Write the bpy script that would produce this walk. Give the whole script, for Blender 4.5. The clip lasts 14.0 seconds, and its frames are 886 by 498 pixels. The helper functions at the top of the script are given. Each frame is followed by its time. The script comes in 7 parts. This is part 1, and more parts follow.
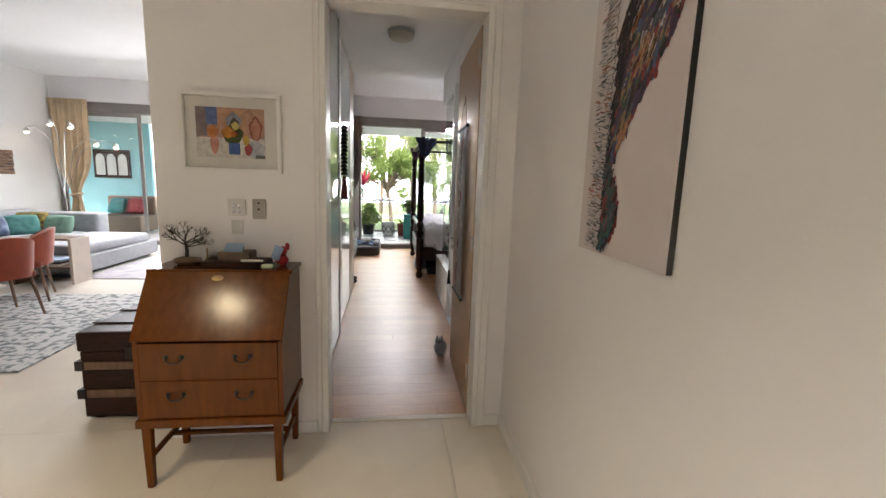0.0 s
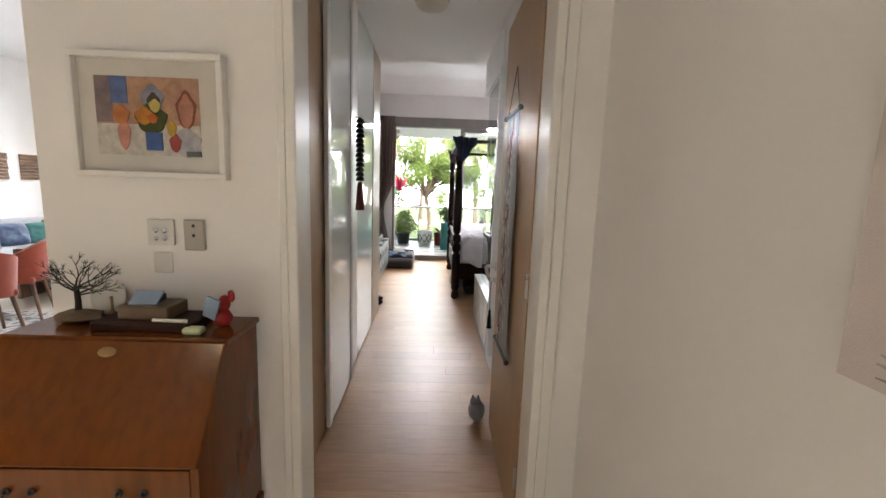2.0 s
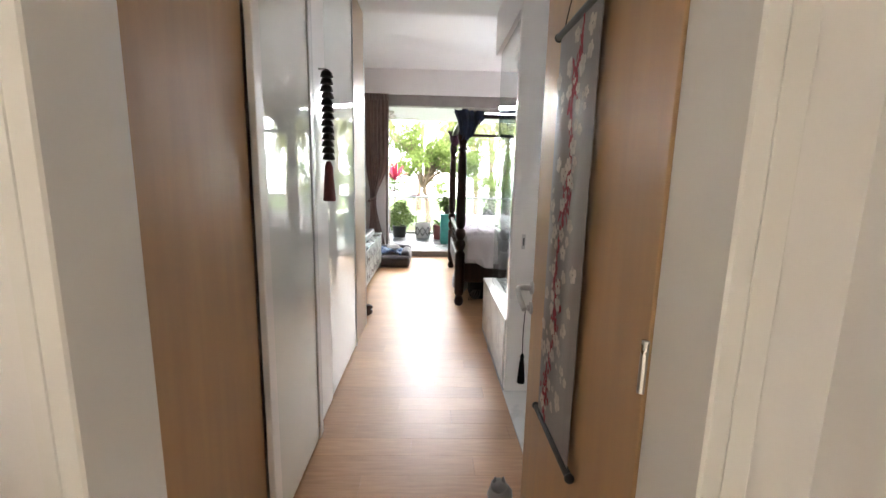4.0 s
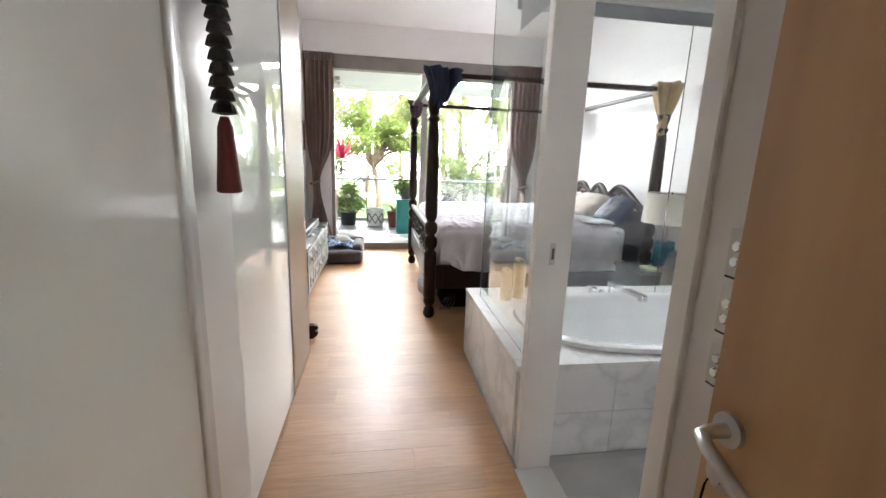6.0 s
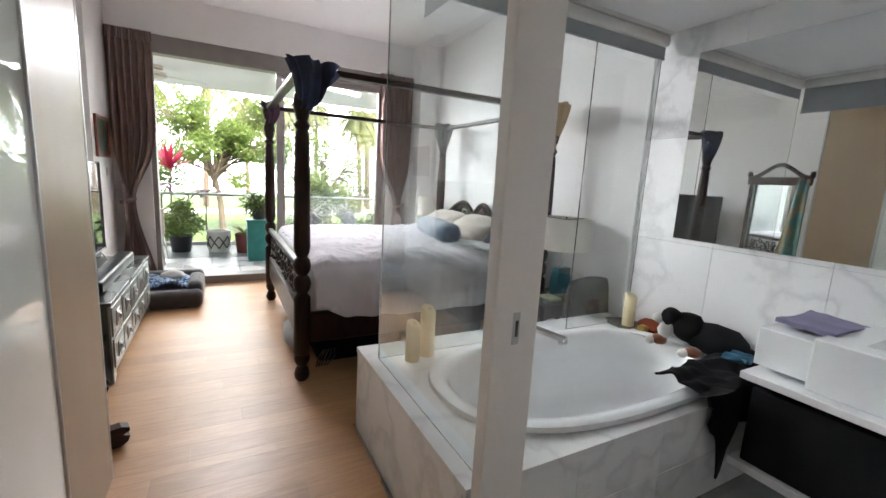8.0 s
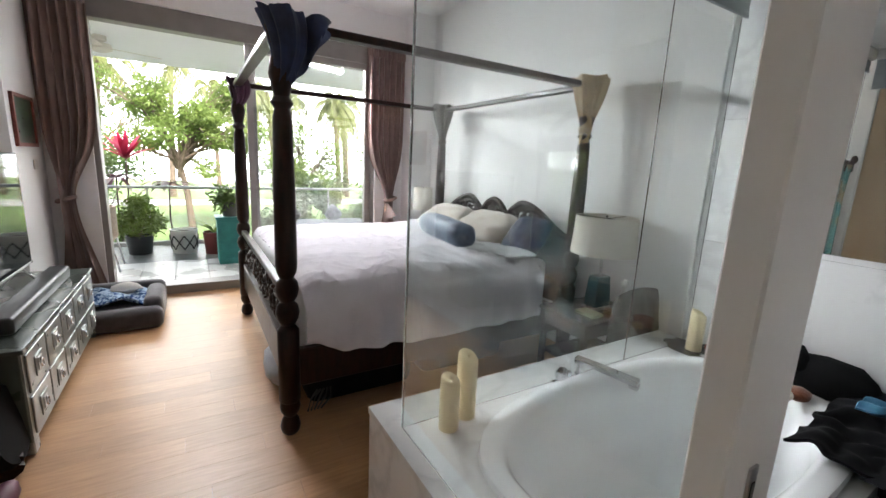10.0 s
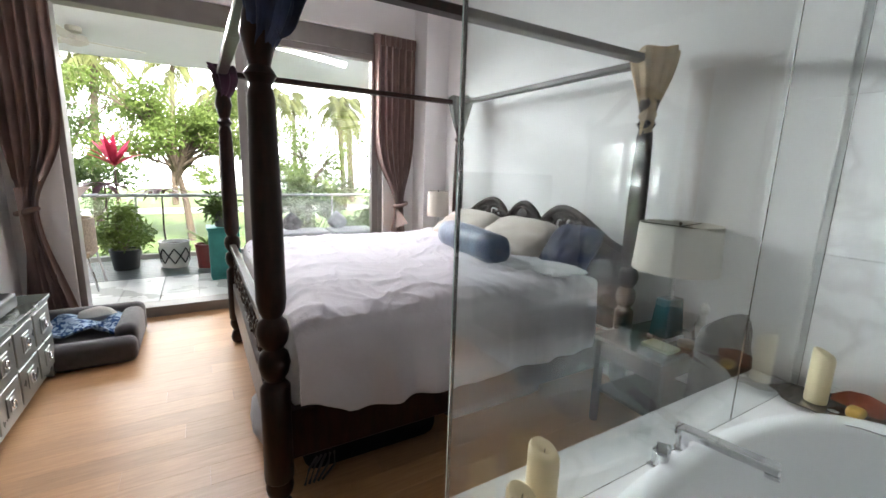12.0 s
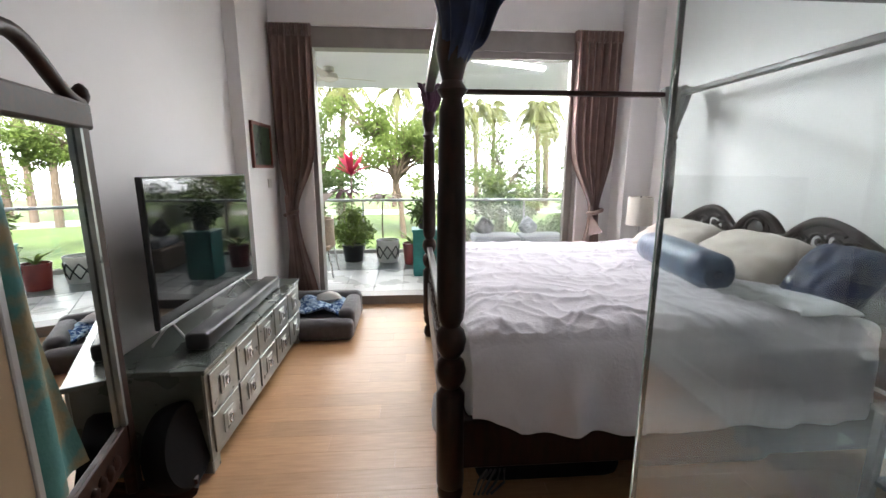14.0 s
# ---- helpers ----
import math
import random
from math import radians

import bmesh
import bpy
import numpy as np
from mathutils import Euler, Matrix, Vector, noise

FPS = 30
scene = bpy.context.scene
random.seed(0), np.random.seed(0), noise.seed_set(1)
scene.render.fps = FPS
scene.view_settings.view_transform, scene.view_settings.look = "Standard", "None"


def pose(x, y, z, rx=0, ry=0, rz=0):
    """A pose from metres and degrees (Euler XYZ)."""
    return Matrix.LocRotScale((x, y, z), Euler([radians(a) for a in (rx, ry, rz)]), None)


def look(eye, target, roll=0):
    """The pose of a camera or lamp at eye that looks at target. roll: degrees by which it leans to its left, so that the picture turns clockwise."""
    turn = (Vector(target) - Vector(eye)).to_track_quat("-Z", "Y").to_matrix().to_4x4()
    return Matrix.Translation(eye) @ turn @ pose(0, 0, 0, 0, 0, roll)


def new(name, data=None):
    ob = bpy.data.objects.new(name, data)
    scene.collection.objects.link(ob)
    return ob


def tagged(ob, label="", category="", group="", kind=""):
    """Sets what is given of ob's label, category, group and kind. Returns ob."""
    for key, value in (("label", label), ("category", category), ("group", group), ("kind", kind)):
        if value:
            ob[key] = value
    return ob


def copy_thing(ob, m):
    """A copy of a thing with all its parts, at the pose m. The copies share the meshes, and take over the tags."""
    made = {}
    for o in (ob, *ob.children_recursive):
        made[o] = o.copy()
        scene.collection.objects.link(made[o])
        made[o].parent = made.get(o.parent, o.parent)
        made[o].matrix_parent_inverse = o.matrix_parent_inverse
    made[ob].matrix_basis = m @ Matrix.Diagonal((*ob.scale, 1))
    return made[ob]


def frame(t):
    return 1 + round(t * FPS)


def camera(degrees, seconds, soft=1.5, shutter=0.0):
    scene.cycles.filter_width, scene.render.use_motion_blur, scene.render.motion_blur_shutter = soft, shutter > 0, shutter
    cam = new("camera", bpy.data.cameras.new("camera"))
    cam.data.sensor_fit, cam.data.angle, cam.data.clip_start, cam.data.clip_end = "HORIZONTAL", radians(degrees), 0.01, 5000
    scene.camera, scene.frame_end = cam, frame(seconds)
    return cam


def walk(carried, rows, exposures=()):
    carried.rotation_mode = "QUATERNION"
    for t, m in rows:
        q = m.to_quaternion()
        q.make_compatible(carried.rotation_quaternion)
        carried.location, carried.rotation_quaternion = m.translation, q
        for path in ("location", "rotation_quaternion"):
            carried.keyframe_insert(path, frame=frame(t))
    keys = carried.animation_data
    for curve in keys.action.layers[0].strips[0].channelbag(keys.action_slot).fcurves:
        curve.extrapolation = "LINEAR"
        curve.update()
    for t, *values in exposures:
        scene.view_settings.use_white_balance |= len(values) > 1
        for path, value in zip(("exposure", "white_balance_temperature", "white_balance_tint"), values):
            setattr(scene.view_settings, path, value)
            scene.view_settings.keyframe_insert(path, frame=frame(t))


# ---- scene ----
cam = camera(93.4, 14.0)
PATH = [
    (0, (0.022, 0.012, 1.507), (0.269, 1.972, 1.2), 1.9),
    (0.5, (0.079, 0.221, 1.51), (0.206, 2.193, 1.198), 2.0),
    (1, (0.174, 0.44, 1.531), (0.255, 2.417, 1.235), 2.4),
    (1.5, (0.178, 0.648, 1.523), (0.224, 2.629, 1.252), 2.3),
    (2, (0.14, 0.924, 1.534), (0.193, 2.902, 1.242), 1.9),
    (2.5, (0.154, 1.198, 1.526), (0.171, 3.175, 1.222), 2.5),
    (2.7, (0.153, 1.246, 1.494), (0.211, 3.231, 1.249), 1.7),
    (5, (0.095, 2.481, 1.474), (0.154, 4.438, 1.064), 0.8),
    (5.5, (0.029, 2.721, 1.465), (0.186, 4.672, 1.052), 1.3),
    (6, (0.008, 2.917, 1.453), (0.313, 4.849, 1.035), 2.0),
    (6.5, (0.028, 3.119, 1.475), (0.504, 5.016, 1.06), 2.2),
    (7, (-0.003, 3.318, 1.48), (0.651, 5.167, 1.089), 2.7),
    (7.5, (-0.041, 3.487, 1.486), (0.788, 5.269, 1.12), 2.9),
    (8, (-0.011, 3.653, 1.495), (0.923, 5.391, 1.165), 3.3),
    (10.3, (0.099, 4.465, 1.531), (1.136, 6.129, 1.136), 2.8),
    (10.5, (0.122, 4.521, 1.51), (1.178, 6.175, 1.126), 2.8),
    (11, (0.176, 4.652, 1.508), (1.262, 6.287, 1.126), 2.7),
    (11.5, (0.227, 4.826, 1.516), (1.298, 6.472, 1.134), 2.3),
    (12, (0.261, 4.961, 1.491), (1.257, 6.654, 1.114), 1.8),
    (12.5, (0.315, 5.034, 1.511), (1.167, 6.801, 1.124), 1.4),
    (13, (0.376, 5.055, 1.489), (1.006, 6.915, 1.11), 0.8),
    (13.5, (0.362, 5.063, 1.48), (0.748, 6.99, 1.108), 0.4),
    (14, (0.33, 5.056, 1.517), (0.473, 7.015, 1.139), 0.1),
]
walk(cam, [(t, look(eye, target, roll)) for t, eye, target, roll in PATH],
     [(0.0, 1.78), (2.5, 2.2), (5.0, 2.70), (6.5, 2.42), (8.0, 2.0), (11.0, 1.85), (14.0, 1.76)])

# ---- light ----
world = bpy.data.worlds.new("sky")
scene.world = world
world.use_nodes = True
wn = world.node_tree.nodes
sky = wn.new("ShaderNodeTexSky")
sky.sky_type, sky.sun_disc = "NISHITA", False
sky.sun_elevation, sky.sun_rotation = radians(47), radians(172)
sky.air_density, sky.dust_density = 1.0, 4.0
wn["Background"].inputs["Strength"].default_value = 0.15
world.node_tree.links.new(sky.outputs[0], wn["Background"].inputs["Color"])
sun_data = bpy.data.lights.new("sun", "SUN")
sun_data.energy, sun_data.angle, sun_data.color = 5.0, radians(12), (1.0, 0.97, 0.92)
sun = new("sun", sun_data)
sun.matrix_world = look((3, -14, 24), (0, 8, 0))


def lamp(name, where, size, power, colour, shape="DISK", target=None):
    data = bpy.data.lights.new(name, "AREA")
    data.shape, data.size, data.energy, data.color = shape, size, power, colour
    data.spread = radians(105)
    ob = new(name, data)
    ob.matrix_world = look(where, target or (where[0], where[1] + 0.001, where[2] - 1))
    return ob


lamp("hall_downlight_bulb", (-1.75, 0.22, 3.02), 0.15, 7, (1.0, 0.80, 0.52))
# Added lamp out of view that brightens the hall's right-hand wall.
lamp("foyer_fill_lamp", (-0.3, -1.0, 2.885), 0.16, 11, (1.0, 0.90, 0.78))


def window_fill(name, x0, x1, power, aside=0.0):
    """Area lamp strip added under a window head, standing in for sky light."""
    data = bpy.data.lights.new(name, "AREA")
    data.shape, data.size, data.size_y, data.energy, data.color = "RECTANGLE", x1 - x0, 0.06, power, (0.965, 0.96, 1.0)
    data.spread = radians(128)
    new(name, data).matrix_world = look(((x0 + x1) / 2, 9.78, 2.70), ((x0 + x1) / 2 + aside, 8.78, 1.935))


window_fill("bedroom_window_fill", -0.5, 2.05, 30, 0.45)
window_fill("living_window_fill", -5.9, -2.4, 70, 0.3)


# ---- materials ----
def mk(name, c1, c2=None, scale=6.0, rough=0.5, metal=0.0, bump=0.1, bscale=80.0, stretch=(1, 1, 1), rand=0.0,
       coat=0.0, sheen=0.0, detail=4.0, spec=0.5, lo=0.35, hi=0.65, rvar=0.08, emit=None):
    """Principled surface: two-scale colour variation, fine relief, uneven gloss."""
    m = bpy.data.materials.new(name)
    m.use_nodes = True
    t = m.node_tree
    n, l = t.nodes, t.links
    b = n["Principled BSDF"]
    geo = n.new("ShaderNodeNewGeometry")
    mp = n.new("ShaderNodeMapping")
    mp.inputs["Scale"].default_value = stretch
    l.new(geo.outputs["Position"], mp.inputs["Vector"])
    n1 = n.new("ShaderNodeTexNoise")
    n1.inputs["Scale"].default_value, n1.inputs["Detail"].default_value = scale, detail
    l.new(mp.outputs[0], n1.inputs["Vector"])
    ramp = n.new("ShaderNodeValToRGB")
    ramp.color_ramp.elements[0].position, ramp.color_ramp.elements[1].position = lo, hi
    c2 = c2 or tuple(v * 0.88 for v in c1)
    ramp.color_ramp.elements[0].color, ramp.color_ramp.elements[1].color = (*c2, 1), (*c1, 1)
    l.new(n1.outputs[0], ramp.inputs[0])
    colour = ramp.outputs[0]
    if rand:
        info = n.new("ShaderNodeObjectInfo")
        rng = n.new("ShaderNodeMapRange")
        rng.inputs["To Min"].default_value, rng.inputs["To Max"].default_value = 1 - rand, 1 + rand
        l.new(info.outputs["Random"], rng.inputs["Value"])
        hsv = n.new("ShaderNodeHueSaturation")
        l.new(rng.outputs[0], hsv.inputs["Value"])
        l.new(colour, hsv.inputs["Color"])
        colour = hsv.outputs[0]
    l.new(colour, b.inputs["Base Color"])
    n2 = n.new("ShaderNodeTexNoise")
    n2.inputs["Scale"].default_value, n2.inputs["Detail"].default_value = bscale, 3
    l.new(mp.outputs[0], n2.inputs["Vector"])
    if bump:
        bp = n.new("ShaderNodeBump")
        bp.inputs["Strength"].default_value, bp.inputs["Distance"].default_value = bump, 0.01
        l.new(n2.outputs[0], bp.inputs["Height"])
        l.new(bp.outputs[0], b.inputs["Normal"])
    rr = n.new("ShaderNodeMapRange")
    rr.inputs["To Min"].default_value, rr.inputs["To Max"].default_value = max(0, rough - rvar), min(1, rough + rvar)
    l.new(n1.outputs[0], rr.inputs["Value"])
    l.new(rr.outputs[0], b.inputs["Roughness"])
    b.inputs["Metallic"].default_value = metal
    b.inputs["Specular IOR Level"].default_value = spec
    b.inputs["Coat Weight"].default_value, b.inputs["Coat Roughness"].default_value = coat, 0.08
    b.inputs["Sheen Weight"].default_value = sheen
    if emit:
        b.inputs["Emission Color"].default_value, b.inputs["Emission Strength"].default_value = (*emit[0], 1), emit[1]
    return m


def clear_glass(name, tint, rough=0.0):
    m = bpy.data.materials.new(name)
    m.use_nodes = True
    b = m.node_tree.nodes["Principled BSDF"]
    b.inputs["Base Color"].default_value = (*tint, 1)
    b.inputs["Transmission Weight"].default_value = 1
    b.inputs["Roughness"].default_value, b.inputs["IOR"].default_value = rough, 1.5
    return m


def wood(name, dark, light, grain=(1, 14, 14), rough=0.35, coat=0.2, rand=0.0, scale=5.0, rvar=0.08):
    return mk(name, light, dark, scale=scale, rough=rough, bump=0.025, bscale=25, stretch=grain, rand=rand, coat=coat, detail=6, lo=0.3, hi=0.7, rvar=rvar)


M_WALL = mk("white_wall_paint", (0.80, 0.785, 0.78), (0.77, 0.755, 0.75), scale=1.5, rough=0.65, bump=0.03, bscale=220)
M_CEIL = mk("white_ceiling_paint", (0.82, 0.82, 0.82), (0.79, 0.79, 0.79), scale=1.2, rough=0.8, bump=0.02, bscale=200)
M_TRIM = mk("white_gloss_trim", (0.78, 0.77, 0.75), (0.75, 0.74, 0.72), scale=3, rough=0.35, bump=0.02)
M_STONE = mk("cream_stone_floor", (0.72, 0.67, 0.58), (0.66, 0.61, 0.53), scale=2.2, rough=0.16, bump=0.006, bscale=60, detail=7, rand=0.03, spec=0.65)
M_PLANK = wood("honey_oak_plank", (0.38, 0.205, 0.095), (0.48, 0.275, 0.135), grain=(1.2, 12, 12), rough=0.39, coat=0.0, rand=0.10, rvar=0.06)
M_DOOR = mk("oak_veneer_door", (0.46, 0.285, 0.145), (0.40, 0.245, 0.125), scale=3, stretch=(6, 6, 0.5), rough=0.42, bump=0.01, bscale=60)
M_PANEL = mk("pale_oak_panel", (0.42, 0.31, 0.20), (0.38, 0.275, 0.175), scale=2, stretch=(3, 3, 0.5), rough=0.4, bump=0, spec=0.25)
M_MAHOG = mk("mahogany_bureau", (0.135, 0.038, 0.004), (0.095, 0.024, 0.003), scale=5, rough=0.17, bump=0.02, bscale=25, stretch=(7, 7, 1.1), detail=6, lo=0.25, hi=0.75, spec=0.28, rvar=0.04)
M_BED = wood("dark_carved_wood", (0.010, 0.004, 0.003), (0.026, 0.008, 0.005), grain=(8, 8, 2), rough=0.36, coat=0.06)
M_BED.node_tree.nodes["Principled BSDF"].inputs["Specular IOR Level"].default_value = 0.22
M_DARKW = wood("dark_chest_wood", (0.016, 0.007, 0.005), (0.042, 0.017, 0.011), grain=(2, 9, 9), rough=0.5, coat=0.0)
M_DARKW.node_tree.nodes["Principled BSDF"].inputs["Specular IOR Level"].default_value = 0.18
M_MARBLE = mk("white_marble", (0.74, 0.75, 0.74), (0.72, 0.73, 0.72), scale=2.4, rough=0.16, bump=0.005, detail=6, lo=0.455, hi=0.55, rand=0.03)
vein = M_MARBLE.node_tree.nodes["Color Ramp"].color_ramp.elements.new(0.49)
vein.color = (0.61, 0.62, 0.615, 1)
M_MARBLE_FLOOR = mk("grey_marble_floor", (0.55, 0.56, 0.55), (0.40, 0.41, 0.41), scale=2.2, rough=0.25, bump=0.005, detail=9, lo=0.3, hi=0.6)
M_TUB = mk("white_acrylic", (0.80, 0.82, 0.82), (0.78, 0.80, 0.80), scale=2, rough=0.14, bump=0)
M_CHROME = mk("polished_chrome", (0.75, 0.76, 0.78), (0.70, 0.71, 0.73), rough=0.08, metal=1, bump=0, rvar=0.03)
M_STEEL = mk("brushed_steel", (0.55, 0.55, 0.55), (0.45, 0.45, 0.45), rough=0.3, metal=1, bump=0.02)
M_ALU = mk("taupe_window_frame", (0.26, 0.24, 0.225), (0.23, 0.21, 0.20), rough=0.45, metal=0.2, bump=0.02)
M_SILVER = mk("silver_door_frame", (0.58, 0.58, 0.57), (0.52, 0.52, 0.51), rough=0.35, metal=0.45, bump=0.01)
M_LACQ = mk("white_back_painted_glass", (0.86, 0.89, 0.85), (0.84, 0.87, 0.83), scale=1.0, rough=0.003, bump=0, rvar=0.001, spec=0.75)
M_WLAM = mk("white_wardrobe_panel", (0.72, 0.72, 0.70), (0.70, 0.70, 0.68), scale=2, rough=0.25, bump=0.01)
M_MIRROR = mk("mirror_silver", (0.86, 0.88, 0.88), (0.86, 0.88, 0.88), rough=0.01, metal=1, bump=0, rvar=0.0)
M_GLASS = clear_glass("clear_partition_glass", (0.93, 0.975, 0.965))
M_WGLASS = clear_glass("window_glass", (0.97, 0.985, 0.98))
M_GEDGE = mk("green_glass_edge", (0.45, 0.60, 0.56), (0.40, 0.55, 0.52), rough=0.15, bump=0)
M_CURT = mk("mauve_brown_curtain", (0.23, 0.145, 0.125), (0.18, 0.112, 0.098), scale=9, rough=0.8, bump=0.15, bscale=300, sheen=0.3)
M_CURT_CREAM = mk("cream_curtain", (0.62, 0.47, 0.30), (0.54, 0.41, 0.26), scale=7, rough=0.85, bump=0.12, bscale=250, sheen=0.3)
M_TEAL_WALL = mk("turquoise_wall_paint", (0.30, 0.58, 0.62), (0.27, 0.54, 0.58), scale=2, rough=0.7, bump=0.05)
M_LINEN = mk("pale_lilac_linen", (0.60, 0.57, 0.61), (0.55, 0.52, 0.56), scale=5, rough=0.85, bump=0.25, bscale=55, sheen=0.2)
M_MATTRESS = mk("white_cotton", (0.72, 0.72, 0.72), (0.66, 0.66, 0.66), rough=0.9, bump=0.2, bscale=120)
M_BLACK = mk("black_plastic", (0.012, 0.012, 0.013), (0.009, 0.009, 0.01), rough=0.4, bump=0.03)
M_CLOTH_BLACK = mk("black_fabric", (0.007, 0.007, 0.008), (0.004, 0.004, 0.005), rough=0.9, bump=0.12, bscale=150, spec=0.15)
M_GRASS = mk("lawn", (0.10, 0.16, 0.03), (0.07, 0.12, 0.02), scale=1.5, rough=0.9, bump=0.6, bscale=40)
M_PATH = mk("pale_concrete", (0.40, 0.39, 0.37), (0.33, 0.32, 0.31), scale=2, rough=0.85, bump=0.15)
M_TILE = mk("pale_grey_balcony_tile", (0.60, 0.60, 0.59), (0.52, 0.52, 0.51), scale=3, rough=0.28, bump=0.05, rand=0.08)
M_DECK = mk("grey_deck_board", (0.16, 0.17, 0.17), (0.11, 0.12, 0.12), scale=4, stretch=(1, 10, 1), rough=0.32, bump=0.1, rand=0.1)


# ---- modelling helpers ----
def thing(name, label, category, base=(0, 0, 0), group="", kind="", m=None):
    e = new(name)
    e.empty_display_size = 0.1
    e.matrix_basis = m or Matrix.Translation(base)
    return tagged(e, label, category, group, kind)


def link(name, mesh, parent=None, label="", local=False):
    ob = new(name, mesh)
    if parent is not None:
        ob.parent = parent
        if parent.type == "EMPTY" and not local:
            ob.matrix_parent_inverse = parent.matrix_basis.inverted()
    if label:
        ob["label"] = label
    return ob


def part(name, bm, mat, parent=None, label="", smooth=False, local=False):
    """One mesh object, under a thing or a part; smooth: shading angle in degrees or False."""
    mesh = bpy.data.meshes.new(name)
    bmesh.ops.recalc_face_normals(bm, faces=bm.faces)
    bm.to_mesh(mesh)
    bm.free()
    mesh.materials.append(mat)
    if smooth:
        mesh.shade_smooth()
        mesh.set_sharp_from_angle(angle=radians(35 if smooth is True else smooth))
    return link(name, mesh, parent, label, local)


def mono(name, bm, mat, label, category, group="", kind="", smooth=False):
    return tagged(part(name, bm, mat, smooth=smooth), label, category, group, kind)


def box(bm, x0, x1, y0, y1, z0, z1, bevel=0.0, seg=1, rot=None):
    m = Matrix.LocRotScale(((x0 + x1) / 2, (y0 + y1) / 2, (z0 + z1) / 2), None, (abs(x1 - x0), abs(y1 - y0), abs(z1 - z0)))
    if rot is not None:
        m = rot @ m
    g = bmesh.ops.create_cube(bm, size=1, matrix=m)
    if bevel:
        edges = {e for v in g["verts"] for e in v.link_edges}
        bmesh.ops.bevel(bm, geom=list(edges), offset=bevel, segments=seg, affect="EDGES", profile=0.5)
    return bm


def bx(*a, **k):
    return box(bmesh.new(), *a, **k)


def lathe(bm, profile, at=(0, 0, 0), segs=16, m=None):
    """Turned shape: profile of (radius, height) pairs, about z."""
    rings = []
    m = m or Matrix.Identity(4)
    for r, z in profile:
        rings.append([bm.verts.new(m @ Vector((at[0] + max(r, 1e-4) * math.cos(2 * math.pi * i / segs), at[1] + max(r, 1e-4) * math.sin(2 * math.pi * i / segs), at[2] + z))) for i in range(segs)])
    for a, b in zip(rings, rings[1:]):
        for i in range(segs):
            bm.faces.new((a[i], a[(i + 1) % segs], b[(i + 1) % segs], b[i]))
    bm.faces.new(rings[0][::-1])
    bm.faces.new(rings[-1])
    return bm


def tube(bm, pts, r, segs=8, taper=None):
    """A round bar along points; taper: radius at the far end."""
    pts = [Vector(p) for p in pts]
    rings = []
    for i, p in enumerate(pts):
        d = (pts[min(i + 1, len(pts) - 1)] - pts[max(i - 1, 0)]).normalized()
        side = d.cross(Vector((0, 0, 1)) if abs(d.z) < 0.95 else Vector((1, 0, 0))).normalized()
        up = side.cross(d)
        rad = r if taper is None else r + (taper - r) * i / max(1, len(pts) - 1)
        rings.append([bm.verts.new(p + side * rad * math.cos(2 * math.pi * k / segs) + up * rad * math.sin(2 * math.pi * k / segs)) for k in range(segs)])
    for a, b in zip(rings, rings[1:]):
        for k in range(segs):
            bm.faces.new((a[k], a[(k + 1) % segs], b[(k + 1) % segs], b[k]))
    bm.faces.new(rings[0][::-1])
    bm.faces.new(rings[-1])
    return bm


def prism(bm, outline, depth, m=None):
    """Extrude a 2D outline (u, v) by depth along w; m maps (u, v, w) to the world."""
    m = m or Matrix.Identity(4)
    a = [bm.verts.new(m @ Vector((u, v, 0))) for u, v in outline]
    b = [bm.verts.new(m @ Vector((u, v, depth))) for u, v in outline]
    bm.faces.new(a[::-1])
    bm.faces.new(b)
    for i in range(len(a)):
        j = (i + 1) % len(a)
        bm.faces.new((a[i], a[j], b[j], b[i]))
    return bm


def blob(bm, c, r, seed=0, rough=0.15, sub=2, rot=None):
    """A soft uneven lump with radii r."""
    g = bmesh.ops.create_icosphere(bm, subdivisions=sub, radius=1)
    for v in g["verts"]:
        k = 1 + rough * noise.noise(v.co * 1.7 + Vector((seed * 3.1, seed, 0)))
        p = Vector((v.co.x * r[0], v.co.y * r[1], v.co.z * r[2])) * k
        v.co = (rot @ p if rot else p) + Vector(c)
    return bm


def sheet(bm, f, nu, nv, thick=0.0):
    """A grid surface from f(u, v) -> point, u and v from 0 to 1."""
    g = [[bm.verts.new(f(i / nu, j / nv)) for j in range(nv + 1)] for i in range(nu + 1)]
    faces = [bm.faces.new((g[i][j], g[i + 1][j], g[i + 1][j + 1], g[i][j + 1])) for i in range(nu) for j in range(nv)]
    if thick:
        bmesh.ops.recalc_face_normals(bm, faces=bm.faces)
        bmesh.ops.solidify(bm, geom=faces, thickness=thick)
    return bm


def wall(name, label, *boxes, mat=None):
    bm = bmesh.new()
    for b in boxes:
        box(bm, *b)
    return mono(name, bm, mat or M_WALL, label, "wall", kind="structure")


# ---- structure: hall, corridor, bathroom, bedroom, living room ----
wall("wall_hall_east", "plain white painted hall wall", (0.728, 0.86, -3.0, 2.42, 0, 2.93))
wall("wall_hall_door", "white painted wall around the bedroom doorway",
     (-1.22, -0.37, 2.415, 2.545, 0, 2.93), (0.57, 0.86, 2.42, 2.545, 0, 2.93), (-0.37, 0.57, 2.415, 2.545, 2.47, 2.93))
wall("wall_hall_south", "white painted wall closing the hall", (-7.0, 0.86, -3.12, -3.0, 0, 3.4))
wall("wall_divider", "white painted wall between bedroom and living room", (-1.22, -1.10, 2.545, 5.94, 0, 3.4), (-1.34, -1.19, 5.94, 9.66, 0, 3.4))
wall("wall_pilaster", "white painted pier beside the balcony window", (-1.188, -1.08, 8.84, 9.66, 0, 3.35))
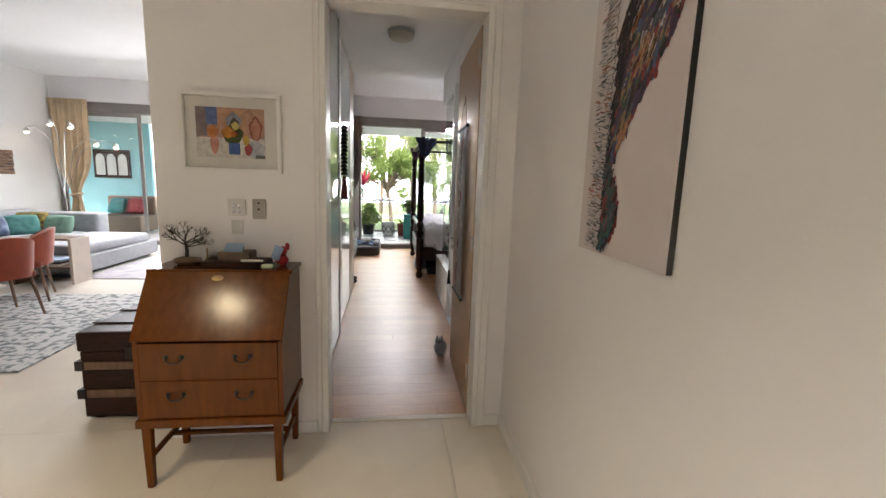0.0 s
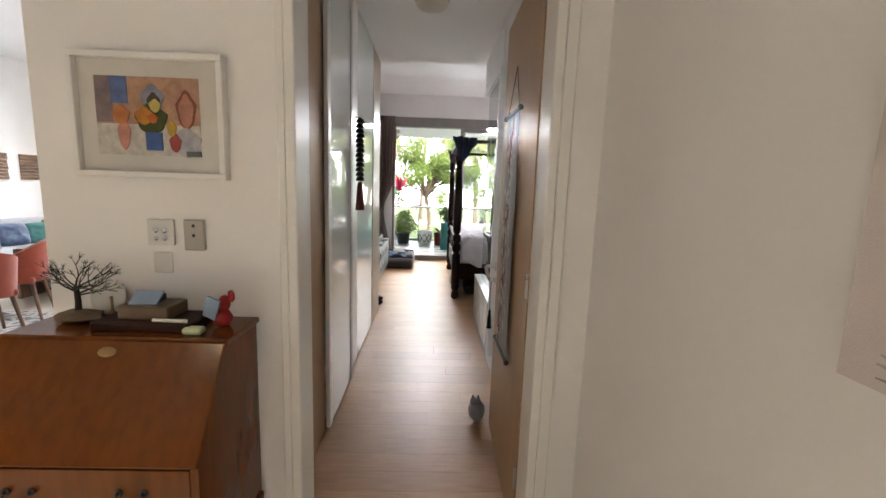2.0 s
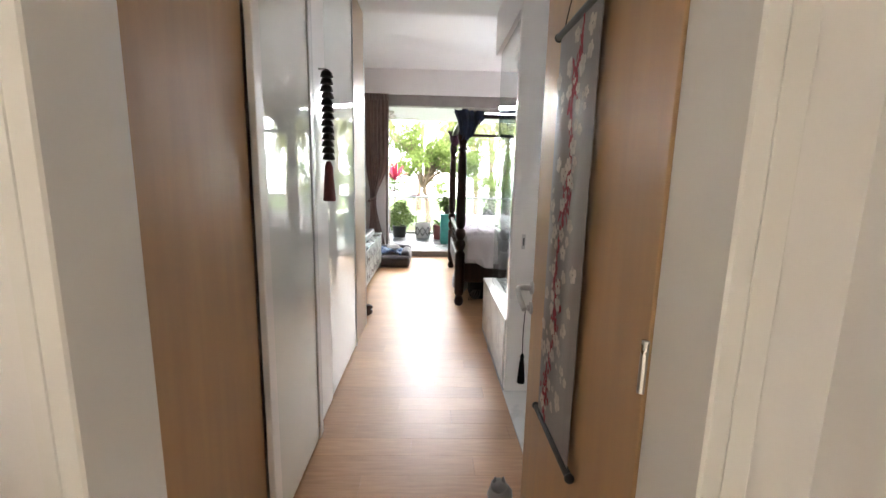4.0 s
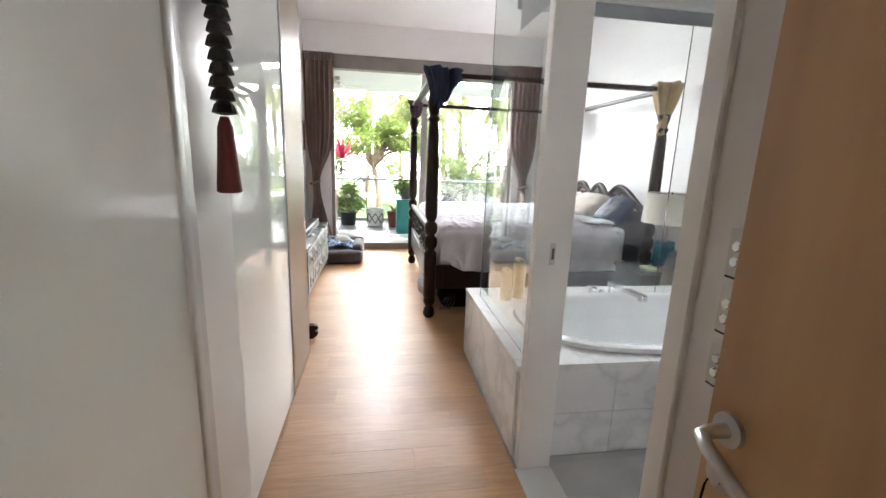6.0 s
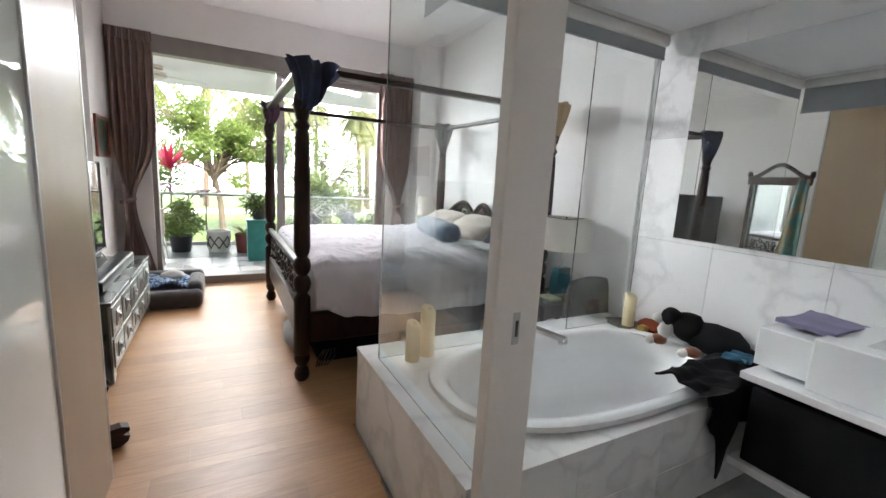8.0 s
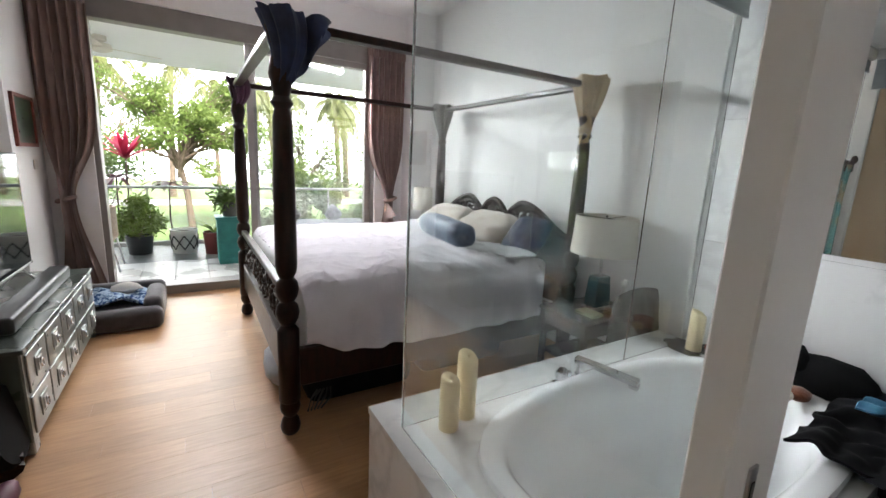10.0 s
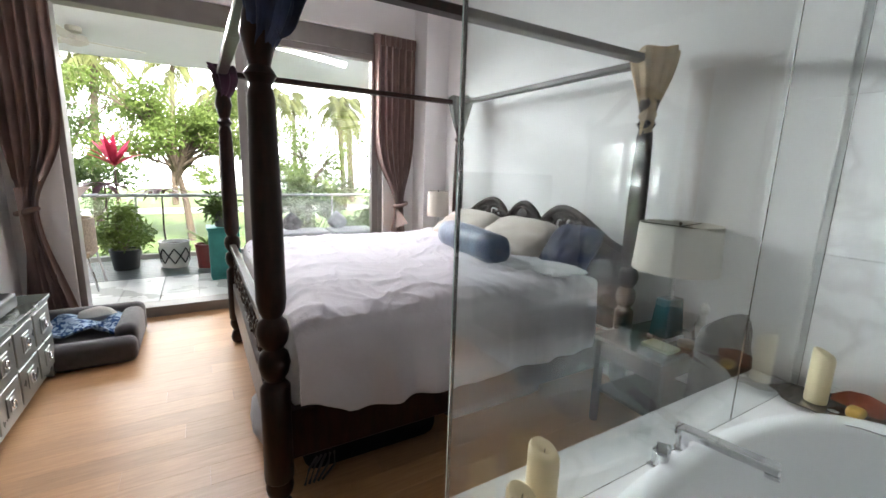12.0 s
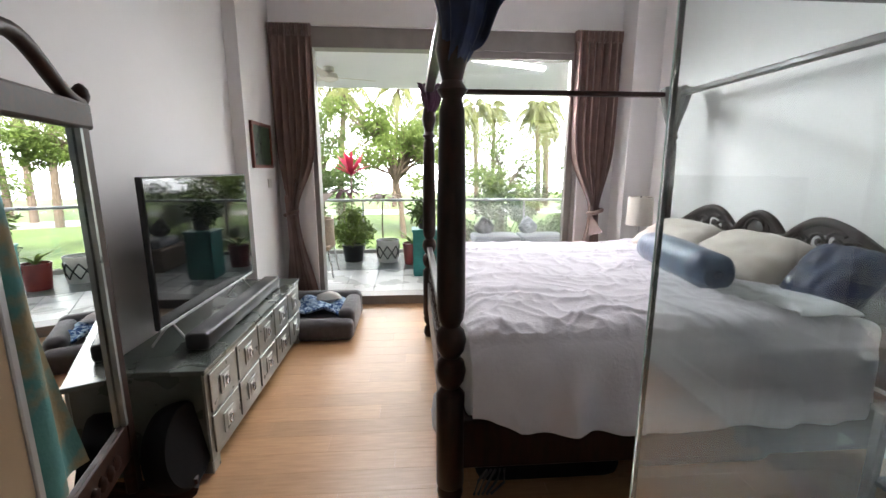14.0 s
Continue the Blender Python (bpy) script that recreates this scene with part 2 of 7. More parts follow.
wall("wall_corridor_east", "white painted corridor wall beside the bathroom", (0.70, 0.80, 2.545, 3.70, 0, 2.93))
wall("wall_corridor_header", "white lintel above the bathroom opening", (0.70, 0.80, 3.70, 4.60, 2.56, 2.93), (0.695, 0.80, 4.60, 5.84, 2.56, 2.92))
wall("wall_bath_south", "white painted bathroom end wall", (0.80, 2.85, 3.00, 3.12, 0, 2.6))
wall("wall_east", "white painted bedroom wall behind the bed", (2.85, 2.99, 2.9, 9.66, 0, 3.4))
wall("wall_bulkhead", "white bulkhead above the bathroom glass", (0.80, 2.85, 5.76, 5.86, 2.56, 3.4), (-1.188, 0.80, 5.86, 5.92, 2.92, 3.4))
wall("wall_window", "white painted wall around the balcony doors",
     (-1.34, 2.99, 9.66, 9.86, 2.93, 3.4), (2.17, 2.99, 9.66, 9.86, 0, 2.93), (-1.34, -0.72, 9.66, 9.86, 0, 2.93))
wall("ceiling", "white corridor and hall ceiling", (-1.22, 0.86, -3.0, 5.86, 2.92, 3.0), mat=M_CEIL)
wall("ceiling_bedroom", "white bedroom ceiling", (-1.34, 2.99, 5.80, 9.86, 3.35, 3.42), mat=M_CEIL)
wall("ceiling_bath", "white bathroom ceiling", (0.80, 2.85, 3.12, 5.76, 2.56, 2.62), mat=M_CEIL)
wall("ceiling_living", "white living room ceiling", (-7.0, -1.22, -3.0, 9.86, 3.4, 3.5), mat=M_CEIL)
wall("ceiling_hall_soffit", "white dropped ceiling over the dining area", (-7.0, -1.22, -3.0, 4.2, 3.05, 3.395), mat=M_CEIL)
wall("wall_living_west", "white painted living room wall", (-7.0, -6.85, -3.0, 9.86, 0, 3.4))
wall("wall_living_window", "white painted wall around the living room window", (-7.0, -1.34, 9.66, 9.86, 2.93, 3.4), (-2.2, -1.34, 9.66, 9.86, 0, 2.93))
# Unseen slab added over the rooms so sun and sky don't leak in.
wall("sun_block_slab", "unseen flat slab keeping sun off the ceilings", (-7.1, 3.1, -3.2, 9.86, 3.52, 3.70), mat=M_PATH)
wall("floor_base", "screed under the floors", (-7.0, 2.99, -3.12, 9.66, -0.20, -0.02), mat=M_PATH)
wall("wall_bath_east", "white screed behind the bathroom marble", (2.742, 2.85, 3.12, 5.756, 0, 2.56), mat=M_MARBLE_FLOOR)
clad = thing("wall_bath_marble", "white marble slab cladding behind the bath", "wall", (2.73, 4.4, 0), kind="structure")
for yk in range(5):
    for zk, (za, zb) in enumerate(((0.0, 0.56), (0.56, 1.16), (1.16, 1.86), (1.86, 2.56))):
        ya, yb = max(3.12, 5.756 - 0.6 * (yk + 1)), 5.756 - 0.6 * yk
        if yb - ya > 0.02:
            part("slab", bx(2.73, 2.7415, ya + 0.001, yb - 0.001, za + 0.001, zb - 0.001, bevel=0.0008), M_MARBLE, clad)

for nm, b in (("baseboard_east", (0.713, 0.728, -3.0, 2.40, 0, 0.075)), ("baseboard_door_west", (-1.22, -0.402, 2.402, 2.415, 0, 0.075)),
              ("baseboard_door_east", (0.605, 0.713, 2.405, 2.42, 0, 0.075)), ("baseboard_bed_west", (-1.19, -1.176, 5.96, 8.84, 0, 0.08)),
              ("baseboard_bed_east", (2.836, 2.85, 5.9, 9.66, 0, 0.08)), ("baseboard_corridor", (0.686, 0.70, 2.6, 3.66, 0, 0.08))):
    mono(nm, bx(*b, bevel=0.003), M_TRIM, "white painted skirting board", "baseboard", kind="structure")

# doorway lining and casing
trim = thing("trim_doorway", "white painted door frame and casing", "trim", (0.1, 2.4, 0), kind="structure")
for b in ((-0.37, -0.335, 2.395, 2.56, 0, 2.47), (0.535, 0.57, 2.395, 2.56, 0, 2.47), (-0.335, 0.535, 2.397, 2.558, 2.435, 2.468)):
    part("lining", bx(*b, bevel=0.004), M_TRIM, trim)
for b in ((-0.40, -0.371, 2.40, 2.4145, 0, 2.52), (0.571, 0.615, 2.402, 2.4195, 0, 2.52), (-0.37, 0.57, 2.398, 2.4145, 2.47, 2.52)):
    part("casing", bx(*b, bevel=0.004), M_TRIM, trim)
mono("threshold", bx(-0.334, 0.534, 2.50, 2.545, -0.02, 0.006, bevel=0.002), M_STONE, "cream stone threshold strip in the doorway", "threshold", kind="structure")

# ---- bathroom opening and glass ----
trim2 = thing("trim_bath_opening", "white painted frame of the bathroom opening", "trim", (0.75, 4.1, 0), kind="structure")
part("jamb", bx(0.685, 0.815, 3.70, 3.765, 0, 2.56, bevel=0.004), M_TRIM, trim2)
post = part("jamb", bx(0.674, 0.838, 4.592, 4.648, 0, 2.56, bevel=0.004), M_TRIM, trim2)
part("strike_plate", bx(0.742, 0.766, 4.588, 4.593, 1.02, 1.12, bevel=0.001), M_STEEL, post, "steel strike plate")
part("strike_slot", bx(0.749, 0.759, 4.5865, 4.590, 1.045, 1.095), M_BLACK, post, "dark latch slot")
mono("bath_threshold", bx(0.66, 0.84, 3.766, 4.591, -0.02, 0.006, bevel=0.002), M_MARBLE, "grey veined marble threshold strip", "threshold", kind="structure")

glass = thing("glass_partition_corridor", "clear frameless glass panel on the bath ledge", "glass partition", (0.74, 5.2, 0.52))
g = part("pane", bx(0.728, 0.738, 4.652, 5.704, 0.508, 2.56), M_GLASS, glass)
g.visible_shadow = False
part("edge", bx(0.728, 0.738, 5.7045, 5.7085, 0.508, 2.56), M_GEDGE, glass, "greenish polished glass edge")
glass2 = thing("glass_partition_bedroom", "clear frameless glass wall between bath and bed", "glass partition", (1.8, 5.79, 0.52))
for a, b in ((0.740, 2.10), (2.104, 2.728)):
    g = part("pane", bx(a, b, 5.698, 5.708, 0.508, 2.56), M_GLASS, glass2)
    g.visible_shadow = False

# bath with marble surround
bath = thing("bathtub", "white oval bathtub sunk in a veined marble surround", "bathtub", (1.7, 5.2, 0))
TX0, TX1, TY0, TY1, TZ = 0.665, 2.728, 4.66, 5.90, 0.505
cx, cy, rx, ry = 1.74, 5.19, 0.84, 0.43


def oval(k, grow=0.0, power=2.6):
    a = 2 * math.pi * k / 64
    c, s = math.cos(a), math.sin(a)
    return (cx + (rx + grow) * math.copysign(abs(c) ** (2 / power), c), cy + (ry + grow) * math.copysign(abs(s) ** (2 / power), s))


bm = bmesh.new()
inner = [oval(k, 0.03) for k in range(64)]
outer = []
for k in range(64):
    a = 2 * math.pi * k / 64
    c, s = math.cos(a), math.sin(a)
    f = 1 / max(abs(c) / (1.0), abs(s) / (1.0))
    px, py = c * f, s * f
    outer.append(((TX0 + TX1) / 2 + px * (TX1 - TX0) / 2, (TY0 + TY1) / 2 + py * (TY1 - TY0) / 2))
vi = [bm.verts.new((x, y, TZ)) for x, y in inner]
vo = [bm.verts.new((x, y, TZ)) for x, y in outer]
vi2 = [bm.verts.new((x, y, TZ - 0.03)) for x, y in inner]
vo2 = [bm.verts.new((x, y, TZ - 0.03)) for x, y in outer]
for k in range(64):
    j = (k + 1) % 64
    bm.faces.new((vi[k], vi[j], vo[j], vo[k]))
    bm.faces.new((vo[k], vo[j], vo2[j], vo2[k]))
    bm.faces.new((vi2[k], vi2[j], vi[j], vi[k]))
    bm.faces.new((vi2[k], vo2[k], vo2[j], vi2[j]))
part("deck", bm, M_MARBLE, bath, "polished marble ledge")
part("side_panel", bx(TX0 + 0.004, TX0 + 0.03, TY0 + 0.03, TY1 - 0.03, 0.0, TZ - 0.031), M_MARBLE, bath, "marble side facing the corridor")
part("end_panel", bx(TX0 + 0.004, TX1, TY1 - 0.029, TY1 - 0.003, 0.0, TZ - 0.031), M_MARBLE, bath)
for i in range(4):
    w = (TX1 - TX0 - 0.02) / 4
    part("tile", bx(TX0 + 0.01 + i * w, TX0 + 0.007 + (i + 1) * w, TY0 + 0.004, TY0 + 0.028, 0.0, 0.235, bevel=0.001), M_MARBLE, bath)
    part("tile", bx(TX0 + 0.01 + i * w, TX0 + 0.007 + (i + 1) * w, TY0 + 0.004, TY0 + 0.028, 0.238, TZ - 0.031, bevel=0.001), M_MARBLE, bath)
bm = bmesh.new()
rings = [(0.05, TZ + 0.004), (0.045, TZ + 0.026), (0.025, TZ + 0.032), (-0.02, TZ + 0.026), (-0.05, TZ + 0.0), (-0.075, TZ - 0.12), (-0.11, TZ - 0.30), (-0.16, TZ - 0.37), (-0.26, TZ - 0.40)]
vs = [[bm.verts.new((*oval(k, gr), z)) for k in range(64)] for gr, z in rings]
for a, b in zip(vs, vs[1:]):
    for k in range(64):
        j = (k + 1) % 64
        bm.faces.new((a[k], a[j], b[j], b[k]))
bm.faces.new(vs[-1])
part("basin", bm, M_TUB, bath, "glossy white tub", smooth=60)

# wardrobe run along the corridor
ward = thing("wardrobe", "built-in wardrobe with white glass sliding doors", "wardrobe", (-0.7, 4.1, 0))
part("carcass", bx(-1.095, -0.56, 2.56, 5.92, 0.0, 2.915), M_WLAM, ward)
part("side_panel", bx(-0.559, -0.495, 2.565, 3.358, 0.0, 2.915, bevel=0.003), M_DOOR, ward, "oak veneered filler panel")
for y0, y1, xf, wa, wb in ((3.363, 4.09, -0.463, 0.07, 0.085), (4.07, 5.345, -0.492, 0.37, 0.03)):
    d = part("door", bx(xf - 0.024, xf - 0.004, y0 + wa, y1 - wb, 0.03, 2.90), M_LACQ, ward, "white back-painted glass door")
    part("frame_stile", bx(xf - 0.026, xf, y0, y0 + wa, 0.02, 2.91, bevel=0.003), M_TRIM, d, "white stile")
    part("frame_stile", bx(xf - 0.026, xf + 0.004, y1 - wb, y1 - wb * 0.45, 0.02, 2.91, bevel=0.008, seg=3), M_SILVER, d, "satin aluminium stile", smooth=40)
    part("frame_stile", bx(xf - 0.026, xf, y1 - wb * 0.44, y1, 0.02, 2.91, bevel=0.003), M_SILVER, d, "satin aluminium stile")
part("end_panel", bx(-0.559, -0.503, 5.35, 5.92, 0.0, 2.915, bevel=0.003), M_PANEL, ward, "pale oak end panel")
part("end_trim", bx(-0.559, -0.501, 5.9215, 5.94, 0.0, 2.915, bevel=0.003), M_SILVER, ward, "metal edge strip")
part("end_face", bx(-1.09, -0.56, 5.922, 5.94, 0.0, 2.915), M_PANEL, ward)
part("bottom_track", bx(-0.5595, -0.53, 3.37, 5.34, 0.0, 0.018), M_SILVER, ward)

# bedroom door, open
door = thing("door_1", "oak bedroom door standing open against the wall", "door", (0.53, 2.56, 0), kind="structure")
hinge = Matrix.Translation((0.53, 2.56, 0)) @ Matrix.Rotation(radians(-1), 4, "Z")
leaf = part("leaf", box(bmesh.new(), 0, 0.045, 0, 0.90, 0.008, 2.43, bevel=0.002, rot=hinge), M_DOOR, door)

# bed
BX0, BX1, BY0, BY1 = 0.475, 2.62, 6.61, 8.70
bed = thing("four_poster_bed", "dark carved four-poster bed with turned posts", "bed", (1.6, 7.68, 0))
PROFILE = [(0.035, 0), (0.05, 0.02), (0.055, 0.05), (0.045, 0.09), (0.032, 0.11), (0.05, 0.14), (0.056, 0.17), (0.05, 0.2), (0.058, 0.21), (0.058, 0.62),
           (0.05, 0.63), (0.036, 0.65), (0.054, 0.68), (0.062, 0.72), (0.054, 0.76), (0.036, 0.78), (0.054, 0.81), (0.062, 0.85), (0.054, 0.89), (0.036, 0.91), (0.05, 0.94), (0.056, 0.98),
           (0.054, 1.4), (0.046, 1.72), (0.036, 1.76), (0.055, 1.79), (0.036, 1.82), (0.046, 1.86), (0.06, 1.92), (0.05, 1.98), (0.04, 2.02), (0.05, 2.03), (0.07, 2.105), (0.075, 2.125)]
for x, y in ((BX0, BY0), (BX0, BY1), (BX1, BY0), (BX1, BY1)):
    part("post", lathe(bmesh.new(), PROFILE, (x, y, 0), 18), M_BED, bed, smooth=40)
for b in ((BX0 - 0.06, BX1 + 0.06, BY0 - 0.035, BY0 + 0.035, 2.125, 2.165), (BX0 - 0.06, BX1 + 0.06, BY1 - 0.035, BY1 + 0.035, 2.125, 2.165),
          (BX0 - 0.035, BX0 + 0.035, BY0 + 0.036, BY1 - 0.036, 2.126, 2.164), (BX1 - 0.035, BX1 + 0.035, BY0 + 0.036, BY1 - 0.036, 2.126, 2.164)):
    part("canopy_rail", bx(*b, bevel=0.006), M_BED, bed)
part("side_rail", bx(BX0 + 0.05, BX1 - 0.05, BY0 - 0.02, BY0 + 0.03, 0.28, 0.50, bevel=0.006), M_BED, bed)
part("side_rail", bx(BX0 + 0.05, BX1 - 0.05, BY1 - 0.03, BY1 + 0.02, 0.28, 0.50, bevel=0.006), M_BED, bed)


# ---- more materials ----
M_PILLOW = mk("beige_linen", (0.50, 0.43, 0.37), (0.44, 0.38, 0.33), scale=8, rough=0.9, bump=0.3, bscale=150, sheen=0.3)
M_NAVYSATIN = mk("navy_satin", (0.014, 0.034, 0.10), (0.004, 0.010, 0.038), lo=0.42, hi=0.66, scale=8, rough=0.45, bump=0.3, bscale=30, spec=0.3)
M_BLUE = mk("blue_satin", (0.075, 0.125, 0.21), (0.012, 0.035, 0.10), lo=0.46, hi=0.64, scale=7, rough=0.5, bump=0.3, bscale=30, sheen=0.3)
M_NAVY = mk("navy_chiffon", (0.016, 0.026, 0.075), (0.008, 0.013, 0.04), scale=12, rough=0.7, bump=0.3, bscale=60)
M_PLUM = mk("plum_chiffon", (0.055, 0.014, 0.04), (0.03, 0.008, 0.022), scale=12, rough=0.7, bump=0.3, bscale=60)
M_GOLD = mk("gold_beige_chiffon", (0.50, 0.36, 0.20), (0.38, 0.27, 0.15), scale=12, rough=0.7, bump=0.3, bscale=60)
M_GREYCH = mk("grey_green_chiffon", (0.16, 0.17, 0.15), (0.11, 0.12, 0.11), scale=12, rough=0.7, bump=0.3, bscale=60)
M_CONSOLE = mk("grey_green_lacquer", (0.085, 0.10, 0.085), (0.06, 0.07, 0.06), scale=4, rough=0.28, bump=0.04, coat=0.3)
M_SILVERP = mk("silver_painted_wood", (0.30, 0.315, 0.295), (0.24, 0.255, 0.24), scale=9, rough=0.3, metal=0.35, bump=0.05)
M_SCREEN = mk("dark_glossy_screen", (0.006, 0.006, 0.007), (0.006, 0.006, 0.007), rough=0.04, bump=0, spec=0.35, rvar=0.01)
M_DOGBED = mk("charcoal_grey_plush", (0.085, 0.078, 0.085), (0.06, 0.055, 0.06), scale=14, rough=0.95, bump=0.4, bscale=160, sheen=0.4)
M_KNIT = mk("blue_and_white_knit", (0.40, 0.52, 0.66), (0.02, 0.07, 0.20), scale=38, rough=0.95, bump=0.5, bscale=120, lo=0.47, hi=0.53)
M_SHADE = mk("white_linen_lampshade", (0.66, 0.62, 0.55), (0.62, 0.58, 0.51), scale=3, rough=0.9, bump=0.15, bscale=300)
M_TEALGL = mk("teal_glass_block", (0.02, 0.12, 0.15), (0.015, 0.09, 0.115), rough=0.06, bump=0, coat=0.6)
M_TEALP = mk("teal_painted_wood", (0.03, 0.22, 0.20), (0.02, 0.16, 0.15), scale=6, rough=0.5, bump=0.1)
M_WAX = mk("ivory_wax", (0.74, 0.65, 0.42), (0.70, 0.60, 0.38), scale=5, rough=0.45, bump=0.08, bscale=30)
M_RED = mk("red_lacquer", (0.36, 0.012, 0.015), (0.26, 0.008, 0.01), scale=9, rough=0.45, bump=0.1)
M_DKRED = mk("dark_red_silk", (0.16, 0.02, 0.016), (0.09, 0.012, 0.01), scale=20, stretch=(8, 8, 1), rough=0.6, bump=0.3)
M_BRASS = mk("aged_brass", (0.28, 0.19, 0.08), (0.16, 0.10, 0.05), scale=20, rough=0.35, metal=1, bump=0.1)
M_BRONZE = mk("dark_bronze", (0.028, 0.022, 0.018), (0.018, 0.014, 0.011), scale=20, rough=0.5, metal=0.4, bump=0.2)
M_ROCK = mk("brown_stone", (0.16, 0.11, 0.065), (0.09, 0.06, 0.04), scale=14, rough=0.8, bump=0.5)
M_LTBLUE = mk("pale_blue_card", (0.26, 0.36, 0.50), (0.23, 0.32, 0.46), rough=0.5, bump=0)
M_PLASTIC = mk("white_plastic", (0.66, 0.65, 0.62), (0.62, 0.61, 0.58), rough=0.35, bump=0)
M_GREIGE = mk("grey_beige_plastic", (0.42, 0.40, 0.36), (0.40, 0.38, 0.34), rough=0.4, bump=0)
M_PALEGRN = mk("pale_green_soap", (0.50, 0.56, 0.36), (0.46, 0.52, 0.33), rough=0.5, bump=0.05)
M_CANVAS = mk("primed_canvas", (0.66, 0.60, 0.58), (0.62, 0.56, 0.55), scale=3, rough=0.8, bump=0.15, bscale=400)
M_TEXT = mk("grey_silk_scroll", (0.16, 0.142, 0.138), (0.125, 0.112, 0.11), scale=3, stretch=(1, 14, 0.6), rough=0.5, bump=0.04, sheen=0.3)
M_PETAL = mk("blossom_print", (0.58, 0.53, 0.49), (0.44, 0.39, 0.36), scale=40, rough=0.8, bump=0.05)
M_CRIMSON = mk("crimson_print", (0.33, 0.025, 0.05), (0.20, 0.02, 0.035), scale=60, rough=0.8, bump=0.05)
M_GREYF = mk("mid_grey_upholstery", (0.30, 0.31, 0.33), (0.25, 0.26, 0.28), scale=10, rough=0.95, bump=0.3, bscale=200, sheen=0.3)
M_DKGREYF = mk("dark_grey_upholstery", (0.085, 0.085, 0.08), (0.06, 0.06, 0.058), scale=10, rough=0.9, bump=0.3, bscale=200)
M_RUST = mk("rust_orange_upholstery", (0.30, 0.052, 0.022), (0.24, 0.04, 0.017), scale=10, rough=0.85, bump=0.25, bscale=200, sheen=0.3)
M_LEGW = wood("walnut_leg", (0.10, 0.05, 0.025), (0.18, 0.09, 0.045), grain=(8, 8, 1.5))
M_RUG = mk("grey_persian_rug", (0.47, 0.46, 0.45), (0.14, 0.155, 0.16), scale=15, rough=0.95, bump=0.4, bscale=200, detail=4, lo=0.41, hi=0.52)
M_RUG_B = mk("grey_pink_rug", (0.42, 0.37, 0.38), (0.28, 0.27, 0.29), scale=5, rough=0.95, bump=0.4, bscale=200)
M_ARTWOOD = mk("striped_driftwood", (0.32, 0.20, 0.13), (0.08, 0.05, 0.035), scale=8, stretch=(1, 1, 9), rough=0.7, bump=0.4, lo=0.4, hi=0.6)
M_SOIL = mk("soil", (0.05, 0.035, 0.025), rough=0.95, bump=0.6)
M_LEAF = mk("green_leaf", (0.13, 0.20, 0.05), (0.07, 0.12, 0.03), scale=3, rough=0.45, bump=0, lo=0.3, hi=0.7)
M_LEAF_L = mk("bright_green_leaf", (0.20, 0.28, 0.06), (0.11, 0.17, 0.035), scale=2.5, rough=0.5, bump=0, lo=0.3, hi=0.7)
M_LEAF_P = mk("palm_frond", (0.24, 0.26, 0.09), (0.13, 0.15, 0.05), scale=1.5, rough=0.55, bump=0, lo=0.3, hi=0.7)
M_LEAF_R = mk("red_cordyline_leaf", (0.60, 0.03, 0.09), (0.35, 0.03, 0.06), scale=4, rough=0.4, bump=0)
M_LEAF_D = mk("maroon_leaf", (0.12, 0.045, 0.05), (0.06, 0.03, 0.035), scale=4, rough=0.4, bump=0)
M_BARK = mk("grey_brown_bark", (0.16, 0.12, 0.09), (0.09, 0.068, 0.05), scale=6, stretch=(4, 4, 1), rough=0.95, bump=0.6, bscale=25)
M_WATER = mk("bright_sea", (0.55, 0.58, 0.60), (0.50, 0.54, 0.56), scale=0.2, rough=0.25, bump=0.2, bscale=2)
M_HILL = mk("distant_wooded_island", (0.34, 0.38, 0.40), (0.30, 0.34, 0.36), scale=0.05, rough=1, bump=0)


def let_light_through(m, share, tint):
    """Thin leaves: part of the light passes through the blade."""
    n, l = m.node_tree.nodes, m.node_tree.links
    thin, mix = n.new("ShaderNodeBsdfTranslucent"), n.new("ShaderNodeMixShader")
    thin.inputs["Color"].default_value = (*tint, 1)
    mix.inputs[0].default_value = share
    l.new(n["Principled BSDF"].outputs[0], mix.inputs[1])
    l.new(thin.outputs[0], mix.inputs[2])
    l.new(mix.outputs[0], n["Material Output"].inputs["Surface"])


for leaf_mat, tint in ((M_LEAF, (0.055, 0.09, 0.02)), (M_LEAF_L, (0.09, 0.13, 0.025)), (M_LEAF_P, (0.11, 0.12, 0.04)), (M_LEAF_R, (0.60, 0.04, 0.10)), (M_LEAF_D, (0.15, 0.05, 0.05))):
    let_light_through(leaf_mat, 0.4, tint)
# Emissive: the washed-out sky is a glowing sheet that also lights the rooms.
M_SKY_GLOW = mk("glowing_sky_backdrop", (0.8, 0.8, 0.8), rough=1, bump=0, emit=((0.91, 0.965, 1.0), 2.3))
M_WICKER = mk("brown_wicker", (0.30, 0.22, 0.15), (0.18, 0.13, 0.09), scale=60, rough=0.7, bump=0.6, bscale=90)
M_POTW = mk("white_glazed_pot", (0.62, 0.62, 0.60), (0.56, 0.56, 0.54), rough=0.25, bump=0.02)
M_FUR_W = mk("white_plush", (0.62, 0.60, 0.56), (0.54, 0.52, 0.48), rough=0.95, bump=0.6, bscale=120, sheen=0.4)
M_FUR_B = mk("rust_brown_plush", (0.22, 0.075, 0.025), (0.16, 0.05, 0.02), rough=0.95, bump=0.6, bscale=120, sheen=0.4)
M_LILAC = mk("lilac_towel", (0.22, 0.21, 0.32), (0.17, 0.165, 0.26), rough=0.95, bump=0.6, bscale=150)
M_BLIND = mk("grey_blind_fabric", (0.36, 0.38, 0.39), (0.33, 0.35, 0.36), rough=0.8, bump=0.1, bscale=300)
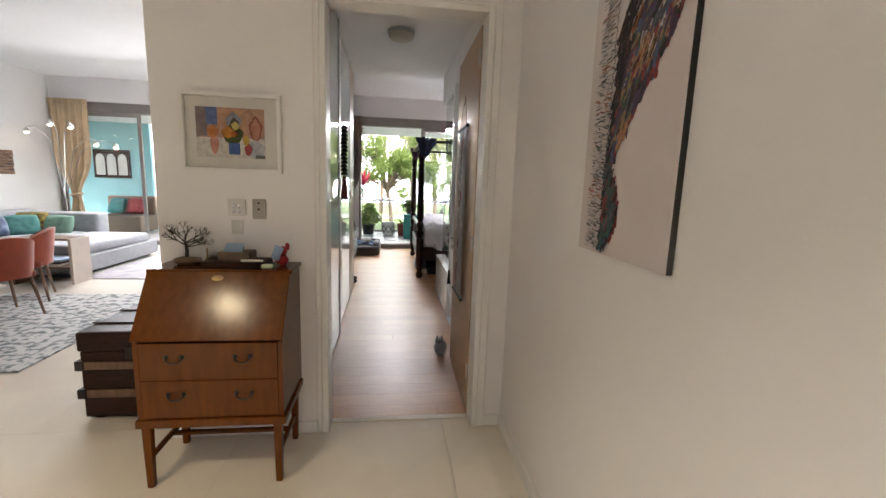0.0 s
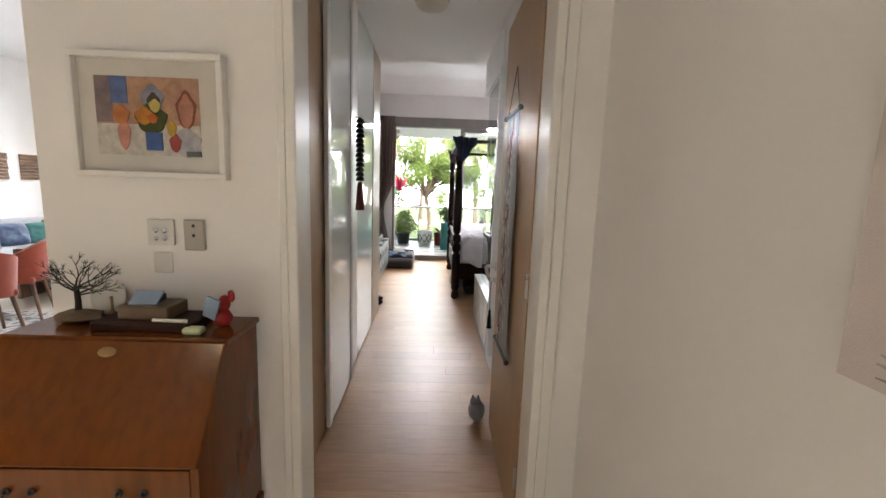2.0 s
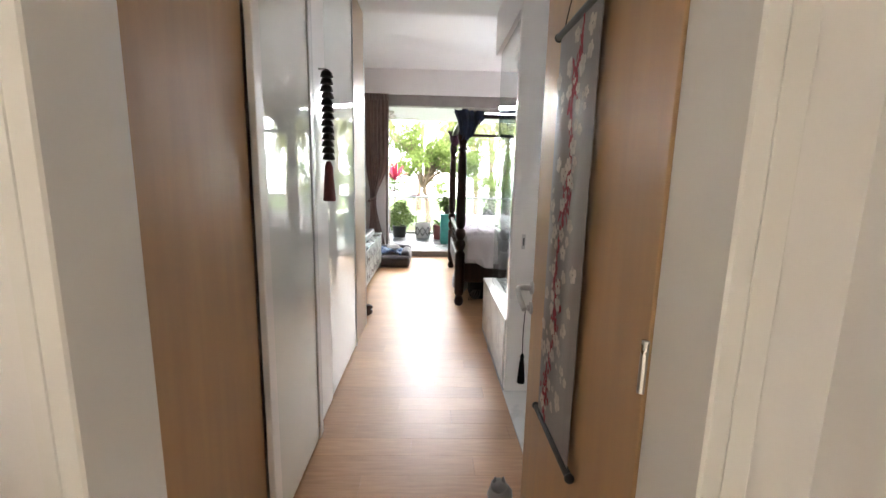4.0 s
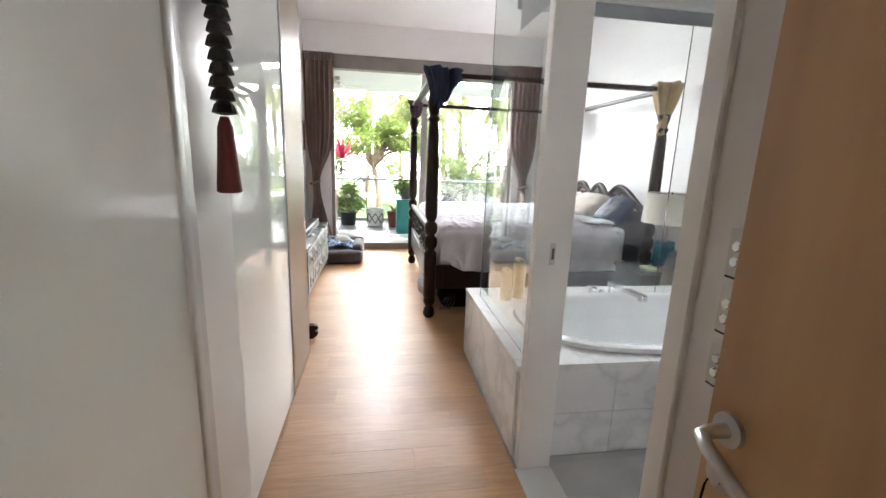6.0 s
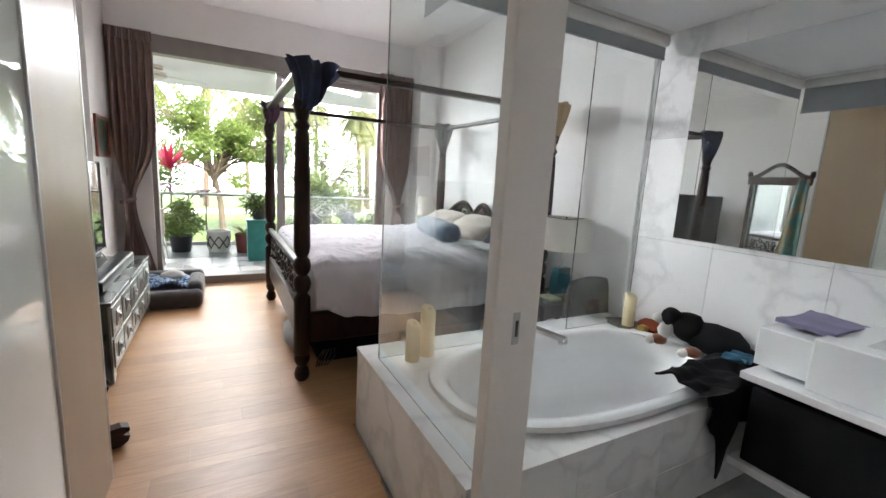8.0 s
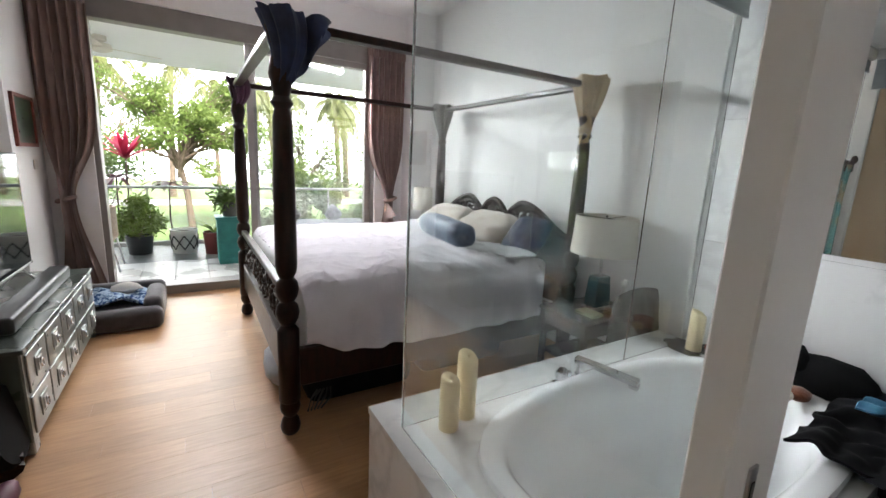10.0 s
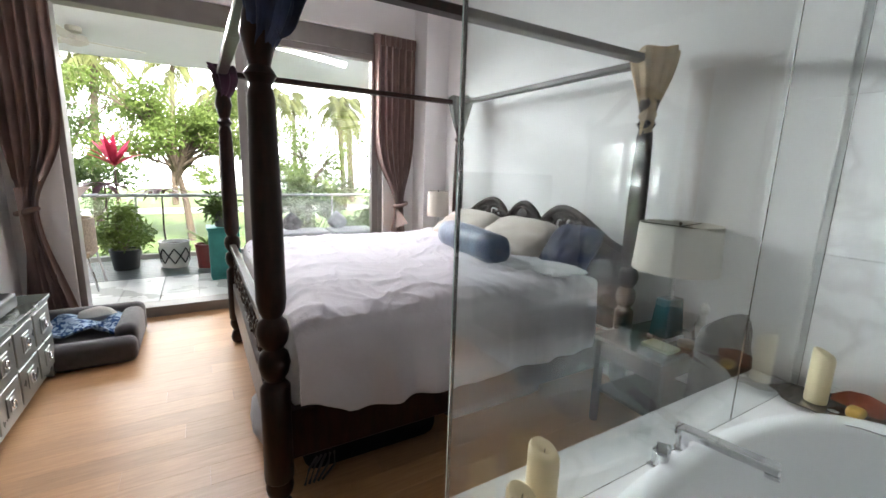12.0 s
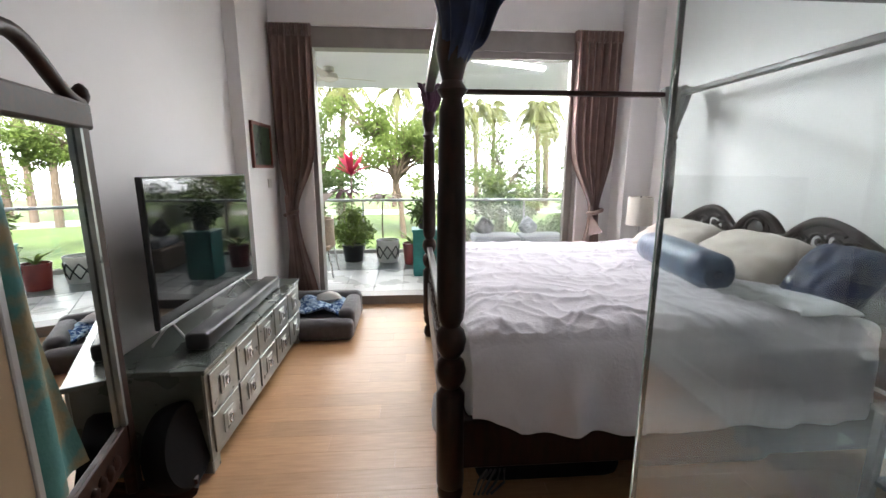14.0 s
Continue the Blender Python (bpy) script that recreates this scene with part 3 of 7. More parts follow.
M_DKSILVER = mk("tarnished_mirror_top", (0.35, 0.35, 0.34), (0.22, 0.22, 0.21), scale=5, rough=0.15, metal=0.8, bump=0.02)

# ---- hall ----
bureau = thing("bureau_desk", "polished mahogany slant-front bureau on square legs", "bureau", (-0.83, 2.2, 0))
X0, X1, YF, YB = -1.152, -0.488, 1.99, 2.395
side = [(YF, 0.36), (YB, 0.36), (YB, 1.03), (2.175, 1.03), (YF, 0.74)]
for x in (X0, X1 - 0.022):
    part("side_panel", prism(bmesh.new(), side, 0.022, Matrix(((0, 0, 1, x), (1, 0, 0, 0), (0, 1, 0, 0), (0, 0, 0, 1)))), M_MAHOG, bureau)
part("top_board", bx(X0 - 0.012, X1 + 0.012, 2.165, YB, 1.031, 1.05, bevel=0.004, seg=2), M_MAHOG, bureau)
part("back_board", bx(X0 + 0.023, X1 - 0.023, YB - 0.015, YB - 0.002, 0.36, 1.03), M_MAHOG, bureau)
fd = Vector((0, 2.172 - (YF - 0.004), 1.034 - 0.745))
fm = Matrix.Translation((X0 - 0.004, YF - 0.006, 0.745)) @ Matrix.Rotation(math.atan2(fd.z, fd.y), 4, "X")
flap = part("fall_front", box(bmesh.new(), 0, X1 - X0 + 0.008, 0, fd.length, -0.004, 0.014, bevel=0.004, seg=2, rot=fm), M_MAHOG, bureau, "sloping writing flap")
esc = bmesh.new()
lathe(esc, [(0.001, 0), (0.028, 0.001), (0.026, 0.003), (0.001, 0.0035)], segs=18, m=fm @ Matrix.Translation(((X1 - X0) / 2, fd.length - 0.035, 0.0142)) @ Matrix.Diagonal((1, 0.55, 1, 1)))
part("escutcheon", esc, M_BRASS, flap, "oval keyhole plate")
for z0, z1 in ((0.562, 0.737), (0.364, 0.552)):
    dr = part("drawer", bx(X0 + 0.0235, X1 - 0.0235, YF - 0.003, YF + 0.30, z0, z1, bevel=0.003, seg=2), M_MAHOG, bureau)
    for hx in (X0 + 0.18, X1 - 0.18):
        hb = bmesh.new()
        for s in (-1, 1):
            lathe(hb, [(0.011, 0), (0.012, 0.003), (0.006, 0.006), (0.005, 0.014)], segs=10, m=Matrix.Translation((hx + s * 0.034, YF - 0.006, z1 - 0.065)) @ Matrix.Rotation(radians(90), 4, "X"))
        tube(hb, [(hx + 0.036 * math.cos(a), YF - 0.018 - 0.004 * math.sin(-a), z1 - 0.066 + 0.026 * math.sin(a)) for a in [math.pi + math.pi * k / 8 for k in range(9)]], 0.0035, 6)
        part("handle", hb, M_BRONZE, dr, "dark swan-neck pull", smooth=40)
part("dust_board", bx(X0 + 0.0225, X1 - 0.0225, YF + 0.002, YB - 0.02, 0.5525, 0.5615), M_MAHOG, bureau)
part("apron", bx(X0 - 0.01, X1 + 0.01, YF - 0.014, YB, 0.318, 0.3595, bevel=0.006, seg=2), M_MAHOG, bureau)
for x in (X0 + 0.012, X1 - 0.052):
    for y in (YF - 0.006, YB - 0.06):
        bm = bx(x, x + 0.04, y, y + 0.04, 0, 0.318, bevel=0.003)
        for v in bm.verts:
            if v.co.z < 0.1:
                v.co.x += (x + 0.02 - v.co.x) * 0.25
                v.co.y += (y + 0.02 - v.co.y) * 0.25
        part("leg", bm, M_MAHOG, bureau)
for x in (X0 + 0.022, X1 - 0.042):
    part("stretcher", bx(x, x + 0.02, YF + 0.035, YB - 0.061, 0.14, 0.165, bevel=0.003), M_MAHOG, bureau)
part("stretcher", bx(X0 + 0.043, X1 - 0.043, 2.20, 2.22, 0.141, 0.164, bevel=0.003), M_MAHOG, bureau)

TOPZ = 1.05
tree = thing("wire_tree_ornament", "bare bronze wire tree on a stone base", "ornament", (-1.03, 2.3, TOPZ))
part("base", blob(bmesh.new(), (-1.03, 2.30, TOPZ + 0.018), (0.075, 0.055, 0.022), 3, 0.3), M_ROCK, tree, "rough brown stone", smooth=30)
bm = bmesh.new()
rnd = random.Random(4)
tube(bm, [(-1.035, 2.30, TOPZ + 0.02), (-1.03, 2.298, TOPZ + 0.07), (-1.035, 2.30, TOPZ + 0.12)], 0.011, 8, 0.007)


def twig(bm, p, d, length, r, depth):
    q = p + d * length
    mid = (p + q) / 2 + Vector((rnd.uniform(-1, 1), rnd.uniform(-1, 1), rnd.uniform(-1, 1))) * length * 0.08
    tube(bm, [p, mid, q], r, 4, r * 0.65)
    if depth:
        for _ in range(3 if depth > 1 else 4):
            nd = (d + Vector((rnd.uniform(-1, 1), rnd.uniform(-0.7, 0.7), rnd.uniform(-0.5, 0.7))) * 0.75).normalized()
            twig(bm, q, nd, length * rnd.uniform(0.55, 0.85), r * 0.6, depth - 1)


for a in range(11):
    an = a * 0.9
    twig(bm, Vector((-1.035, 2.30, TOPZ + 0.09 + 0.003 * a)), Vector((math.cos(an) * 0.95, math.sin(an) * 0.5, 0.2 + 0.09 * (a % 6))).normalized(), 0.047, 0.0034, 3)
part("wire_crown", bm, M_BRONZE, tree)
mono("round_plate", lathe(bmesh.new(), [(0.03, 0.004), (0.055, 0), (0.062, 0.006), (0.058, 0.009), (0.03, 0.007)], segs=28, m=Matrix.Translation((-1.0, 2.392, TOPZ + 0.062)) @ Matrix.Rotation(radians(78), 4, "X")), M_PLASTIC, "small pale round plate leaning on the wall", "plate", smooth=50)
mono("bottle_ornament", lathe(bmesh.new(), [(0.012, 0), (0.014, 0.01), (0.011, 0.025), (0.004, 0.035), (0.004, 0.075), (0.005, 0.08)], (-0.945, 2.33, TOPZ), 10), M_BRASS, "small slim brass bottle on the bureau", "ornament", smooth=50)
mono("lacquer_tray", bx(-0.93, -0.62, 2.21, 2.36, TOPZ, TOPZ + 0.03, bevel=0.004), M_DARKW, "dark wooden box lying on the bureau", "box")
mono("wooden_box", bx(-0.86, -0.70, 2.235, 2.35, TOPZ + 0.031, TOPZ + 0.075, bevel=0.004), mk("brown_box_wood", (0.13, 0.085, 0.05), (0.09, 0.06, 0.035), scale=8, rough=0.5), "brown wooden box stacked on a darker one", "box")
rotc = Matrix.Translation((-0.79, 2.29, TOPZ + 0.077)) @ Matrix.Rotation(radians(38), 4, "X")
mono("card_holder", box(bmesh.new(), -0.045, 0.045, -0.03, 0.03, 0.018, 0.026, bevel=0.002, rot=rotc), M_LTBLUE, "pale blue card leaning on a wooden box", "card")
mono("card_stand", bx(-0.825, -0.755, 2.285, 2.325, TOPZ + 0.0755, TOPZ + 0.10, bevel=0.003), M_BLACK, "small black card stand on a box", "stand")
pen = bmesh.new()
tube(pen, [(-0.74, 2.225, TOPZ + 0.036), (-0.63, 2.215, TOPZ + 0.038)], 0.006, 8)
mono("marker_pen", pen, M_PLASTIC, "white marker pen on a dark box", "pen")
mono("soap_case", bx(-0.635, -0.575, 2.19, 2.23, TOPZ, TOPZ + 0.022, bevel=0.009, seg=3), M_PALEGRN, "pale green rounded case on the bureau", "case", smooth=60)
bm = bmesh.new()
blob(bm, (-0.555, 2.29, TOPZ + 0.03), (0.035, 0.028, 0.032), 5, 0.3)
blob(bm, (-0.55, 2.30, TOPZ + 0.075), (0.02, 0.018, 0.028), 6, 0.3)
blob(bm, (-0.528, 2.30, TOPZ + 0.10), (0.012, 0.012, 0.022), 7, 0.3)
mono("red_figurine", bm, M_RED, "small red lacquered figurine on the bureau", "figurine", smooth=60)
rotc = Matrix.Translation((-0.585, 2.265, TOPZ + 0.036)) @ Matrix.Rotation(radians(24), 4, "Y") @ Matrix.Rotation(radians(20), 4, "X")
mono("blue_card", box(bmesh.new(), -0.022, 0.022, -0.004, 0.004, 0, 0.085, bevel=0.001, rot=rotc), M_LTBLUE, "pale blue card propped on a red figurine", "card")

trunk = thing("wooden_chest", "dark wooden travelling trunk with brass-brown straps", "chest", (-1.53, 3.05, 0))
part("body", bx(-1.825, -1.245, 2.63, 3.5, 0.02, 0.44, bevel=0.006), M_DARKW, trunk)
part("lid", bx(-1.835, -1.24, 2.62, 3.51, 0.443, 0.565, bevel=0.014, seg=2), M_DARKW, trunk)
for z in (0.15, 0.33):
    part("batten", bx(-1.80, -1.26, 2.618, 2.6295, z, z + 0.05, bevel=0.003), M_LEGW, trunk, "brown wooden batten")
    part("corner", bx(-1.85, -1.80, 2.612, 2.66, z - 0.005, z + 0.055, bevel=0.004), M_BRONZE, trunk)
for y in (2.78, 3.05, 3.32):
    part("strap", bx(-1.84, -1.235, y, y + 0.045, 0.5655, 0.575, bevel=0.003), M_DARKW, trunk)
part("lock", bx(-1.56, -1.50, 2.606, 2.619, 0.40, 0.48, bevel=0.004), M_BRONZE, trunk)
for x in (-1.79, -1.30):
    part("foot", bx(x, x + 0.05, 2.66, 2.71, 0, 0.02), M_DARKW, trunk)

pic = thing("framed_picture", "white framed picture of colourful vases", "picture", (-0.82, 2.4, 1.74))
FX0, FX1, FZ0, FZ1 = -1.068, -0.566, 1.533, 1.938
for b in ((FX0, FX1, FZ0, FZ0 + 0.02), (FX0, FX1, FZ1 - 0.02, FZ1), (FX0, FX0 + 0.02, FZ0 + 0.02, FZ1 - 0.02), (FX1 - 0.02, FX1, FZ0 + 0.02, FZ1 - 0.02)):
    part("frame", bx(b[0], b[1], 2.375, 2.4145, b[2], b[3], bevel=0.002), M_TRIM, pic)
part("mat", bx(FX0 + 0.02, FX1 - 0.02, 2.398, 2.4145, FZ0 + 0.02, FZ1 - 0.02), mk("cream_mount", (0.62, 0.60, 0.56), rough=0.9, bump=0.02), pic)
PX0, PZ0, PW, PH = -0.995, 1.608, 0.342, 0.256


def patch(name, u0, u1, v0, v1, col, depth, parent, ell=False):
    m = mk("paint_" + name, col, tuple(c * 0.7 for c in col), scale=30, rough=0.8, bump=0.1)
    if ell:
        pts = [((u0 + u1) / 2 + (u1 - u0) / 2 * math.cos(a) * (1 + 0.12 * math.sin(5 * a)), (v0 + v1) / 2 + (v1 - v0) / 2 * math.sin(a) * (1 + 0.1 * math.cos(4 * a))) for a in [k * math.pi / 10 for k in range(20)]]
    else:
        pts = [(u0, v0), (u1, v0), (u1, v1), (u0, v1)]
    mm = Matrix(((1, 0, 0, 0), (0, 0, -1, 2.3975), (0, 1, 0, 0), (0, 0, 0, 1)))
    part("paint", prism(bmesh.new(), [(PX0 + u * PW, PZ0 + v * PH) for u, v in pts], depth, mm), m, parent)


PATCHES = (("wall", 0, 1, 0.38, 1, (0.44, 0.26, 0.18)), ("shade", 0, 0.16, 0.42, 1, (0.22, 0.17, 0.17)), ("tan", 0.34, 0.72, 0.45, 0.97, (0.46, 0.27, 0.17)), ("table", 0, 1, 0, 0.40, (0.60, 0.57, 0.52)), ("blue_door", 0.15, 0.31, 0.66, 1, (0.10, 0.15, 0.32)),
           ("blue_haze", 0.44, 0.66, 0.55, 0.9, (0.24, 0.25, 0.33), True), ("arch", 0.775, 0.965, 0.36, 0.83, (0.26, 0.08, 0.05), True), ("arch_in", 0.80, 0.94, 0.38, 0.79, (0.44, 0.20, 0.14), True), ("cloth", 0.72, 1.0, 0.0, 0.36, (0.42, 0.42, 0.46), True),
           ("vase_a", 0.20, 0.32, 0.08, 0.46, (0.55, 0.25, 0.19), True), ("flower_a", 0.16, 0.32, 0.40, 0.63, (0.52, 0.19, 0.06), True), ("leaf_b", 0.38, 0.68, 0.28, 0.66, (0.06, 0.08, 0.02), True), ("leaf_c", 0.50, 0.62, 0.56, 0.80, (0.07, 0.06, 0.04), True),
           ("flower_b", 0.38, 0.55, 0.40, 0.62, (0.50, 0.20, 0.03), True), ("flower_c", 0.52, 0.63, 0.56, 0.72, (0.55, 0.45, 0.14), True), ("flower_e", 0.50, 0.60, 0.42, 0.54, (0.42, 0.12, 0.02), True), ("vase_b", 0.47, 0.63, 0.07, 0.30, (0.07, 0.14, 0.38)),
           ("vase_c", 0.70, 0.81, 0.06, 0.29, (0.34, 0.06, 0.06), True), ("flower_d", 0.68, 0.77, 0.26, 0.45, (0.55, 0.36, 0.06), True), ("corner", 0.86, 1.0, 0.0, 0.07, (0.16, 0.18, 0.17)))
for k, a in enumerate(PATCHES):
    patch(a[0], a[1], a[2], a[3], a[4], a[5], 0.0008 + 0.0003 * k, pic, len(a) > 6)

sw = thing("light_switch", "white square four-button wall switch", "light switch", (-0.81, 2.41, 1.35))
part("plate", bx(-0.859, -0.768, 2.402, 2.4145, 1.299, 1.391, bevel=0.002), M_PLASTIC, sw)
for dx in (-0.015, 0.015):
    for dz in (-0.012, 0.016):
        part("button", lathe(bmesh.new(), [(0.009, 0), (0.009, 0.003), (0.006, 0.005)], segs=12, m=Matrix.Translation((-0.813 + dx, 2.402, 1.337 + dz)) @ Matrix.Rotation(radians(90), 4, "X")), M_CHROME, sw)
part("card_slot", bx(-0.845, -0.782, 2.406, 2.4145, 1.20, 1.275, bevel=0.002), M_PLASTIC, sw)
so = thing("telephone_socket", "grey-beige wall socket with two black holes", "wall socket", (-0.70, 2.41, 1.34))
part("plate", bx(-0.731, -0.661, 2.398, 2.4145, 1.285, 1.393, bevel=0.003), M_GREIGE, so)
for z in (1.372, 1.338):
    part("hole", lathe(bmesh.new(), [(0.006, 0), (0.006, 0.001)], segs=10, m=Matrix.Translation((-0.696, 2.3978, z)) @ Matrix.Rotation(radians(90), 4, "X")), M_BLACK, so)

canvas = thing("canvas_painting", "large canvas with an abstract multicoloured figure", "painting", (0.72, 1.2, 1.3))
part("canvas", bx(0.7078, 0.7098, 0.966, 1.462, 1.297, 2.30), M_CANVAS, canvas)
part("stretcher", bx(0.71, 0.7275, 0.966, 1.462, 1.297, 2.30), M_BLACK, canvas, "black canvas edge")
PAL = {n: mk("oil_" + n, c, tuple(v * 0.5 for v in c), scale=45, rough=0.55, bump=0.4, bscale=90) for n, c in
       (("black", (0.02, 0.018, 0.022)), ("umber", (0.09, 0.04, 0.025)), ("orange", (0.45, 0.14, 0.05)), ("green", (0.06, 0.11, 0.09)), ("slate", (0.11, 0.13, 0.16)), ("violet", (0.10, 0.06, 0.12)), ("crimson", (0.33, 0.05, 0.05)), ("tan", (0.40, 0.27, 0.15)), ("pale", (0.40, 0.38, 0.38)), ("peach", (0.52, 0.26, 0.14)), ("teal", (0.05, 0.13, 0.15)), ("blue", (0.10, 0.15, 0.30)))}
rnd = random.Random(11)
strokes = {n: bmesh.new() for n in PAL}


def stroke(col, s, z, length, width, ang, lift):
    c, n = math.cos(ang), math.sin(ang)
    pts = []
    for k in range(9):
        f = k / 8
        w = width * (0.35 + 0.65 * math.sin(math.pi * (0.15 + 0.7 * f))) * rnd.uniform(0.7, 1.2)
        pts.append((f * length - length / 2, w / 2))
    pts = pts + [(u, -v * rnd.uniform(0.7, 1.2)) for u, v in reversed(pts)]
    out = []
    for u, v in pts:
        ss, zz = s + u * c - v * n, z + u * n + v * c
        out.append((min(max(ss, 0.004), 0.50), min(max(zz, 1.30), 2.298)))
    bm = strokes[col]
    vs = [bm.verts.new((0.7076 - lift, 1.462 - ss, zz)) for ss, zz in out]
    bm.faces.new(vs)


def body_span(z):
    if z < 1.57:
        f = (z - 1.325) / 0.245
        return 0.155, 0.165 + 0.075 * math.sin(math.pi * min(1, max(0, f)) ** 0.8)
    f = (z - 1.57) / 0.42
    return 0.155 + 0.015 * f + max(0, f - 1.0) * 0.25, 0.165 + 0.33 * f


for i in range(1500):
    z = rnd.uniform(1.325, 2.295)
    a, b = body_span(z)
    s = rnd.uniform(a, b)
    edge = (s - a) / max(0.01, b - a)
    patchy = math.sin(z * 19 + s * 31) + math.sin(z * 37 - s * 23 + 2)
    if z < 1.57:
        pool = ["teal", "slate", "teal", "green", "black", "crimson"] if edge < 0.85 else ["crimson", "black"]
    elif edge < 0.22:
        pool = ["black", "black", "violet", "umber"]
    elif edge > 0.9:
        pool = ["crimson", "violet", "black"]
    else:
        pool = ["orange", "peach", "tan", "umber"] if patchy > 0.55 else (["black", "violet", "umber", "slate"] if patchy < -0.75 else ["green", "slate", "violet", "crimson", "blue", "tan"])
    stroke(rnd.choice(pool), s, z, rnd.uniform(0.025, 0.07), rnd.uniform(0.008, 0.020), rnd.gauss(1.15, 0.25), 0.0006 + 0.0000015 * i)
for i in range(520):
    z = 1.315 + 0.98 * (i / 520) + rnd.uniform(-0.006, 0.006)
    band = math.sin(z * 47) + math.sin(z * 21 + 1)
    pool = ["orange", "peach", "peach", "crimson", "pale", "black"] if band > 0.75 else ["pale", "pale", "black", "slate", "pale", "pale"]
    stroke(rnd.choice(pool), rnd.uniform(0.06, 0.15), z, rnd.uniform(0.014, 0.04), rnd.uniform(0.002, 0.006), rnd.gauss(-0.12, 0.12) + 0.9 * max(0, z - 1.75), 0.0036 + 0.0000025 * i)
for i in range(110):
    stroke("black", 0.153 + 0.004 * math.sin(i * 1.7), 1.33 + 0.008 * i, 0.012, 0.0035, 1.5 + rnd.gauss(0, 0.1), 0.0052)
for n, bm in strokes.items():
    tagged(part("paint", bm, PAL[n], canvas), kind="stuff")

# The second ring is an added fitting for the unseen foyer fill light.
for nm, x, y in (("hall_downlight", -1.75, 0.22), ("foyer_downlight", -0.3, -1.0)):
    dl = thing(nm, "small round recessed ceiling downlight, out of view", "downlight", (x, y, 2.9))
    bm = bmesh.new()
    lathe(bm, [(0.088, 0.0), (0.105, -0.006), (0.105, -0.012), (0.09, -0.012), (0.086, 0.0)], (x, y, 3.049 if x < -1.3 else 2.919), 24)
    part("ring", bm, M_TRIM, dl)

cl = thing("ceiling_lamp", "round white flush ceiling lamp", "ceiling lamp", (0.09, 4.23, 2.92))
part("base", lathe(bmesh.new(), [(0.125, 0), (0.13, -0.01), (0.13, -0.03), (0.12, -0.033)], (0.09, 4.23, 2.919), 28), M_STEEL, cl, smooth=40)
part("diffuser", lathe(bmesh.new(), [(0.118, -0.034), (0.118, -0.06), (0.10, -0.078), (0.05, -0.088), (0.002, -0.09)], (0.09, 4.23, 2.919), 28), M_SHADE, cl, smooth=60)

# ---- door fittings ----
for s, x in ((-1, 0.5305), (1, 0.5755)):
    h = part("lever_handle", lathe(bmesh.new(), [(0.026, 0), (0.026, 0.008), (0.012, 0.010), (0.010, 0.04)], segs=18, m=Matrix.Translation((x, 3.40, 1.072)) @ Matrix.Rotation(radians(90 * s), 4, "Y")), M_STEEL, leaf, "brushed steel lever handle", smooth=40)
    if s < 0:
        part("lever", tube(bmesh.new(), [(x - 0.035, 3.40, 1.072), (x - 0.054, 3.395, 1.072), (x - 0.062, 3.375, 1.068), (x - 0.062, 3.33, 1.048), (x - 0.055, 3.285, 1.022)], 0.0105, 10), M_STEEL, h, smooth=60)
    part("key_rose", lathe(bmesh.new(), [(0.024, 0), (0.024, 0.007), (0.012, 0.009), (0.012, 0.016)], segs=18, m=Matrix.Translation((x, 3.40, 0.992)) @ Matrix.Rotation(radians(90 * s), 4, "Y")), M_STEEL, h, smooth=40)
part("latch_plate", bx(0.555, 0.58, 3.4585, 3.4625, 0.93, 1.12), M_STEEL, leaf)
for z in (0.25, 1.1, 2.2):
    part("hinge", tube(bmesh.new(), [(0.526, 2.562, z), (0.526, 2.562, z + 0.1)], 0.007, 8), M_STEEL, leaf)
tas = thing("door_tassel", "black silk tassel hanging on the door handle", "tassel", (0.49, 3.40, 0.8))
part("cord", tube(bmesh.new(), [(0.512, 3.405, 0.985), (0.508, 3.405, 0.975), (0.505, 3.408, 0.90), (0.507, 3.41, 0.80)], 0.002, 5), M_CLOTH_BLACK, tas)
part("fringe", lathe(bmesh.new(), [(0.004, 0), (0.009, -0.01), (0.007, -0.018), (0.011, -0.05), (0.016, -0.12)], (0.507, 3.41, 0.80), 14), M_CLOTH_BLACK, tas, smooth=40)

scroll = thing("hanging_scroll", "grey silk scroll printed with white blossoms", "wall hanging", (0.52, 3.045, 1.3))
SY0, SY1, SZ0, SZ1 = 2.868, 3.178, 0.70, 1.90
part("silk", sheet(bmesh.new(), lambda u, v: Vector((0.518 - 0.004 * math.sin(u * 9) * math.sin(v * 3), SY0 + u * (SY1 - SY0), SZ0 + v * (SZ1 - SZ0))), 16, 24, 0.0015), M_TEXT, scroll, smooth=60)
for z in (SZ0, SZ1):
    rod = part("rod", tube(bmesh.new(), [(0.516, SY0 - 0.02, z), (0.516, SY1 + 0.02, z)], 0.011, 10), M_BLACK, scroll)
    for y in (SY0 - 0.025, SY1 + 0.025):
        part("knob", blob(bmesh.new(), (0.516, y, z), (0.014, 0.012, 0.014), 1, 0), M_BLACK, rod, smooth=60)
part("cord", tube(bmesh.new(), [(0.518, SY0 + 0.02, SZ1 + 0.01), (0.526, (SY0 + SY1) / 2, SZ1 + 0.22), (0.518, SY1 - 0.02, SZ1 + 0.01)], 0.0015, 5), M_CLOTH_BLACK, scroll)
rnd = random.Random(5)


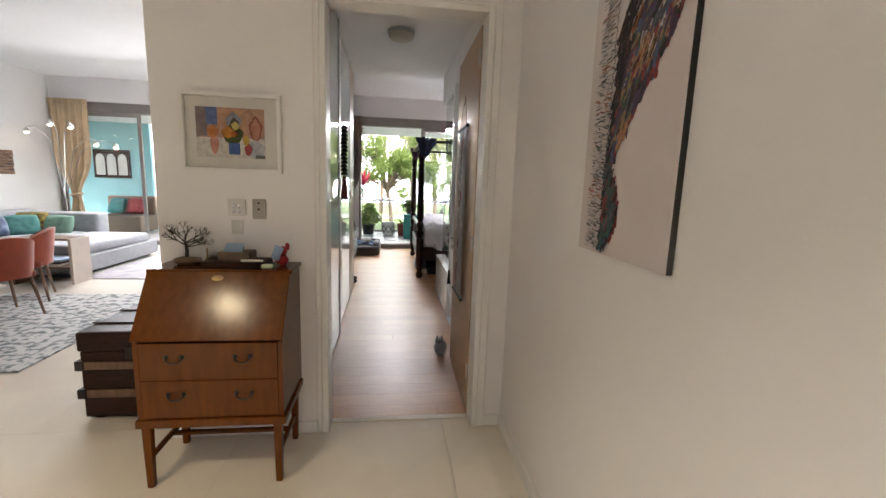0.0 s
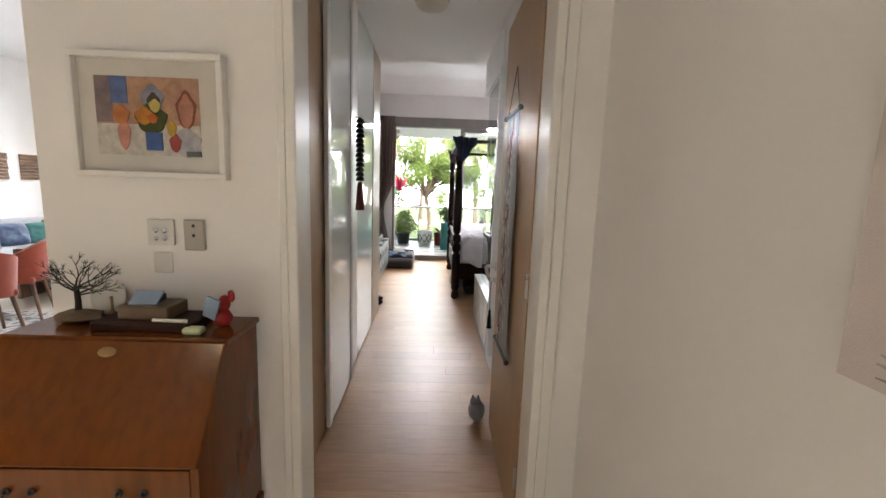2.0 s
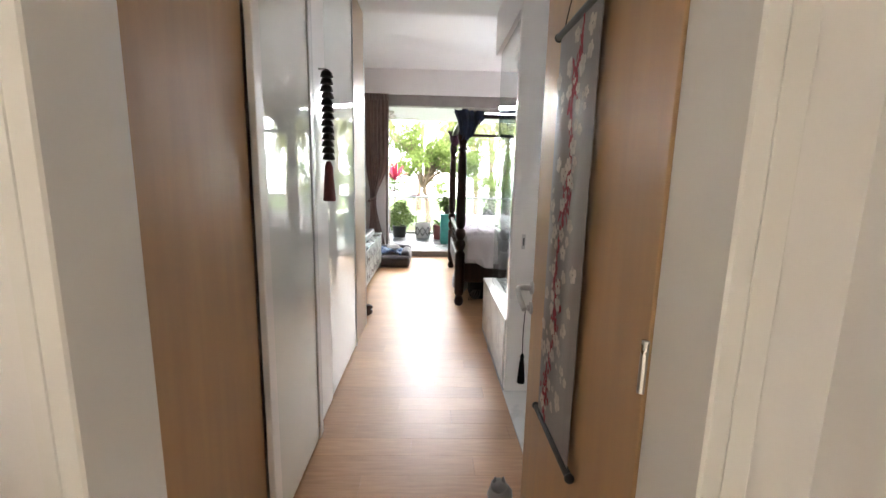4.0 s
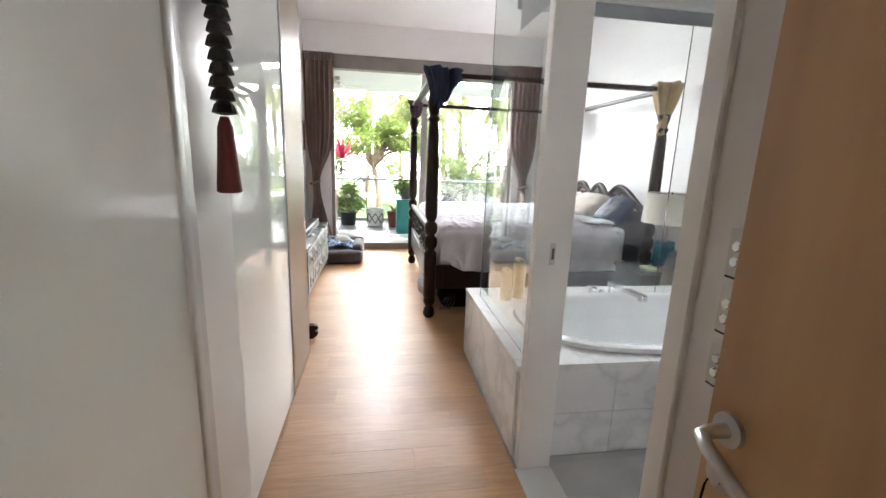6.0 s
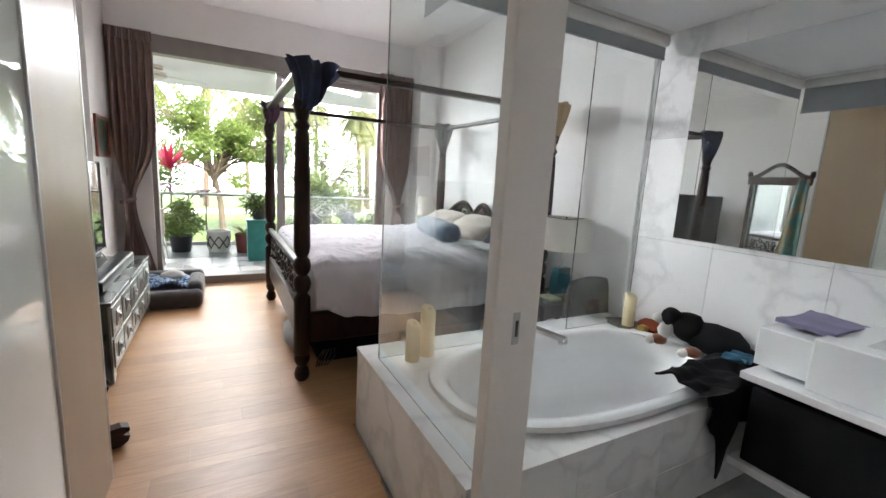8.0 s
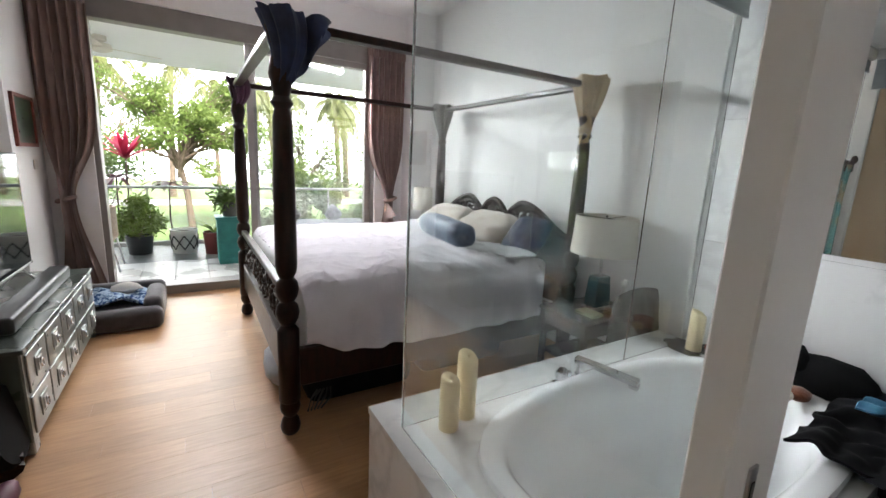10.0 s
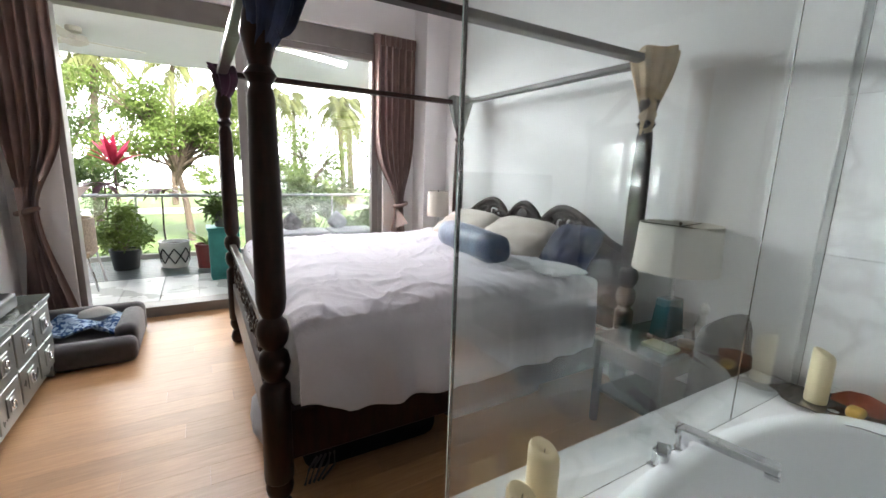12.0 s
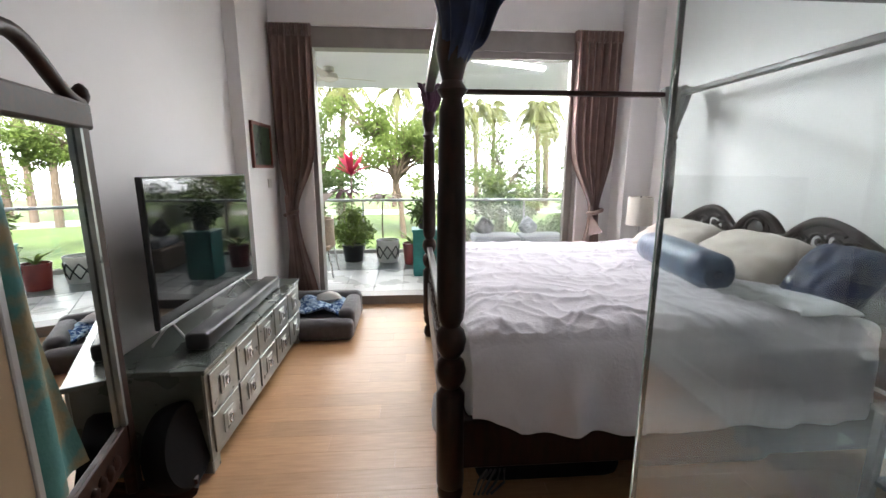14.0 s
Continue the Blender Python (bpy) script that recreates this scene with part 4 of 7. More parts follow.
def blossom(y, z, r, turn):
    bm = bmesh.new()
    for k in range(5):
        a = turn + k * 2 * math.pi / 5
        rr = r * rnd.uniform(0.85, 1.1)
        vs = []
        for j in range(12):
            b = j * math.pi / 6
            u, v = rr * 0.55 + rr * 0.45 * math.cos(b), rr * 0.42 * math.sin(b)
            vs.append(bm.verts.new((0.5128 - 0.0004 * k - rnd.uniform(0, 0.0003), y + u * math.cos(a) - v * math.sin(a), z + u * math.sin(a) + v * math.cos(a))))
        bm.faces.new(vs)
    part("blossom", bm, M_PETAL, scroll)


stem = bmesh.new()
for i in range(80):
    f = i / 79
    z = SZ0 + 0.03 + f * (SZ1 - SZ0 - 0.06)
    y = 3.095 - 0.10 * f + 0.02 * math.sin(f * 17)
    for _ in range(2 if math.sin(f * 23) < 0.3 else 5):
        yy, zz = y + rnd.gauss(0, 0.008 if math.sin(f * 23) < 0.3 else 0.018), z + rnd.gauss(0, 0.008)
        w, h, a = rnd.uniform(0.003, 0.009), rnd.uniform(0.01, 0.022), rnd.uniform(-0.6, 0.6)
        c, s = math.cos(a), math.sin(a)
        stem.faces.new([stem.verts.new((0.5136 - rnd.uniform(0, 0.0006), yy + p * w * c - q * h * s, zz + p * w * s + q * h * c)) for p, q in ((-1, -0.6), (0.2, -1), (1, 0.2), (0.4, 1), (-0.8, 0.5))])
tagged(part("branch_print", stem, M_CRIMSON, scroll), kind="stuff")
placed = []
for i in range(400):
    f = rnd.random()
    z = SZ0 + 0.04 + f * (SZ1 - SZ0 - 0.08)
    y = min(max(3.095 - 0.10 * f + rnd.gauss(0, 0.055), SY0 + 0.03), SY1 - 0.02)
    r = rnd.choice((0.010, 0.017, 0.022, 0.025, 0.028))
    if all((y - a) ** 2 + (z - b) ** 2 > (0.85 * (r + c)) ** 2 for a, b, c in placed):
        placed.append((y, z, r))
        blossom(y, z, r, rnd.uniform(0, 6))
    if len(placed) > 74:
        break

stop = thing("cat_doorstop", "small grey cat-shaped fabric doorstop", "doorstop", (0.468, 3.50, 0))
bm = bmesh.new()
blob(bm, (0.468, 3.515, 0.075), (0.055, 0.06, 0.078), 2, 0.12)
for v in bm.verts:
    v.co.z = max(v.co.z, 0.0)
part("body", bm, M_GREYF, stop, smooth=60)
part("head", blob(bmesh.new(), (0.455, 3.49, 0.15), (0.038, 0.036, 0.03), 4, 0.1), M_GREYF, stop, smooth=60)
for dy in (-0.018, 0.018):
    part("ear", lathe(bmesh.new(), [(0.012, 0), (0.007, 0.014), (0.001, 0.026)], (0.455 + dy, 3.49, 0.17), 8), M_GREYF, stop)

# ---- corridor ----
orn = thing("carved_ornament", "dark carved scale strand with a red-brown tassel", "ornament", (-0.447, 4.30, 1.33))
rnd = random.Random(9)
for k in range(13):
    z = 2.03 - k * 0.037
    bm = bmesh.new()
    lathe(bm, [(0.010, 0.02), (0.028, 0.004), (0.036, -0.02), (0.018, -0.024), (0.01, -0.02)], (-0.447 + rnd.uniform(-0.003, 0.003), 4.30, z), 10)
    part("scale", bm, M_BRONZE, orn)
bm = bmesh.new()
lathe(bm, [(0.012, 0), (0.022, -0.03), (0.028, -0.12), (0.036, -0.22), (0.03, -0.225)], (-0.447, 4.30, 1.556), 20)
part("tassel", bm, M_DKRED, orn, smooth=30)
part("hook", bx(-0.491, -0.45, 4.295, 4.305, 2.045, 2.055), M_STEEL, orn)

for z0, z1 in ((1.25, 1.345), (1.135, 1.23), (1.02, 1.11)):
    s = thing("light_switch", "white wall switch with chrome push buttons", "light switch", (0.70, 3.58, z0), group="corridor switches")
    part("plate", bx(0.685, 0.6995, 3.53, 3.625, z0, z1, bevel=0.002), M_PLASTIC, s)
    # Black bar under the plate: its shade line built as a solid.
    part("shade_strip", bx(0.688, 0.6995, 3.53, 3.625, z0 - 0.005, z0 - 0.0005), M_BLACK, s)
    for dz in (0.03, 0.06):
        part("button", lathe(bmesh.new(), [(0.011, 0), (0.011, 0.006), (0.008, 0.008)], segs=14, m=Matrix.Translation((0.685, 3.60, z0 + dz)) @ Matrix.Rotation(radians(-90), 4, "Y")), M_CHROME, s)

# ---- bathroom ----
for i, (x, y, h, r) in enumerate(((0.90, 5.62, 0.215, 0.04), (1.005, 5.66, 0.275, 0.042), (2.60, 5.59, 0.235, 0.042))):
    c = thing("pillar_candle", "ivory pillar candle with a slanting melted top", "candle", (x, y, 0.506), group="candles on the bath ledge")
    bm = bmesh.new()
    lathe(bm, [(r * 0.97, 0), (r, 0.005), (r, h - 0.03), (r * 0.98, h - 0.012), (r * 0.86, h - 0.003), (r * 0.62, h), (r * 0.30, h - 0.003), (r * 0.14, h - 0.012), (0.001, h - 0.014)], (x, y, 0.506 + (0.012 if i == 2 else 0)), 24)
    for v in bm.verts:
        if v.co.z > 0.506 + h * 0.8:
            v.co.z += 0.42 * (v.co.y - y) + 0.12 * (x - v.co.x)
    part("wax", bm, M_WAX, c, smooth=50)
    part("wick", tube(bmesh.new(), [(x, y, 0.5 + h - 0.012), (x + 0.002, y, 0.507 + h - 0.004)], 0.0015, 5), M_BLACK, c)

tap = thing("bath_tap_set", "chrome deck-mounted bath mixer with a flat spout", "tap", (1.62, 5.67, 0.506))
part("base_plate", bx(1.545, 1.615, 5.64, 5.71, 0.5055, 0.515, bevel=0.003), M_CHROME, tap)
part("control_body", lathe(bmesh.new(), [(0.028, 0), (0.028, 0.05), (0.022, 0.055)], (1.58, 5.675, 0.515), 18), M_CHROME, tap, smooth=40)
part("control_lever", box(bmesh.new(), -0.018, 0.018, -0.075, 0.02, 0, 0.012, bevel=0.004, rot=Matrix.Translation((1.585, 5.675, 0.572)) @ Matrix.Rotation(radians(-60), 4, "Z") @ Matrix.Rotation(radians(-8), 4, "X")), M_CHROME, tap)
part("spout_base", lathe(bmesh.new(), [(0.03, 0), (0.03, 0.01), (0.022, 0.012), (0.022, 0.07)], (1.735, 5.69, 0.506), 18), M_CHROME, tap, smooth=40)
part("spout", box(bmesh.new(), -0.027, 0.027, -0.28, 0.035, 0, 0.028, bevel=0.006, seg=2, rot=Matrix.Translation((1.735, 5.69, 0.572)) @ Matrix.Rotation(radians(20), 4, "Z") @ Matrix.Rotation(radians(4), 4, "X")), M_CHROME, tap)
part("spout_lip", box(bmesh.new(), -0.027, 0.027, -0.284, -0.24, -0.02, 0.0, bevel=0.004, rot=Matrix.Translation((1.735, 5.69, 0.556)) @ Matrix.Rotation(radians(20), 4, "Z")), M_CHROME, tap)
part("hand_shower", lathe(bmesh.new(), [(0.016, 0), (0.016, 0.03), (0.012, 0.035)], (1.66, 5.70, 0.506), 14), M_CHROME, tap, smooth=40)

tray = thing("shell_tray", "pale scalloped dish holding soaps", "dish", (2.58, 5.56, 0.506))
part("dish", sheet(bmesh.new(), lambda u, v: Vector((2.585 + (0.02 + 0.115 * u) * math.cos(2 * math.pi * v) * (1 + 0.08 * u * math.sin(16 * math.pi * v)), 5.52 + (0.02 + 0.21 * u) * math.sin(2 * math.pi * v) * (1 + 0.05 * u * math.sin(16 * math.pi * v)), 0.509 + 0.018 * u ** 3)), 8, 64, 0.003), M_DKSILVER, tray, smooth=50)
mono("yellow_soap", bx(2.545, 2.615, 5.42, 5.48, 0.522, 0.565, bevel=0.018, seg=3), mk("yellow_soap_bar", (0.50, 0.30, 0.05), (0.42, 0.25, 0.04), rough=0.5), "yellow soap bar on the shell dish", "soap", smooth=60)
mono("orange_sponge", blob(bmesh.new(), (2.665, 5.45, 0.555), (0.045, 0.10, 0.04), 8, 0.4), mk("orange_sponge", (0.30, 0.06, 0.02), (0.18, 0.03, 0.012), rough=0.95, bump=0.8, bscale=120), "orange-brown sponge beside the candle", "sponge", smooth=60)
bm = bmesh.new()
blob(bm, (2.625, 5.00, 0.615), (0.085, 0.22, 0.105), 3, 0.15)
blob(bm, (2.595, 5.15, 0.655), (0.075, 0.11, 0.10), 2, 0.15)
blob(bm, (2.635, 4.84, 0.575), (0.08, 0.12, 0.068), 9, 0.2)
blob(bm, (2.555, 5.245, 0.70), (0.062, 0.062, 0.06), 4, 0.12)
for dx in (-0.05, 0.05):
    blob(bm, (2.555 + dx, 5.235, 0.695), (0.018, 0.03, 0.045), 5, 0.1)
dog = thing("plush_dog", "black, white and brown plush dog lying on the ledge", "soft toy", (2.58, 5.12, 0.506))
part("body", bm, M_CLOTH_BLACK, dog, smooth=60)
part("muzzle", blob(bmesh.new(), (2.525, 5.31, 0.675), (0.034, 0.04, 0.032), 6, 0.1), M_FUR_W, dog, "white muzzle", smooth=60)
part("chest", blob(bmesh.new(), (2.525, 5.25, 0.61), (0.045, 0.05, 0.06), 3, 0.2), M_FUR_W, dog, "white chest", smooth=60)
for x, y in ((2.47, 5.28), (2.46, 5.05)):
    part("leg", blob(bmesh.new(), (x + 0.03, y - 0.01, 0.545), (0.05, 0.05, 0.035), 7, 0.1), M_FUR_B, dog, "brown leg", smooth=60)
    part("paw", blob(bmesh.new(), (x - 0.02, y + 0.02, 0.537), (0.035, 0.03, 0.028), 8, 0.1), M_FUR_W, dog, "white paw", smooth=60)

van = thing("vanity_unit", "white wall-hung washbasin counter with a lower shelf", "vanity", (2.45, 4.0, 0))
part("counter", bx(2.20, 2.728, 4.385, 4.60, 0.72, 0.90, bevel=0.004), M_TUB, van)
bm = bx(2.16, 2.728, 3.40, 4.383, 0.70, 0.93, bevel=0.006)
part("basin_block", bm, M_TUB, van)
# Flat slab on the block; the bowl's shade is put into its greyer colour.
part("bowl_shade_slab", bx(2.26, 2.66, 3.55, 4.25, 0.9305, 0.934, bevel=0.001), mk("basin_shade", (0.62, 0.63, 0.63), rough=0.2, bump=0), van)
part("slab", bx(2.10, 2.728, 3.30, 4.60, 0.665, 0.699, bevel=0.003), M_TUB, van)
part("shelf", bx(2.12, 2.728, 3.30, 4.60, 0.22, 0.26, bevel=0.003), M_TUB, van)
part("side_panel", bx(2.16, 2.728, 3.25, 3.298, 0.0, 0.90), M_TUB, van)
binb = thing("storage_box", "black fabric storage box on the vanity shelf", "storage box", (2.4, 4.2, 0.26))
part("body", bx(2.14, 2.70, 3.75, 4.56, 0.261, 0.63, bevel=0.012, seg=2), M_CLOTH_BLACK, binb)
part("label_plate", bx(2.20, 2.36, 4.10, 4.36, 0.631, 0.634), M_GREIGE, binb, "grey label")
mono("folded_towel", sheet(bmesh.new(), lambda u, v: Vector((2.27 + 0.36 * u + 0.02 * v, 4.35 + 0.23 * v, 0.938 + 0.006 * math.sin(5 * u + 2 * v) + 0.008 * noise.noise(Vector((u * 5, v * 5, 3))))), 20, 14, 0.02), M_LILAC, "lilac towel lying on the basin counter", "towel", smooth=60)


def drape(u, v):
    fold = 0.014 * math.sin(8 * u + 2 * v) + 0.012 * noise.noise(Vector((u * 5, v * 4, 1)))
    x = 1.93 + 0.56 * u + 0.05 * noise.noise(Vector((0, v * 4, 3))) + fold
    lump = 0.05 * abs(noise.noise(Vector((u * 3, v * 5, 6)))) + 0.02 * noise.noise(Vector((u * 9, v * 9, 2)))
    if v < 0.45:
        return Vector((x, 4.90 - 0.60 * v + 0.06 * noise.noise(Vector((u * 4, 0, 8))), 0.583 + lump))
    f = (v - 0.45) / 0.55
    return Vector((x - 0.25 * f * (u - 0.25), 4.625 - 0.02 * math.sin(3 * f) + fold, 0.583 + lump * (1 - f) - f * (0.20 + 0.26 * math.exp(-((u - 0.34) / 0.15) ** 2))))


mono("black_garment", sheet(bmesh.new(), drape, 36, 36, 0.012), M_CLOTH_BLACK, "black clothing draped over the bath edge", "clothing", smooth=60)
mono("blue_swimwear", sheet(bmesh.new(), lambda u, v: Vector((2.36 + 0.14 * u + 0.01 * math.sin(9 * v), 4.70 + 0.12 * v, 0.645 + 0.012 * math.sin(12 * u + 5 * v))), 18, 10, 0.008), mk("bright_blue_fabric", (0.02, 0.12, 0.19), (0.01, 0.06, 0.11), scale=8, rough=0.7, bump=0.2), "bright blue garment on top of black clothing", "clothing", smooth=60)
mono("bath_mirror", bx(2.722, 2.729, 3.35, 5.425, 1.19, 2.385, bevel=0.002), M_MIRROR, "large frameless wall mirror above the vanity", "mirror")
for nm, a, b in (("roller_blind", (0.845, 2.70, 5.62, 5.685, 2.46, 2.535), (0.86, 2.69, 5.65, 5.654, 2.39, 2.46)), ("roller_blind", (0.845, 0.91, 4.72, 5.615, 2.46, 2.535), (0.875, 0.879, 4.74, 5.61, 2.26, 2.46))):
    rb = thing(nm, "grey roller blind rolled up under the bathroom ceiling", "roller blind", (a[0], a[2], 2.5), group="bathroom blinds")
    part("cassette", bx(*a, bevel=0.02, seg=3), M_PLASTIC, rb, smooth=40)
    part("fabric", bx(*b), M_BLIND, rb)
    part("bottom_bar", bx(b[0], b[1], b[2] - 0.006, b[3] + 0.006, b[4] - 0.014, b[4] - 0.0005, bevel=0.003), M_BLIND, rb)
    part("ceiling_track", bx(a[0], a[1], a[2], a[3], 2.5355, 2.5595), M_TRIM, rb)
mono("marble_upstand", bx(2.705, 2.7285, 5.735, 5.756, 0.506, 2.45, bevel=0.002), M_TRIM, "white channel where glass meets marble", "trim", kind="structure")

# ---- bedroom: bed dressing ----
mono("mattress", bx(BX0 + 0.07, BX1 - 0.20, BY0 + 0.04, BY1 - 0.04, 0.45, 0.85, bevel=0.05, seg=3), M_MATTRESS, "white mattress on the four-poster bed", "mattress", smooth=60)
part("slat_base", bx(BX0 + 0.03, BX1 - 0.03, BY0 + 0.035, BY1 - 0.035, 0.40, 0.449), M_BED, bed)


def crease(x, y, k, warp, sharp):
    """Thin crests of a crumpled cloth, 0 to 1."""
    w = warp * noise.noise(Vector((x * 1.3, y * 1.3, k + 20)))
    return (1 - min(1, abs(noise.noise(Vector((x + w, y - w, k)))) * 1.6)) ** sharp


def duvet(u, v):
    x = 0.555 + 1.76 * u
    half = (BY1 - BY0) / 2
    s = (v - 0.5) * 2.90
    flat = half - 0.005
    side = 1 if s > 0 else -1
    swell = 0.6 * noise.noise(Vector((x * 1.6, s * 1.4, 9))) + 0.4 * noise.noise(Vector((x * 3.3, s * 2.7, 3)))
    folds = 0.015 * crease(x * 1.2 + s * 0.5, s * 3.4, 1, 0.7, 5) + 0.012 * crease(x * 4.0 - s * 1.2, s * 2.6, 5, 0.8, 5) + 0.007 * crease(x * 6, s * 7, 8, 0.5, 4)
    if abs(s) < flat:
        y, z = s, 0.868 + 0.022 * swell + folds + 0.03 * (1 - (s / flat) ** 4)
        edge = flat - abs(s)
        if edge < 0.12:
            z += -0.03 * (1 - edge / 0.12) ** 2 + 0.010 * crease(x * 9, edge * 5, side, 0.3, 3) * (1 - edge / 0.12)
    else:
        d = abs(s) - flat
        pleat = 0.016 * math.sin(x * 15 + 5 * noise.noise(Vector((x * 2, 0, side)))) + 0.024 * noise.noise(Vector((x * 7 + d, d * 1.5, side))) + 0.012 * crease(x * 5, d * 1.2, side + 3, 0.4, 4)
        y = side * (flat + 0.075 * (1 - math.exp(-d / 0.035)) + pleat * min(1, d * 3.5))
        z = 0.842 - 0.95 * d + 0.010 * swell + 0.02 * math.sin(x * 3.1) * d
        if u < 0.14:
            z += 0.35 * d * (1 - u / 0.14) ** 1.5
        if d > 0.38:
            y -= side * 0.012 * ((d - 0.38) / 0.03) ** 2 * 0.5
    if u < 0.06:
        z -= 0.05 * (1 - u / 0.06) ** 2
    if u > 0.955:
        f = (u - 0.955) / 0.045
        z -= 0.035 * f * f
        if abs(s) >= flat:
            y -= side * 0.04 * f * f
    return Vector((x, (BY0 + BY1) / 2 + y, z))


mono("duvet", sheet(bmesh.new(), duvet, 200, 250, 0.014), M_LINEN, "rumpled pale lilac duvet hanging over the bed sides", "duvet", smooth=75)


def duvet_fold(u, v):
    y = BY0 + 0.03 + 0.62 * v * (0.75 + 0.25 * u)
    x = 1.98 + 0.30 * u + 0.06 * math.sin(5 * v) - 0.10 * v
    round_edge = min(1.0, min(u, 1 - u, v, 1 - v) * 9)
    z = 0.893 + 0.020 * round_edge ** 0.6 + 0.014 * crease(x * 5, y * 4, 2, 0.6, 4) + 0.012 * noise.noise(Vector((x * 5, y * 4, 2)))
    return Vector((x, y, z))


mono("blanket", sheet(bmesh.new(), duvet_fold, 50, 60, 0.012), mk("pale_green_cotton", (0.57, 0.58, 0.59), (0.52, 0.53, 0.54), scale=6, rough=0.9, bump=0.3, bscale=60), "pale grey-green blanket corner folded back on the bed", "blanket", smooth=75)


def pillow(name, c, size, rot, mat, label, seed):
    bm = bmesh.new()
    m = Matrix.Translation(c) @ Euler([radians(a) for a in rot]).to_matrix().to_4x4()

    def f(side):
        def g(u, v):
            a, b = 2 * u - 1, 2 * v - 1
            k = (1 - a ** 4) * (1 - b ** 4)
            pinch = 1 - 0.10 * (1 - abs(a)) * abs(b) ** 2 - 0.0
            w = 1.5 * noise.noise(Vector((a * 2.5 + seed, b * 2.5, side))) + 0.8 * crease(a * 2.2 + seed, b * 3.0, side + 4, 0.8, 4)
            return m @ Vector((a * size[0] / 2 * (1 - 0.08 * b * b), b * size[1] / 2 * (1 - 0.08 * a * a), side * size[2] / 2 * (max(0, k) ** 0.5) * (1 + 0.16 * w) + 0.0))
        return g
    sheet(bm, f(1), 20, 20)
    sheet(bm, f(-1), 20, 20)
    bmesh.ops.remove_doubles(bm, verts=bm.verts, dist=0.0008)
    return mono(name, bm, mat, label, "pillow", smooth=80)


pillow("pillow", (2.39, 8.18, 0.975), (0.44, 0.68, 0.17), (0, -30, 4), M_PILLOW, "plump beige linen pillow against the headboard", 1)
pillow("pillow", (2.36, 7.44, 0.98), (0.46, 0.76, 0.18), (0, -30, -3), M_PILLOW, "large creased beige pillow against the headboard", 5)
pillow("cushion", (2.42, 6.93, 0.98), (0.40, 0.36, 0.16), (0, -45, 8), M_NAVYSATIN, "square navy blue satin cushion beside the beige pillow", 9)
pillow("pillow", (2.47, 8.42, 0.97), (0.34, 0.36, 0.14), (0, -20, 0), M_MATTRESS, "small white pillow at the far bed corner", 12)
bol = thing("bolster", "blue satin bolster lying across the bed", "bolster", (2.1, 7.35, 0.9))
bm = bmesh.new()
bd = Matrix.Translation((1.98, 7.66, 0.985)) @ Matrix.Rotation(radians(-8), 4, "Z") @ Matrix.Rotation(radians(90), 4, "X")
lathe(bm, [(0.03, -0.42), (0.07, -0.43), (0.10, -0.40), (0.115, -0.30), (0.118, 0.0), (0.115, 0.30), (0.10, 0.40), (0.07, 0.43), (0.03, 0.42)], (0, 0, 0.22), 24, m=bd)
for v in bm.verts:
    v.co += Vector((1, 0, 1)) * 0.010 * noise.noise(v.co * 9)
part("cover", bm, M_BLUE, bol, smooth=60)
part("end_button", lathe(bmesh.new(), [(0.02, 0.64), (0.022, 0.648), (0.015, 0.653)], segs=14, m=bd), M_NAVY, bol, "gathered end")

# headboard and footboard
hb_out = [(BY0, 0.45)]
YC, HALF = (BY0 + BY1) / 2, (BY1 - BY0) / 2
for k in range(61):
    y = BY0 + k / 60 * (BY1 - BY0)
    off = abs(y - YC)
    if off < 0.2:
        z = 1.08 + 0.15 * math.cos(math.pi / 2 * off / 0.2) ** 0.8
    else:
        g = (off - 0.2) / (HALF - 0.2)
        z = 1.09 + 0.14 * math.sin(math.pi / 2 * g / 0.27) if g < 0.27 else 1.0 + 0.115 * (1 + math.cos(math.pi * (g - 0.27) / 0.73))
    hb_out.append((y, z))
hb_out.append((BY1, 0.45))
MYZ = lambda x: Matrix(((0, 0, 1, x), (1, 0, 0, 0), (0, 1, 0, 0), (0, 0, 0, 1)))
bm = prism(bmesh.new(), [(BY0, 0.45), (BY1, 0.45), (BY1, 1.0), (BY0, 1.0)], 0.03, MYZ(BX1 + 0.015))
arch = hb_out[1:-1]
for i, j, solid in ((0, 24, False), (24, 36, True), (36, 60, False)):
    outer = arch[i:j + 1]
    inner = [(outer[-1][0], 1.001), (outer[0][0], 1.001)] if solid else [(y, max(1.001, z - 0.075)) for y, z in reversed(outer)]
    prism(bm, outer + inner, 0.03, MYZ(BX1 + 0.015))
hb = part("headboard", bm, M_BED, bed, "carved triple-arched pierced headboard")
bm = bmesh.new()
tube(bm, [(BX1 + 0.012, y, z) for y, z in hb_out[1:-1]], 0.026, 8)
part("moulding", bm, M_BED, hb, smooth=60)


def spiral(bm, y, z, x, r, turns, flip, start, rad=0.009):
    pts = []
    for k in range(26):
        f = k / 25
        a = start + flip * f * turns * 2 * math.pi
        q = r * (1 - 0.85 * f)
        pts.append((x, y + q * math.cos(a), z + q * math.sin(a)))
    tube(bm, pts, rad, 6, rad * 0.6)


